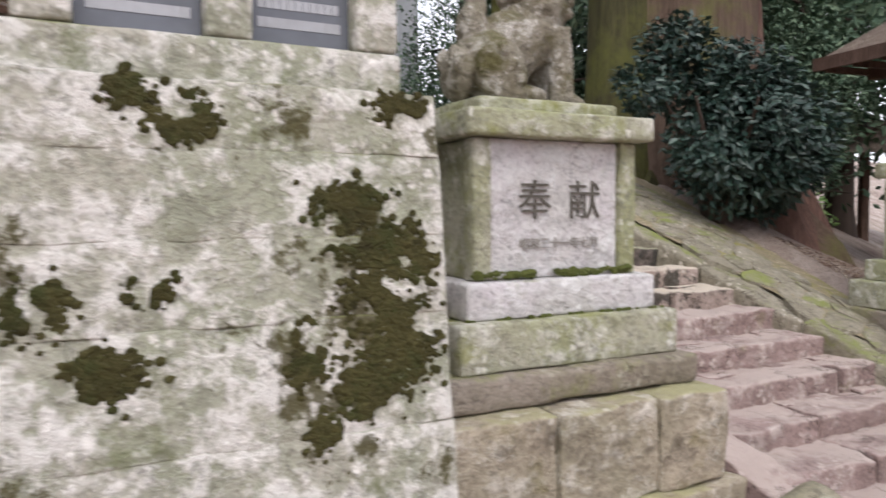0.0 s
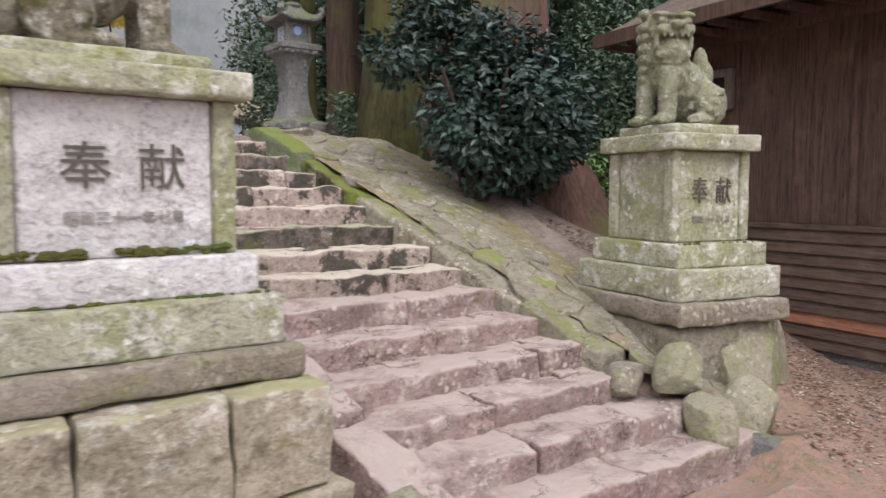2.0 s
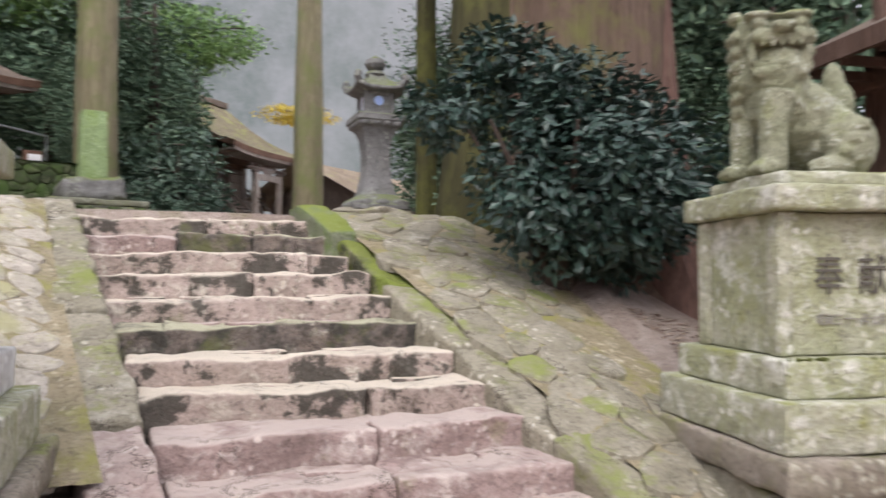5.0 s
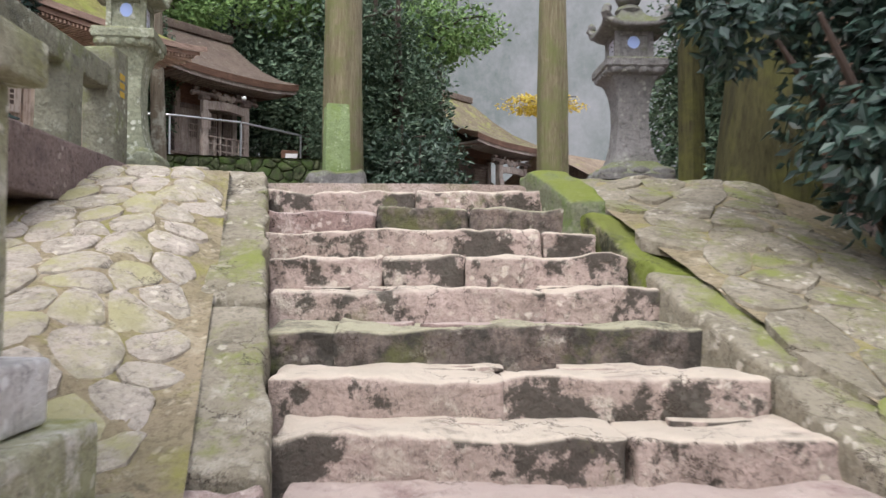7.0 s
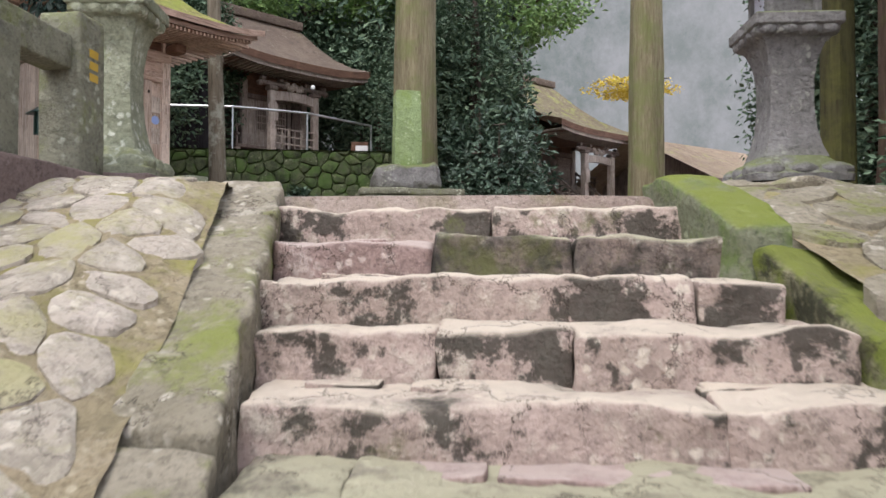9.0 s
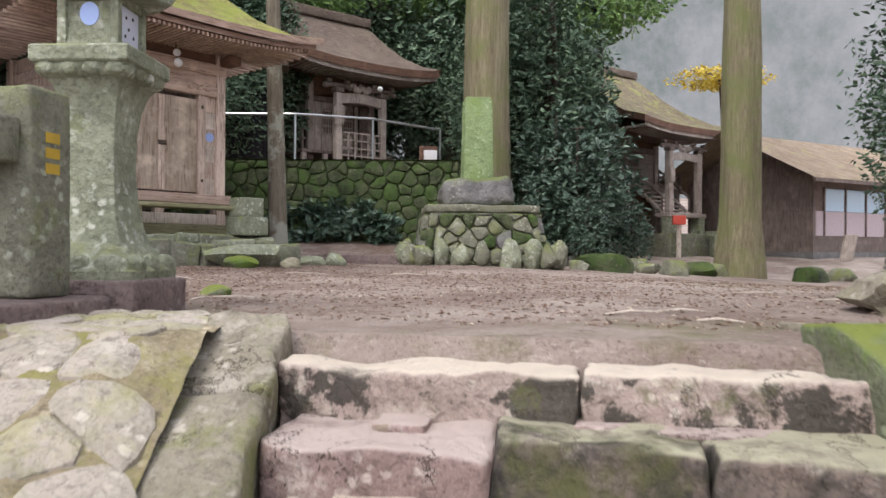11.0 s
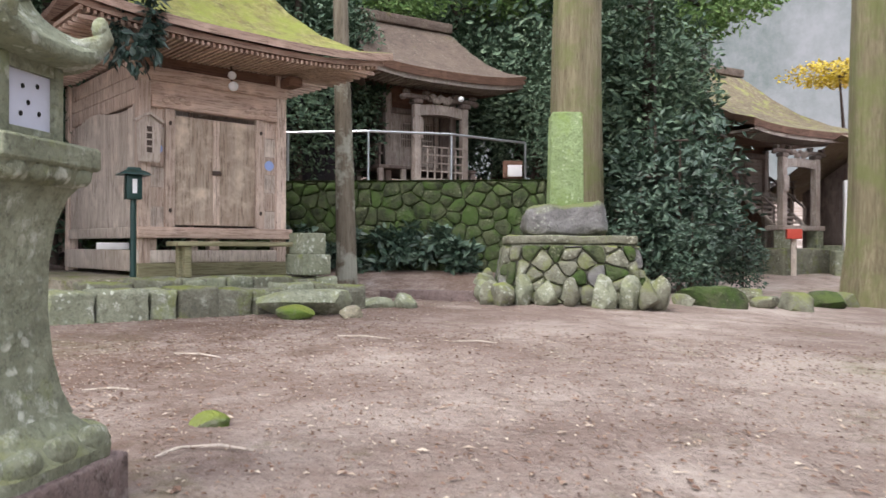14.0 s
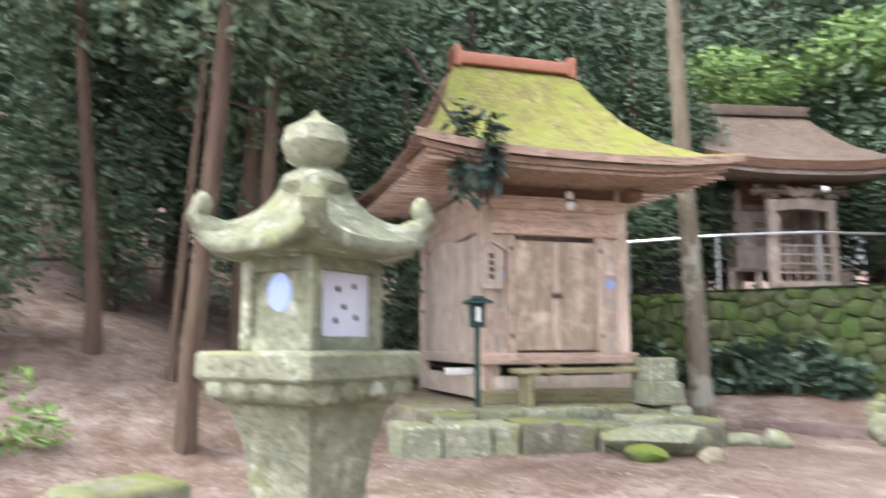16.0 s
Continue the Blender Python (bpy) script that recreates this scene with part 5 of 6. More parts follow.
part("wall_core", Geo().grid(40, 6, lambda a, b: on_wall(-9 + a * 9.0, 2.3 + b * 2.15, 0.012)), M_GREEN, terrace)
part("wall_top", Geo().grid(40, 6, lambda a, b: (-9 + a * 9.0, wall_y(-9 + a * 9.0) + 0.1 + b * 0.8, 4.44 + 0.03 * noise.noise(Vector((a * 40, b * 3, 0))))), M_GREEN, terrace)
rng = random.Random(8)
for poly in cells(-7.2, -0.15, 2.45, 4.42, 0.25, rng, 1.15, None, 0.48):
    part("wall_stone", slab_stone(poly, on_wall, 0.004, 0.055 + 0.05 * rng.random(), 0.06, rng, 0.85), M_GREEN, terrace)
single("path_kerb", Geo().rbox(-2.3, 0.0, 13.75, 13.9, 2.3, 2.55, 0.02, 0.2, 0.01, 3, 1, pose(0, 0, 0)), M_FBASE, "dark low kerb across the path", "kerb", kind="structure")

rail = thing("handrail", "thin galvanised pipe handrail along the terrace", "railing")
pts = [(-7.0, 15.9), (-5.2, 16.25), (-3.6, 16.5), (-2.15, 17.3), (-0.95, 18.9)]
for k in range(len(pts) - 1):
    a, b = pts[k], pts[k + 1]
    part("top_pipe", Geo().tube([(*a, 5.45), (*b, 5.45)], [0.025, 0.025], 8), M_METAL, rail)
for a in pts:
    part("rail_post", Geo().tube([(*a, 4.4), (*a, 5.45)], [0.025, 0.025], 8), M_METAL, rail)
letterbox = thing("offering_sign", "small white sign on a dark box by the rail", "sign", pose(-1.3, 19.4, 4.42, 0, 0, 10))
for x in (-0.16, 0.1):
    part("leg", Geo().tube([(x, 0.1, 0), (x + 0.03, 0.1, 0.34)], [0.02, 0.02], 6), M_TWIG, letterbox)
part("box", Geo().rbox(-0.24, 0.2, 0, 0.24, 0.33, 0.72, 0.02), M_DARKW, letterbox)
part("sign_plate", Geo().rbox(-0.13, 0.19, -0.03, -0.002, 0.36, 0.62, 0.01), M_WHITE, letterbox, "white plate")


M_SHRL = wood("pale_weathered_wood", (0.38, 0.32, 0.28), (0.5, 0.44, 0.39), (0.17, 0.13, 0.11))


def lattice(x0, x1, y, z0, z1, nx, nz, mat, parent, bar=0.035):
    """Crossed bars between two uprights."""
    for k in range(nx + 1):
        x = x0 + (x1 - x0) * k / nx
        part("lattice_bar", Geo().box(x - bar / 2, x + bar / 2, y, y + 0.035, z0, z1), mat, parent, "", False)
    for k in range(nz + 1):
        z = z0 + (z1 - z0) * k / nz
        part("lattice_rail", Geo().box(x0, x1, y - 0.012, y + 0.023, z - bar / 2, z + bar / 2), mat, parent, "", False)


def bracket_set(x, y, z, mat, parent):
    """A stepped bearing block with two curled arms on top of a post."""
    g = Geo().rbox(x - 0.13, x + 0.13, y - 0.13, y + 0.13, z, z + 0.12, 0.03)
    g.rbox(x - 0.34, x + 0.34, y - 0.07, y + 0.07, z + 0.12, z + 0.24, 0.05)
    for sx in (-1, 1):
        g.ball((x + sx * 0.36, y, z + 0.15), (0.09, 0.075, 0.08), 2, 0.2, 3, x)
        g.rbox(x + sx * 0.27 - 0.07, x + sx * 0.27 + 0.07, y - 0.08, y + 0.08, z + 0.24, z + 0.33, 0.02)
    part("bracket", g, mat, parent, "carved bracket")


def carved_beam(x0, x1, y, z, mat, parent):
    """A rainbow beam that arches between two posts, with scrolls along it."""
    g = Geo()
    g.grid(14, 1, lambda a, b: (x0 + (x1 - x0) * a, y - 0.07, z + 0.05 * math.sin(math.pi * a) + 0.24 * b))
    g.grid(14, 1, lambda a, b: (x1 - (x1 - x0) * a, y + 0.07, z + 0.05 * math.sin(math.pi * a) + 0.24 * b))
    g.grid(14, 1, lambda a, b: (x1 - (x1 - x0) * a, y - 0.07 + 0.14 * b, z + 0.05 * math.sin(math.pi * a)))
    g.grid(14, 1, lambda a, b: (x0 + (x1 - x0) * a, y - 0.07 + 0.14 * b, z + 0.24 + 0.05 * math.sin(math.pi * a)))
    part("rainbow_beam", g, mat, parent, "arched beam with carved ends")
    c = Geo()
    for k in range(7):
        c.ball((x0 + (x1 - x0) * (0.3 + 0.4 * k / 6), y - 0.02, z + 0.42 + 0.05 * math.cos(k * 1.9)), (0.1, 0.06, 0.09), 2, 0.35, 4, k)
    part("carving", c, mat, parent, "carved ornament above the beam")


def shrine_roof(S, w, ridge_w, front, rear, ze, rise, x, y, mat):
    """A curved bark roof with a layered edge, a ridge and a row of rafters; ze is the eave's height."""
    holder = new("roof_frame")
    holder.parent = S
    holder.matrix_basis = pose(x, y, 0)
    prof = [(0, ze + rise), (-0.1 * front, ze + 0.86 * rise), (-0.28 * front, ze + 0.6 * rise), (-0.5 * front, ze + 0.34 * rise), (-0.75 * front, ze + 0.13 * rise), (-front, ze)]
    back = [(0, ze + rise), (0.1 * rear, ze + 0.86 * rise), (0.4 * rear, ze + 0.45 * rise), (rear, ze)]
    roof_sheet(w, ridge_w, prof, 0.2, 0.16, "roof", mat, holder, M_DARKW, back)
    part("eave_strip", Geo().grid(20, 1, lambda a, b: ((2 * a - 1) * (w - 0.06), -front + 0.05, ze - 0.3 + 0.13 * b + 0.16 * abs(2 * a - 1) ** 3)), M_SHRL, holder, "pale strip under the eave")
    part("ridge", Geo().rbox(-ridge_w - 0.12, ridge_w + 0.12, -0.17, 0.17, ze + rise - 0.06, ze + rise + 0.2, 0.03), M_BARKROOF, holder)
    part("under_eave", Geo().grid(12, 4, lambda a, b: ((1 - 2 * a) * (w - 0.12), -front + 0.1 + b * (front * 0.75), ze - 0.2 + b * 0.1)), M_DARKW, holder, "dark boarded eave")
    n = int(w * 16)
    for k in range(n):
        x = -w + 0.12 + k * (2 * w - 0.24) / (n - 1)
        part("rafter", Geo().box(x - 0.024, x + 0.024, -front + 0.09, -front + 0.95, ze - 0.29 + 0.16 * abs(x / w) ** 3, ze - 0.24 + 0.16 * abs(x / w) ** 3), M_SHRL, holder, "", False)


def shrine_upper(m):
    S = thing("shrine", "grey-brown wooden shrine with carved porch, lattice gate and bark roof", "shrine", m, "shrines")
    z0, zc, xa, xb, yf, yb = 0.78, 2.62, -0.78, 1.12, 0.55, 2.5
    for x in (xa, xb):
        for y in (yf, yb):
            part("post", Geo().rbox(x - 0.08, x + 0.08, y - 0.08, y + 0.08, 0, zc, 0.012), M_SHRL if y == yf else M_SHR2, S)
        for k in range(8):
            y = yf + 0.09 + k * 0.222
            part("side_plank", Geo().rbox(x - 0.025, x + 0.025, y, y + 0.218, z0, zc, 0.006), M_SHR2, S)
    part("back_wall", Geo().box(xa + 0.08, xb - 0.08, yb - 0.05, yb, z0, zc), M_SHR2, S, "", False)
    part("veranda_floor", Geo().rbox(xa - 0.5, xb + 0.4, 0.0, yb, z0 - 0.1, z0 - 0.02, 0.012), M_SHR2, S)
    for x in (xa - 0.42, xa + 0.2, xb + 0.32):
        for y in (0.08, 1.3):
            part("veranda_post", Geo().rbox(x - 0.06, x + 0.06, y - 0.06, y + 0.06, 0, z0 - 0.1, 0.01), M_SHRL, S)
    for k in range(4):
        y = 0.1 + k * 0.7
        part("rail_post", Geo().rbox(xa - 0.45, xa - 0.4, y, y + 0.05, z0 - 0.02, z0 + 0.5, 0.008), M_SHR2, S)
    for z in (0.22, 0.46):
        part("veranda_rail", Geo().rbox(xa - 0.46, xa - 0.4, 0.0, yb, z0 + z, z0 + z + 0.045, 0.008), M_SHR2, S)
    # front wall: two panels with barred windows and a pair of doors
    for x0, x1, mat in ((xa + 0.08, -0.42, M_SHRL), (-0.42, 0.14, M_SHRL), (0.18, 0.56, M_SHRL), (0.6, 0.72, M_SHRL), (0.76, xb - 0.08, M_SHR2)):
        part("front_board", Geo().rbox(x0 + 0.004, x1 - 0.004, yf, yf + 0.04, z0, zc - 0.5, 0.006), mat, S)
    for x0 in (-0.4, 0.2):
        w = part("window", Geo().box(x0 + 0.02, x0 + 0.32, yf - 0.014, yf - 0.004, z0 + 0.5, z0 + 1.15), M_TWIG, S, "barred window", False)
        for k in range(5):
            part("window_bar", Geo().box(x0 + 0.03 + k * 0.065, x0 + 0.055 + k * 0.065, yf - 0.03, yf - 0.016, z0 + 0.48, z0 + 1.17), M_SHRL, w, "", False)
        for k in range(4):
            part("window_bar", Geo().box(x0, x0 + 0.34, yf - 0.034, yf - 0.02, z0 + 0.5 + k * 0.2, z0 + 0.53 + k * 0.2), M_SHRL, w, "", False)
    part("lintel", Geo().rbox(xa - 0.1, xb + 0.1, yf - 0.06, yf + 0.06, zc - 0.5, zc - 0.36, 0.02), M_SHR2, S)
    part("frieze", Geo().box(xa, xb, yf, yf + 0.05, zc - 0.36, zc + 0.3), M_DARKW, S, "", False)
    # porch
    for x in (-0.5, 0.86):
        part("porch_post", Geo().rbox(x - 0.085, x + 0.085, -0.5, -0.33, 0, zc - 0.42, 0.015), M_SHRL, S)
        part("post_stone", Geo().rbox(x - 0.15, x + 0.15, -0.57, -0.26, -0.05, 0.08, 0.03), M_LAN, S)
        bracket_set(x, -0.415, zc - 0.42, M_SHR2, S)
    carved_beam(-0.42, 0.78, -0.415, zc - 0.68, M_SHRL, S)
    part("gate_sill", Geo().rbox(-0.5, 0.86, -0.62, -0.35, 0.3, 0.39, 0.01), M_SHRL, S)
    lattice(-0.42, 0.78, -0.5, 0.42, 1.2, 6, 4, M_SHRL, S)
    part("name_board", Geo().put([(-0.13, 0, -0.24), (0.13, 0, -0.24), (0.15, 0, 0.2), (0, 0, 0.32), (-0.15, 0, 0.2)], [(0, 1, 2, 3, 4)], pose(-0.5, -0.53, 1.62)).put([(-0.13, 0.025, -0.24), (0.13, 0.025, -0.24), (0.15, 0.025, 0.2), (0, 0.025, 0.32), (-0.15, 0.025, 0.2)], [(4, 3, 2, 1, 0)], pose(-0.5, -0.53, 1.62)), M_SHRL, S, "house-shaped wooden name board", False)
    shrine_roof(S, 2.2, 1.35, 2.5, 2.3, zc + 0.32, 1.75, 0.16, 1.5, M_BARKROOF)
    return S


def shrine_far(m):
    S = thing("shrine", "weathered shrine on stone base with stepped porch and mossy roof", "shrine", m, "shrines")
    zp, z0, zc, w, d = 1.42, 2.5, 3.95, 1.35, 2.6
    part("stone_base", Geo().rbox(-1.1, 1.1, -2.6, -1.5, -0.3, 0.75, 0.05, 0.2, 0.03, 2, 4), M_FENCE, S, "mossy stone base under the porch")
    part("stone_base", Geo().rbox(-1.9, 1.9, -0.9, d + 0.3, -0.3, 0.6, 0.05, 0.2, 0.03, 2, 5), M_FENCE, S, "mossy stone base")
    for x in (-w, w):
        for y in (0.0, d):
            part("post", Geo().rbox(x - 0.1, x + 0.1, y - 0.1, y + 0.1, 0.58, zc, 0.012), M_SHRL, S)
        for k in range(8):
            y = 0.11 + k * 0.3
            part("side_plank", Geo().rbox(x - 0.03, x + 0.03, y, y + 0.295, z0, zc, 0.006), M_SHR2, S)
    part("back_wall", Geo().box(-w, w, d - 0.05, d, 0.5, zc), M_SHR2, S, "", False)
    # added dark boards close the underside and stand in for its shade
    part("skirt_boards", Geo().box(-w, w, 0.02, 0.06, 0.5, z0 - 0.12), M_DARKW, S, "added dark boards standing in for the shade under the floor", False)
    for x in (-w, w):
        part("skirt_boards", Geo().box(x - 0.02, x + 0.02, 0.1, d - 0.1, 0.5, z0 - 0.12), M_DARKW, S, "added dark boards standing in for the shade under the floor", False)
        part("gable_wall", Geo().put([(x, -0.5, zc), (x, d + 0.5, zc), (x, 2.2, zc + 1.9), (x, 0.4, zc + 1.9)], [(0, 1, 2, 3)]), M_DARKW, S, "", False)
    for x0, x1 in ((-w + 0.1, -0.5), (0.5, w - 0.1)):
        part("front_board", Geo().rbox(x0, x1, 0.0, 0.05, z0, zc - 0.3, 0.006), M_SHRL, S)
        for k in range(9):
            part("slat", Geo().box(x0 + 0.03, x1 - 0.03, -0.03, -0.003, z0 + 0.1 + k * 0.115, z0 + 0.15 + k * 0.115), M_SHRL, S, "", False)
    for x0 in (-0.49, 0.01):
        dr = part("door", Geo().rbox(x0, x0 + 0.48, 0.02, 0.06, z0, zc - 0.3, 0.006), M_SHR2, S)
        part("door_batten", Geo().box(x0, x0 + 0.48, -0.005, 0.018, z0 + 0.6, z0 + 0.68), M_SHRL, dr, "", False)
    part("lintel", Geo().rbox(-w - 0.12, w + 0.12, -0.09, 0.09, zc - 0.3, zc - 0.12, 0.02), M_SHR2, S)
    part("frieze", Geo().box(-w, w, 0.0, 0.05, zc - 0.12, zc + 0.4), M_DARKW, S, "", False)
    part("veranda_floor", Geo().rbox(-w - 0.55, w + 0.55, -0.75, d, z0 - 0.12, z0, 0.012), M_SHRL, S)
    for x in (-w - 0.45, -w + 0.5, w - 0.5, w + 0.45):
        part("veranda_post", Geo().rbox(x - 0.07, x + 0.07, -0.7, -0.56, 0.55, z0 - 0.12, 0.01), M_SHRL, S)
    for sx in (-1, 1):
        for k in range(5):
            y = -0.72 + k * 0.75
            part("rail_post", Geo().rbox(sx * (w + 0.5) - 0.03, sx * (w + 0.5) + 0.03, y, y + 0.06, z0, z0 + 0.42, 0.008), M_SHR2, S)
        for z in (0.2, 0.38):
            part("veranda_rail", Geo().rbox(sx * (w + 0.5) - 0.035, sx * (w + 0.5) + 0.035, -0.8, d, z0 + z, z0 + z + 0.05, 0.008), M_SHR2, S)
            x0, x1 = sorted((sx * 0.75, sx * (w + 0.5)))
            part("veranda_rail", Geo().rbox(x0, x1, -0.76, -0.69, z0 + z, z0 + z + 0.05, 0.008), M_SHR2, S)
    # porch with a flight of wooden steps
    part("porch_floor", Geo().rbox(-0.95, 0.95, -2.45, -1.85, zp - 0.14, zp, 0.015), M_SHRL, S, "pale porch floor")
    for k in range(6):
        z = zp + (z0 - zp) * (k + 1) / 7
        y = -1.85 + k * 0.19
        part("step", Geo().rbox(-0.62, 0.62, y, y + 0.24, z - 0.06, z, 0.01), M_SHRL, S)
    for x in (-0.7, 0.7):
        part("stair_string", Geo().tube([(x, -1.95, zp), (x, -0.7, z0)], [0.07, 0.07], 8), M_SHRL, S)
        part("stair_rail", Geo().tube([(x, -1.95, zp + 0.55), (x, -0.7, z0 + 0.5)], [0.04, 0.04], 8), M_SHR2, S)
        for k in range(4):
            f = k / 3
            part("rail_post", Geo().tube([(x, -1.95 + 1.25 * f, zp + (z0 - zp) * f), (x, -1.95 + 1.25 * f, zp + (z0 - zp) * f + 0.53)], [0.03, 0.03], 6), M_SHR2, S)
    for x in (-0.75, 0.75):
        part("porch_post", Geo().rbox(x - 0.1, x + 0.1, -2.35, -2.15, zp, zc - 0.55, 0.015), M_SHRL, S)
        part("base_post", Geo().rbox(x - 0.16, x + 0.16, -2.42, -2.08, 0.3, zp - 0.141, 0.02), M_LAN, S, "lichened stone footing")
        bracket_set(x, -2.25, zc - 0.55, M_SHR2, S)
    carved_beam(-0.66, 0.66, -2.25, zc - 0.85, M_SHRL, S)
    part("name_board", Geo().rbox(-0.87, -0.63, -2.4, -2.36, 2.4, 2.85, 0.01), M_SHRL, S)
    for k in range(3):
        part("stone_step", Geo().rbox(1.0, 2.0, -2.9 - 0.28 * k, -2.0, -0.3, 0.85 - 0.28 * k, 0.03), M_LAN, S)
    shrine_roof(S, 2.5, 1.5, 3.9, 3.0, zc + 0.22, 2.5, 0.0, 1.2, M_OLDROOF)
    return S


shrine_upper(pose(-3.75, 20.6, 4.42, 0, 0, 48))
single("eave_ball", Geo().ball((-2.72, 20.15, 6.72), 0.07, 2), M_BULB, "round white lamp under the eave", "lamp")
shrine_far(pose(4.15, 28.6, 2.46, 0, 0, 45))
redbox = thing("red_box", "small bright red box on a post by the porch", "box", pose(5.45, 26.0, 2.2))
part("post", Geo().rbox(-0.07, 0.07, -0.05, 0.05, -0.1, 1.28, 0.01), M_GREYW, redbox)
part("box", Geo().rbox(-0.2, 0.2, -0.14, 0.14, 1.28, 1.56, 0.02), M_RED2, redbox)
wpost = thing("white_post", "square white painted marker post with small writing", "post", pose(6.95, 26.6, 3.15))
part("stone_base", Geo().rbox(-0.4, 0.4, -0.4, 0.4, -1.1, 0.0, 0.04, 0.15, 0.02, 3, 5), M_LAN, wpost, "lichened base block")
part("shaft", Geo().rbox(-0.11, 0.11, -0.11, 0.11, 0, 2.0, 0.01), M_WHITE, wpost)
g = Geo()
for k in range(5):
    g.box(-0.04, 0.04, -0.115, -0.111, 0.8 + k * 0.2, 0.92 + k * 0.2)
part("writing_bars", g, M_TWIG, wpost, "", False)

# made-up shed on the terrace, its near-black boards stand in for dense shade
shed = thing("shed", "made-up black shed standing in for deep shade on the terrace", "shed", pose(-5.0, 18.9, 4.3, 0, 0, 20))
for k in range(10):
    part("wall_plank", Geo().rbox(-3.0 + k * 0.3, -2.705 + k * 0.3, -0.03 if k % 2 else -0.02, 0.04, 0, 2.7, 0.006), M_SHADEW, shed)
part("side_wall", Geo().box(-0.05, 0.0, 0.041, 2.4, 0, 2.7), M_SHADEW, shed, "", False)
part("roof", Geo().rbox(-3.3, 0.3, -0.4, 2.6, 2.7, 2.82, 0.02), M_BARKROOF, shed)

# ---- low hall with pale windows ----
hall = thing("hall", "low brown wooden hall with pale blue windows and tiled roof", "hall", pose(9.4, 26.0, 2.45, 0, 0, 38))
part("wall_front", Geo().box(0.0, 6.0, 0, 0.12, 0.2, 2.6), M_SHR2, hall, "", False)
part("wall_side", Geo().box(0.0, 0.12, 0.121, 5, 0.2, 2.6), M_SHR2, hall, "", False)
part("wall_far", Geo().box(0.12, 6.0, 4.9, 5, 0.2, 2.6), M_SHR2, hall, "", False)
part("wall_end", Geo().box(5.88, 6.0, 0.121, 4.9, 0.2, 2.6), M_SHR2, hall, "", False)
part("white_panel", Geo().box(0.1, 5.8, -0.03, -0.002, 0.7, 1.45), plain("pale_pink_board", (0.6, 0.5, 0.52), 0.7), hall, "pale pinkish boards below the windows", False)
for k in range(5):
    x = 0.5 + k * 1.05
    w = part("window", Geo().box(x, x + 0.95, -0.04, -0.004, 1.46, 2.15), M_GLASSB, hall, "pale blue window", False)
    part("window_frame", Geo().rbox(x - 0.06, x + 0.0, -0.07, -0.0, 0.7, 2.2, 0.01), M_SHR2, w)
part("foundation", Geo().box(-0.05, 6.05, -0.05, 5.05, -0.2, 0.199), M_LAN2, hall, "", False)
for s, y0, y1 in ((1, -0.9, 2.5), (-1, 5.9, 2.5)):
    part("roof", Geo().grid(8, 8, lambda a, b, y0=y0, y1=y1, s=s: ((-1.2 + 8.2 * a) if s > 0 else (7.0 - 8.2 * a), y0 + (y1 - y0) * b, 2.35 + 1.75 * b)), M_TILE, hall, "brown mossy roof")
part("eave_board", Geo().box(-1.2, 7, -0.92, -0.86, 2.24, 2.34), M_SHR2, hall, "", False)
part("gable_side", Geo().put([(0.05, 0, 2.6), (0.05, 5, 2.6), (0.05, 2.5, 3.9)], [(0, 2, 1)]), M_SHR2, hall, "", False)
aboard = single("a_board", Geo().rbox(-0.25, 0.25, -0.03, 0.03, 0, 0.8, 0.01), M_GREYW, "small leaning notice board", "sign", m=pose(10.2, 25.6, land(10.2, 25.6), 12, 0, 30))

# ---- stone post monument under the cedar ----
cairn = thing("stone_post_monument", "green square stone post on a rubble plinth with a capstone", "monument", pose(0.42, 14.75, 2.40, 0, 0, 14))
rng = random.Random(21)
part("plinth_core", Geo().square([(1.045, -0.1), (0.88, 0.85)], r=0.05), M_FENCE, cairn)
for i in range(4):
    t = pose(0, 0, 0, 0, 0, 90 * i)
    for poly in cells(-1.0, 1.0, 0.0, 0.84, 0.27, rng, 0.85, None, 0.46):
        part("rubble_stone", slab_stone(poly, lambda u, v, h, t=t: tuple(t @ Vector((u * (1 - v * 0.12), -1.02 + 0.18 * v - h, v))), 0.005, 0.10, 0.05, rng, 0.85), M_GREEN if rng.random() < 0.25 else M_FENCE if rng.random() < 0.8 else M_LAN2, cairn)
part("capstone", Geo().rbox(-0.94, 0.94, -0.92, 0.92, 0.85, 0.98, 0.03, 0.12, 0.025, 2, 3), M_FENCE, cairn, "flat mossy capstone")
g = Geo().rbox(-0.62, 0.62, -0.58, 0.58, 0.97, 1.44, 0.16, 0.07, 0.09, 1.9, 7, cap=18)
part("footing_rock", g, M_LAN2, cairn, "angular grey footing rock with mossy top")
part("stone_post", Geo().square([(0.262, 1.40), (0.236, 2.86), (0.22, 2.89), (0.03, 2.93)], r=0.05), M_POST, cairn, "green lichened square post")
rng = random.Random(52)
for side in (0, 90, 270):
    for k in range(7):
        u = -1.08 + k * 0.36 + rng.uniform(-0.06, 0.06)
        q = pose(0.42, 14.75, 2.40, 0, 0, 14 + side) @ Vector((u, -1.2 + rng.uniform(-0.05, 0.04), 0.12))
        rock("foot_stone", tuple(q), (rng.uniform(0.15, 0.23), 0.2, rng.uniform(0.26, 0.36)), M_LAN if k % 3 else M_FENCE, "upright rounded rubble stone at the plinth's foot", 40 + k + side, 0.18, 3, 1.0, None, 14 + side + rng.uniform(-20, 20), "rubble stones")
rng = random.Random(31)
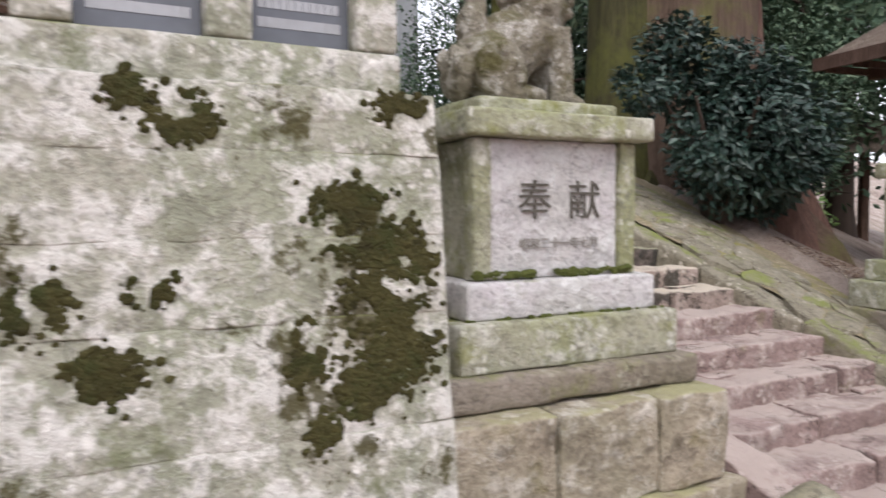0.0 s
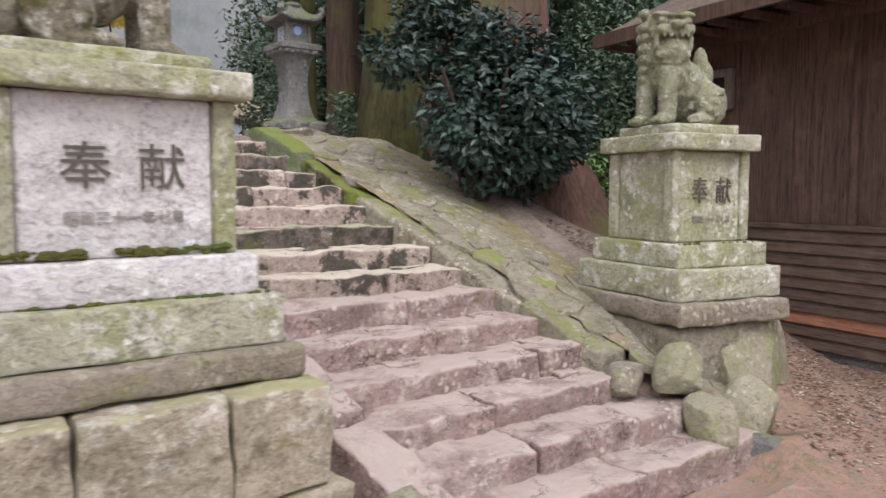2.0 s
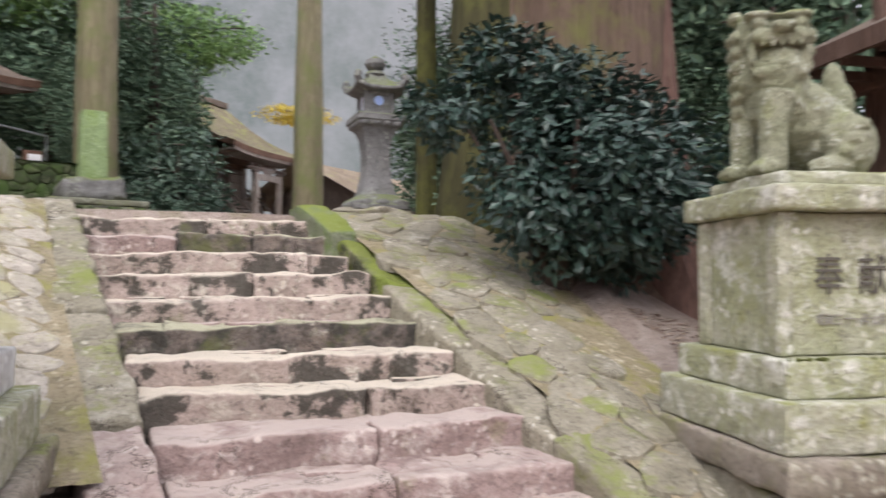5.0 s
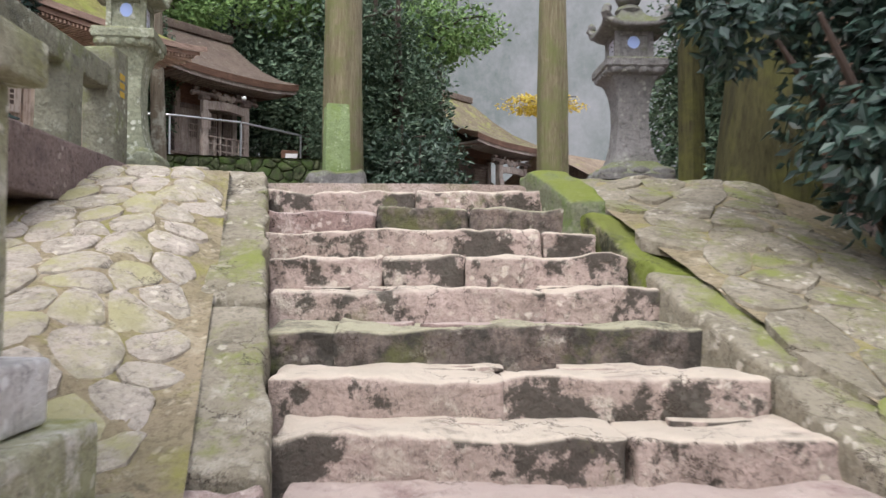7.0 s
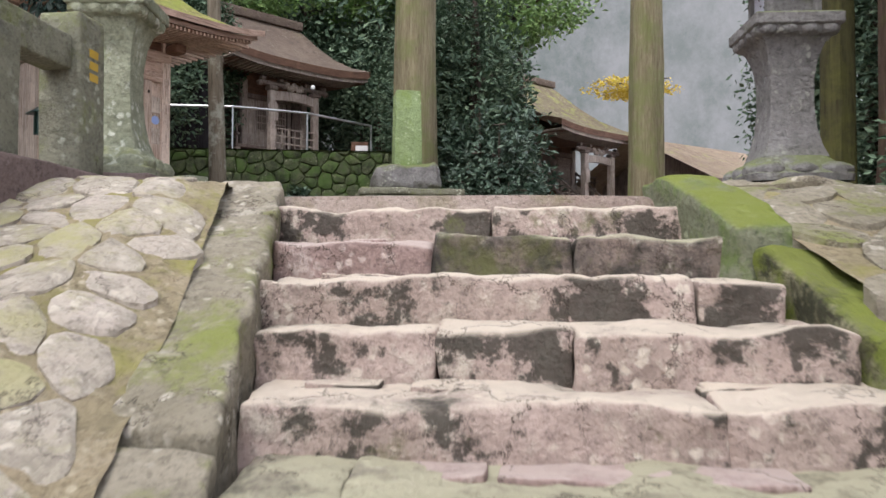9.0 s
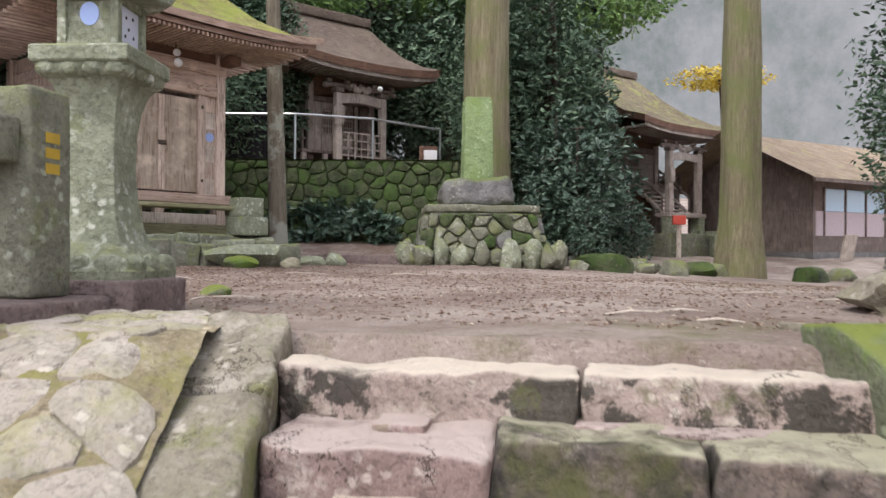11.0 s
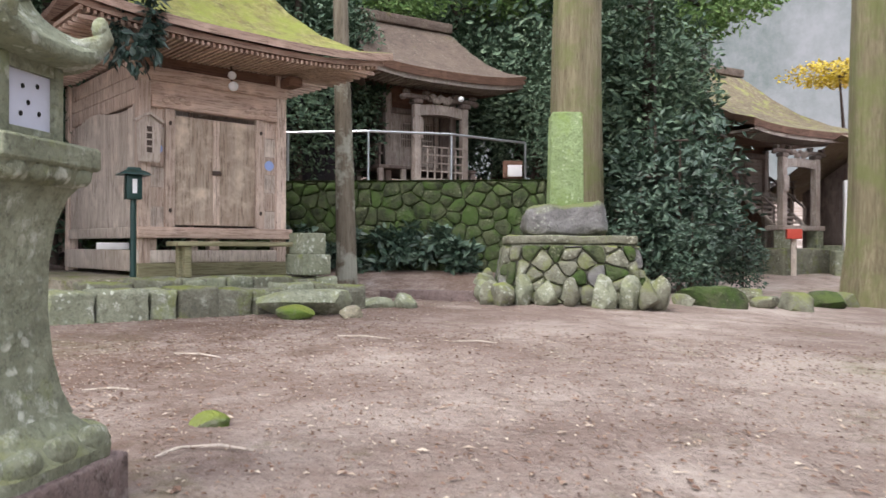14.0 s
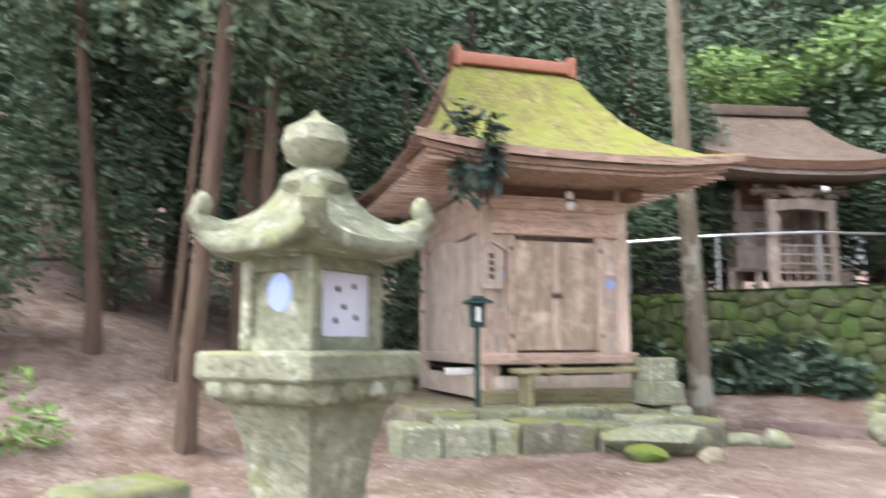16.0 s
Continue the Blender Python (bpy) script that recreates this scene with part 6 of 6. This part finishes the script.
for k, (x, y, r) in enumerate(((2.75, 16.0, 0.62), (3.5, 16.6, 0.3), (4.05, 16.9, 0.52), (4.7, 18.2, 0.5), (3.3, 17.6, 0.42), (5.2, 18.9, 0.45), (7.3, 19.3, 0.6), (8.3, 20.2, 0.5), (2.2, 15.6, 0.25))):
    rock("garden_rock", (x, y, land(x, y) + 0.05), (r, r * 0.75, r * 0.75), M_FENCE if k % 3 else M_GREEN, "mossy garden rock at the edge of the court", 60 + k, 0.35, 3, 1.2, r * 0.45, k * 40, "garden rocks")

# ---- house with dark boards ----
house = thing("wooden_house", "dark brown plank house with weatherboard base and low eaves", "house", pose(7.72, 1.3, 0.0, 0, 0, -8))
# local: the wall runs along y, its face at x 0
for k in range(26):
    y = 1.28 - k * 0.36
    part("wall_plank", Geo().rbox(0.0 if k % 2 else 0.008, 0.06, y - 0.355, y, 1.42, 3.75, 0.004), M_HOUSE, house)
for y in (-0.85, -3.2, 1.3):
    part("wall_post", Geo().rbox(-0.035, 0.06, y - 0.06, y + 0.02, 1.42, 3.75, 0.006), M_HOUSE, house)
part("water_table", Geo().rbox(-0.06, 0.06, -8, 1.3, 1.36, 1.419, 0.006), M_HOUSEH, house)
for k in range(10):
    z = 0.1 + k * 0.126
    b = Geo().box(0, 0.022, -8, 1.28, 0, 0.15, Matrix.Translation((-0.055, 0, z)) @ Euler((0, radians(13), 0)).to_matrix().to_4x4())
    part("weatherboard", b, M_HOUSEH if k != 2 else wood("orange_weatherboard", (0.36, 0.16, 0.09), (0.42, 0.2, 0.12), (0.18, 0.09, 0.06), axis=1), house, "" if k != 2 else "newer orange-brown board", False)
part("foundation", Geo().box(0.0, 0.3, -8, 1.3, -0.2, 0.12), M_LAN2, house, "", False)
part("end_wall", Geo().box(0.061, 6, 1.22, 1.3, 0.0, 4.4), M_HOUSE, house, "", False)
part("inner_wall", Geo().box(0.12, 0.2, -8, 1.2, 0.1, 3.9), M_HOUSE, house, "", False)
part("roof", Geo().grid(6, 20, lambda a, b: (-0.85 + a * 4.2, 2.1 - b * 10.1, 3.72 + 0.5 * a * 4.2)), M_BARKROOF, house, "dark shingled roof")
part("soffit", Geo().grid(4, 12, lambda a, b: (-0.82 + a * 1.5, -8 + b * 10.1, 3.64 + 0.4 * a * 1.5)), M_HOUSE, house, "dark soffit")
part("eave_board", Geo().box(-0.9, -0.84, -8, 2.12, 3.58, 3.74), M_HOUSE, house, "", False)
part("eave_beam", Geo().rbox(-0.1, 0.06, -8, 2.0, 3.5, 3.68, 0.01), M_HOUSE, house)
for k in range(24):
    y = 2.0 - k * 0.42
    part("rafter", Geo().box(-0.8, 0.0, y - 0.03, y + 0.03, 3.56, 3.64), M_HOUSE, house, "", False)
mb = thing("meter_box", "small grey meter box on the plank wall", "box", pose(7.72, 1.3, 0.0, 0, 0, -8))
part("frame", Geo().rbox(-0.1, -0.002, 0.62, 1.0, 2.72, 3.2, 0.015), M_SHR2, mb)
part("glass", Geo().rbox(-0.12, -0.101, 0.7, 0.92, 2.8, 3.1, 0.01), M_BLACK, mb)

# pavilion beyond, seen between tree and pedestal
pav = thing("pavilion", "far open pavilion with a low dark roof", "pavilion", pose(11.5, 9.0, 0.4, 0, 0, -20))
for x in (-2.4, 0, 2.4):
    for y in (-1.5, 1.5):
        part("post", Geo().rbox(x - 0.08, x + 0.08, y - 0.08, y + 0.08, -1, 2.6, 0.01), M_HOUSE, pav)
part("roof", Geo().grid(6, 6, lambda a, b: (-3.4 + 6.8 * a, -2.4 + 2.4 * b, 2.5 + 1.2 * b)), M_BARKROOF, pav)
part("roof", Geo().grid(6, 6, lambda a, b: (3.4 - 6.8 * a, 2.4 - 2.4 * b, 2.5 + 1.2 * b)), M_BARKROOF, pav)
part("bench_board", Geo().rbox(-2.3, 2.3, -1.6, -1.5, 0.6, 0.8, 0.01), M_HOUSE, pav)

# ---- trees ----
M_BROWNB = bark("dark_brown_bark", (0.1, 0.07, 0.055), (0.15, 0.11, 0.085), (0.13, 0.12, 0.07), (0.55, 0.7))
def trunk(points, radii, n, wob, seed, ridges=0, deep=0.05, mossy=None):
    """A tapered trunk whose bark stands in uneven ridges."""
    g = Geo()
    pts, rad = [], []
    for i in range(len(points) - 1):
        for s in range(6):
            f = s / 6
            pts.append(Vector(points[i]).lerp(Vector(points[i + 1]), f))
            rad.append(radii[i] + (radii[i + 1] - radii[i]) * f)
    pts.append(Vector(points[-1]))
    rad.append(radii[-1])
    v = []
    for p, r in zip(pts, rad):
        for k in range(n):
            a = 2 * math.pi * k / n
            d = Vector((math.cos(a), math.sin(a), 0))
            q = 1 + wob * noise.noise(Vector((d.x * 1.6, d.y * 1.6, p.z * 0.25 + seed)))
            q += deep * noise.noise(Vector((d.x * ridges, d.y * ridges, p.z * 0.5 + seed * 3)))
            v.append(tuple(p + d * r * q))
    f = [(i * n + k, i * n + (k + 1) % n, (i + 1) * n + (k + 1) % n, (i + 1) * n + k) for i in range(len(pts) - 1) for k in range(n)]
    return g.put(v, f)


def tree(name, label, base, r, height, mat, leaf, crown, size, count, seed, lean=(0, 0), group="", flare=1.5, low=0.55, ridges=6, limbs=6):
    """A tapered trunk with limbs and a crown of single leaves in clumps."""
    rng = random.Random(seed)
    T = thing(name, label, "tree", Matrix.Translation(base), group)
    lx, ly = lean
    part("trunk", trunk([(0, 0, -0.3), (0, 0, 0.12 * height * 0.5), (lx * 0.4, ly * 0.4, height * 0.4), (lx, ly, height)], [r * flare, r * 1.03, r * 0.85, r * 0.25], 40 if r > 0.2 else 14, 0.16, seed, ridges, 0.07), mat, T)
    if not count:
        return T
    for k in range(limbs):
        a = rng.uniform(0, 6.28)
        h = height * rng.uniform(low, 0.95)
        L = crown[0] * rng.uniform(0.5, 0.9)
        part("limb", Geo().tube([(lx * h / height, ly * h / height, h), (lx + math.cos(a) * L * 0.5, ly + math.sin(a) * L * 0.5, h + 0.2 * L), (lx + math.cos(a) * L, ly + math.sin(a) * L, h + 0.15 * L)], [r * 0.3, r * 0.18, 0.02], 7), mat, T)
    part("crown", leaves(count, (lx, ly, height * (low + 1) * 0.5), crown, size, rng, 0.3, 0.15, 70), leaf, T)
    return T


great = thing("great_cedar", "massive old cedar with reddish bark and a moss-green flank", "tree", pose(5.75, 4.75, 1.2))
part("trunk", trunk([(0.35, -0.35, -0.9), (0.25, -0.2, 0.2), (0.1, -0.05, 0.9), (0.1, 0.05, 2.2), (0.2, 0.2, 10), (0.2, 0.2, 20)], [2.0, 1.65, 1.32, 1.12, 0.98, 0.6], 110, 0.2, 3, 9, 0.07), M_CEDAR, great)
for k, (a, r) in enumerate(((200, 0.5), (238, 0.55), (275, 0.55), (310, 0.5), (165, 0.45), (345, 0.45))):
    c, s = math.cos(radians(a)), math.sin(radians(a))
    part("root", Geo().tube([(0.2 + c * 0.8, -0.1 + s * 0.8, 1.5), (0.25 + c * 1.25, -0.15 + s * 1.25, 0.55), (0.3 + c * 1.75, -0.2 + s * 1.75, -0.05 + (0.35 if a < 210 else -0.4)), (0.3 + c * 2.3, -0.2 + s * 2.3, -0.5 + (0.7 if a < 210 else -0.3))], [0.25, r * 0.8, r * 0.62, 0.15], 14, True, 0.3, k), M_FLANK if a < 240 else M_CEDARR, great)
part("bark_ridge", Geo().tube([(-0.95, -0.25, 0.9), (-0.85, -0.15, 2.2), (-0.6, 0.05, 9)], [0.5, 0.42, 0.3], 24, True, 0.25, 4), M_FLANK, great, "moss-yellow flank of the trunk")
part("bark_ridge", Geo().tube([(1.05, -0.45, 0.4), (0.9, -0.3, 2.2), (0.75, 0.0, 9)], [0.6, 0.45, 0.35], 24, True, 0.25, 6), M_CEDARR, great, "red peeling flank of the trunk")

part("crown", leaves(3200, (0.2, 0.2, 15.5), (4, 4, 4), 0.45, random.Random(3), 0.3, 0.3, 40), M_LEAF, great)
rng = random.Random(2)
bush = thing("camellia_bush", "dense dark glossy evergreen bush before the cedar", "bush", pose(0, 0, 0))
for k in range(7):
    a = k * 0.9
    part("stem", Geo().tube([(4.75, 3.0, 1.5), (4.7 + 0.4 * math.cos(a), 2.75 + 0.25 * math.sin(a), 2.3), (4.65 + 0.85 * math.cos(a), 2.6 + 0.45 * math.sin(a), 2.9)], [0.05, 0.035, 0.012], 7), M_TWIG, bush)
part("foliage", leaves(12000, (4.93, 2.68, 2.66), (1.08, 0.72, 0.85), 0.105, rng, 0.4, 0.5, 46), M_BUSH, bush)
part("foliage", leaves(2600, (4.45, 3.0, 3.35), (0.6, 0.5, 0.62), 0.1, rng, 0.4, 0.4, 22), M_BUSH, bush)
part("foliage", leaves(700, (3.72, 2.9, 3.02), (0.36, 0.36, 0.26), 0.09, rng, 0.3, 0.4, 9), M_BUSH, bush)

tree("cedar", "tall straight cedar with green-grey bark behind the stone post", (0.32, 17.3, 2.35), 0.5, 22, M_CEDARG, M_LEAF, (3, 3, 4.5), 0.42, 1800, 5, flare=1.35, low=0.6)
tree("cedar", "tall straight mossy cedar beside the court", (5.95, 19.8, 2.0), 0.44, 22, M_CEDARG, M_LEAF, (3, 3, 4.5), 0.42, 1800, 6, flare=1.45, low=0.6)
tree("slim_tree", "slim mottled grey trunk beside the shrine", (-3.0, 14.1, 2.35), 0.15, 12, M_GREYB, M_LEAF, (1.6, 1.6, 2), 0.3, 700, 7, (-0.4, 0.2), flare=1.4)
tree("slim_cedar", "straight dark cedar behind the lantern", (5.75, 8.9, 2.4), 0.17, 16, M_FLANK, M_LEAF, (2, 2, 3), 0.36, 900, 8, flare=1.2)
tree("cedar", "pale brown cedar farther back", (6.9, 9.6, 2.4), 0.32, 18, M_CEDAR, M_LEAF, (2, 2, 3), 0.36, 900, 9, flare=1.3)
tree("cedar", "brown cedar in the grove", (8.6, 12.5, 2.4), 0.5, 20, M_CEDAR, M_LEAF, (2.5, 2.5, 3), 0.36, 1200, 10, flare=1.3)
for k, (x, y, r) in enumerate(((-5.0, 7.2, 0.1), (-6.4, 8.9, 0.1), (-7.6, 7.4, 0.09), (-8.2, 9.8, 0.14), (-6.6, 7.9, 0.05))):
    tree("forest_tree", "slender dark forest trunk on the leaf-strewn bank", (x, y, land(x, y)), r, 8, M_BROWNB, M_LEAF, (2.0, 2.0, 2.2), 0.16, 4200, 20 + k, (0.9 * math.cos(k * 2), 0.6 * math.sin(k * 2)), "forest trees", 1.3, 0.42)

# evergreen masses, built once and repeated
proto_a = tree("evergreen", "dense dark evergreen with hanging leafy boughs", (1.6, 20.0, 2.4), 0.22, 7.2, M_TWIG, M_LEAF, (1.75, 1.7, 3.3), 0.17, 13000, 40, group="evergreens", low=0.0, limbs=9)
proto_c = tree("young_evergreen", "loose young evergreen with glossy leaves at the court's edge", (2.2, 17.6, 2.2), 0.05, 3.0, M_TWIG, M_BUSHY, (0.95, 0.9, 1.4), 0.17, 1500, 43, group="young evergreens", low=0.1, limbs=9)
for x, y, k in ((1.75, 18.3, 1.15), (2.6, 18.2, 0.85), (2.9, 19.4, 0.7), (1.5, 17.4, 0.7), (2.5, 19.2, 1.3), (2.4, 16.9, 0.55), (3.4, 18.6, 0.5)):
    copy_thing(proto_c, Matrix.Translation((x, y, land(x, y) - 0.1)) @ Matrix.Rotation(x * 7 + y * 3, 4, "Z") @ Matrix.Scale(k, 4))
proto_b = tree("evergreen", "tall dark evergreen of the hillside", (-1.5, 25.5, 4.0), 0.3, 13, M_TWIG, M_LEAF, (3.4, 3.2, 6.0), 0.26, 11000, 41, group="evergreens", low=0.15, limbs=9)
rng = random.Random(77)
for x, y, s in ((0.8, 23.0, 1.2), (1.6, 26.5, 1.1), (0.3, 28.5, 1.5), (-6.2, 18.6, 0.8), (-7.3, 20.6, 1.0), (-6.0, 20.0, 0.8), (-7.8, 17.6, 0.8), (-6.5, 22.5, 0.9), (-1.6, 24.5, 0.9), (-0.2, 20.6, 0.62), (-4.2, 25, 0.9), (-7.8, 12.9, 0.75), (-6.7, 14.6, 0.7), (-8.6, 10.6, 0.8), (-9.6, 8.4, 0.8), (-8.0, 5.6, 0.7), (8.2, 7.2, 0.6), (7.2, 11.0, 0.7), (10.2, 6.0, 0.6)):
    copy_thing(proto_a, Matrix.Translation((x, y, land(x, y) - 0.2)) @ Matrix.Rotation(rng.uniform(0, 6), 4, "Z") @ Matrix.Scale(s, 4))
for x, y, s in ((-5.5, 27, 1.0), (-9.5, 24, 1.1), (-12, 19.5, 1.0), (-13, 14, 1.0), (-12.5, 9.5, 0.95), (-14, 5, 1.0), (-0.5, 33, 1.2), (-4.5, 33, 1.3), (-9.0, 31, 1.3), (-16, 24, 1.3), (9.2, 8.6, 0.85), (12.5, 6.8, 0.9), (16, 4.5, 1.0), (14, 11, 1.0),
                (19, 17, 1.1), (-10.0, 13.2, 0.75), (-9.2, 16.5, 0.8), (-10.5, 10.0, 0.7), (9.5, 17.0, 0.6), (12.0, 15.0, 0.7), (10.2, 13.0, 0.55), (-8.5, 19.5, 0.8)):
    copy_thing(proto_b, Matrix.Translation((x, y, land(x, y) - 0.3)) @ Matrix.Rotation(rng.uniform(0, 6), 4, "Z") @ Matrix.Scale(s, 4))
maple = tree("yellow_maple", "small maple in yellow autumn leaf above the roof", (7.9, 30.2, 2.5), 0.1, 6.6, M_TWIG, M_YELLOW, (1.9, 1.2, 0.36), 0.15, 1700, 60, (-0.6, -0.6), low=0.92)
bright = tree("light_green_tree", "light green broadleaf crown catching the sky", (2.9, 23.8, 2.4), 0.18, 8.0, M_TWIG, M_LEAF2, (2.3, 1.6, 1.1), 0.2, 4200, 61, low=0.88)
for x, y, z, k in ((-2.2, 24.8, 3.4, 1.0), (-5.6, 22.8, 4.0, 0.85)):
    copy_thing(bright, Matrix.Translation((x, y, z)) @ Matrix.Rotation(x, 4, "Z") @ Matrix.Scale(k, 4))
hang = thing("hanging_branch", "glossy evergreen spray hanging before the shrine eave", "branch", pose(0, 0, 0))
part("twig", Geo().tube([(-4.6, 9.6, 7.2), (-3.9, 9.85, 6.0), (-3.6, 10.05, 5.05)], [0.03, 0.02, 0.008], 6), M_TWIG, hang)
part("foliage", leaves(480, (-3.78, 9.95, 5.72), (0.36, 0.3, 0.85), 0.15, random.Random(9), 0.2, 1.0, 12), M_BUSH, hang)
shrub = thing("wall_shrub", "low leafy shrubs growing at the terrace wall", "shrub", pose(0, 0, 0))
for k, x in enumerate((-4.6, -3.9, -3.4, -2.9, -2.3, -1.6)):
    part("foliage", leaves(420, (x, wall_y(x) - 0.3, 3.15 + 0.25 * math.sin(k * 2.1)), (0.5, 0.26, 0.42), 0.2, random.Random(90 + k), 0.2, 0.3, 8), M_BUSHY, shrub)
fern = thing("roadside_fern", "light green fern tuft on the bank", "fern", pose(0, 0, 0))
tagged(part("frond", leaves(700, (-5.6, 5.7, 2.95), (0.7, 0.6, 0.42), 0.11, random.Random(95), 0.2, 0.2, 12), M_LEAF2, fern), kind="stuff")
small = thing("dry_shrub", "reddish dry twigs between wall and pedestal", "shrub", pose(0, 0, 0))
part("foliage", leaves(260, (-0.14, 0.35, 1.4), (0.12, 0.25, 0.35), 0.07, random.Random(96), 0.2, 0.2, 6), M_LITTER, small)
undergrowth = thing("undergrowth", "small-leaved shrubs between trunk and pavilion", "shrub", pose(0, 0, 0))
part("foliage", leaves(2600, (8.3, 5.4, 1.6), (1.3, 0.9, 1.3), 0.12, random.Random(97), 0.2, 0.3, 20), M_LEAF2, undergrowth)
part("foliage", leaves(1500, (6.2, 7.2, 3.0), (0.8, 0.6, 0.9), 0.13, random.Random(98), 0.2, 0.3, 12), M_LEAF, undergrowth)

# ---- fallen leaves and twigs ----
rng = random.Random(15)
v, f = [], []
for _ in range(46000):
    if rng.random() < 0.4:
        x, y = rng.uniform(4.4, 8.2), rng.uniform(-4.5, 2.5)
    else:
        x, y = rng.uniform(-7, 8), rng.uniform(4.6, 15)
        if rng.random() < 0.35:
            x = rng.uniform(-7.5, -0.8)
        elif rng.random() < 0.6:
            x, y = rng.uniform(-2.5, 5.5), rng.uniform(4.6, 10.5)
    z, s, a = land(x, y) + 0.008, rng.uniform(0.005, 0.017) * (1.9 if rng.random() < 0.12 else 1.0) * (1.5 if y < 3 else 1.0), rng.uniform(0, 6.28)
    c, d = math.cos(a) * s, math.sin(a) * s
    n = len(v)
    v += [(x - c, y - d, z), (x + d * 0.5, y - c * 0.5, z + 0.008), (x + c, y + d, z + 0.002), (x - d * 0.5, y + c * 0.5, z + 0.006)]
    f += [(n, n + 1, n + 2, n + 3)]
single("fallen_leaves", Geo().put(v, f), M_LITTER, "dry brown leaves and chips scattered on the earth", "leaf litter", kind="stuff", smooth=False)
for k, (x, y, L, a) in enumerate(((0.1, 5.71, 0.34, 8), (-0.05, 5.62, 0.16, 70), (2.65, 5.02, 0.2, -20), (2.55, 5.42, 0.24, 12), (2.3, 5.3, 0.3, 30), (-0.74, 9.35, 0.5, 4), (0.33, 9.29, 0.4, 6), (-1.5, 7.9, 0.4, 0), (3.3, 7.2, 0.5, 14), (3.6, 6.3, 0.35, -15), (-1.2, 6.6, 0.3, 25))):
    c, s = math.cos(radians(a)) * L / 2, math.sin(radians(a)) * L / 2
    single("fallen_stick", Geo().tube([(x - c, y - s, land(x - c, y - s) + 0.012), (x, y + 0.03, land(x, y) + 0.02), (x + c, y + s, land(x + c, y + s) + 0.012)], [0.005, 0.008, 0.004], 7), M_GREYW, "pale dry stick lying on the earth", "stick", "fallen sticks")

# ---- hillside backdrop far behind, its mist painted on ----
m, t, p = nodes_of("painted_mist_hillside")
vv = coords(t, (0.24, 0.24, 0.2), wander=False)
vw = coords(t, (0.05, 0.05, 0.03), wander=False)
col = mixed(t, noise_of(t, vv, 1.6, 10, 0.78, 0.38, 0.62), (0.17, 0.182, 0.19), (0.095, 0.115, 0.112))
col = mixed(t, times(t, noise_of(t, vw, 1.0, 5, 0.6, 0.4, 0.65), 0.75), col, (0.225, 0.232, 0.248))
# haze is put into the colour, and a weak glow keeps it pale
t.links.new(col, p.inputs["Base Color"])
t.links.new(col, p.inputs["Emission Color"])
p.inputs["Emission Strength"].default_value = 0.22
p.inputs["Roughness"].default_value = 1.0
bd = single("backdrop", Geo().grid(60, 12, lambda a, b: (80 * math.sin(-1.3 + a * 1.75), 80 * math.cos(-1.3 + a * 1.75), -4 + b * (62 + 4 * math.sin(a * 9)))), m, "wooded hillside backdrop with painted mist behind the shrine", "hillside", kind="structure")
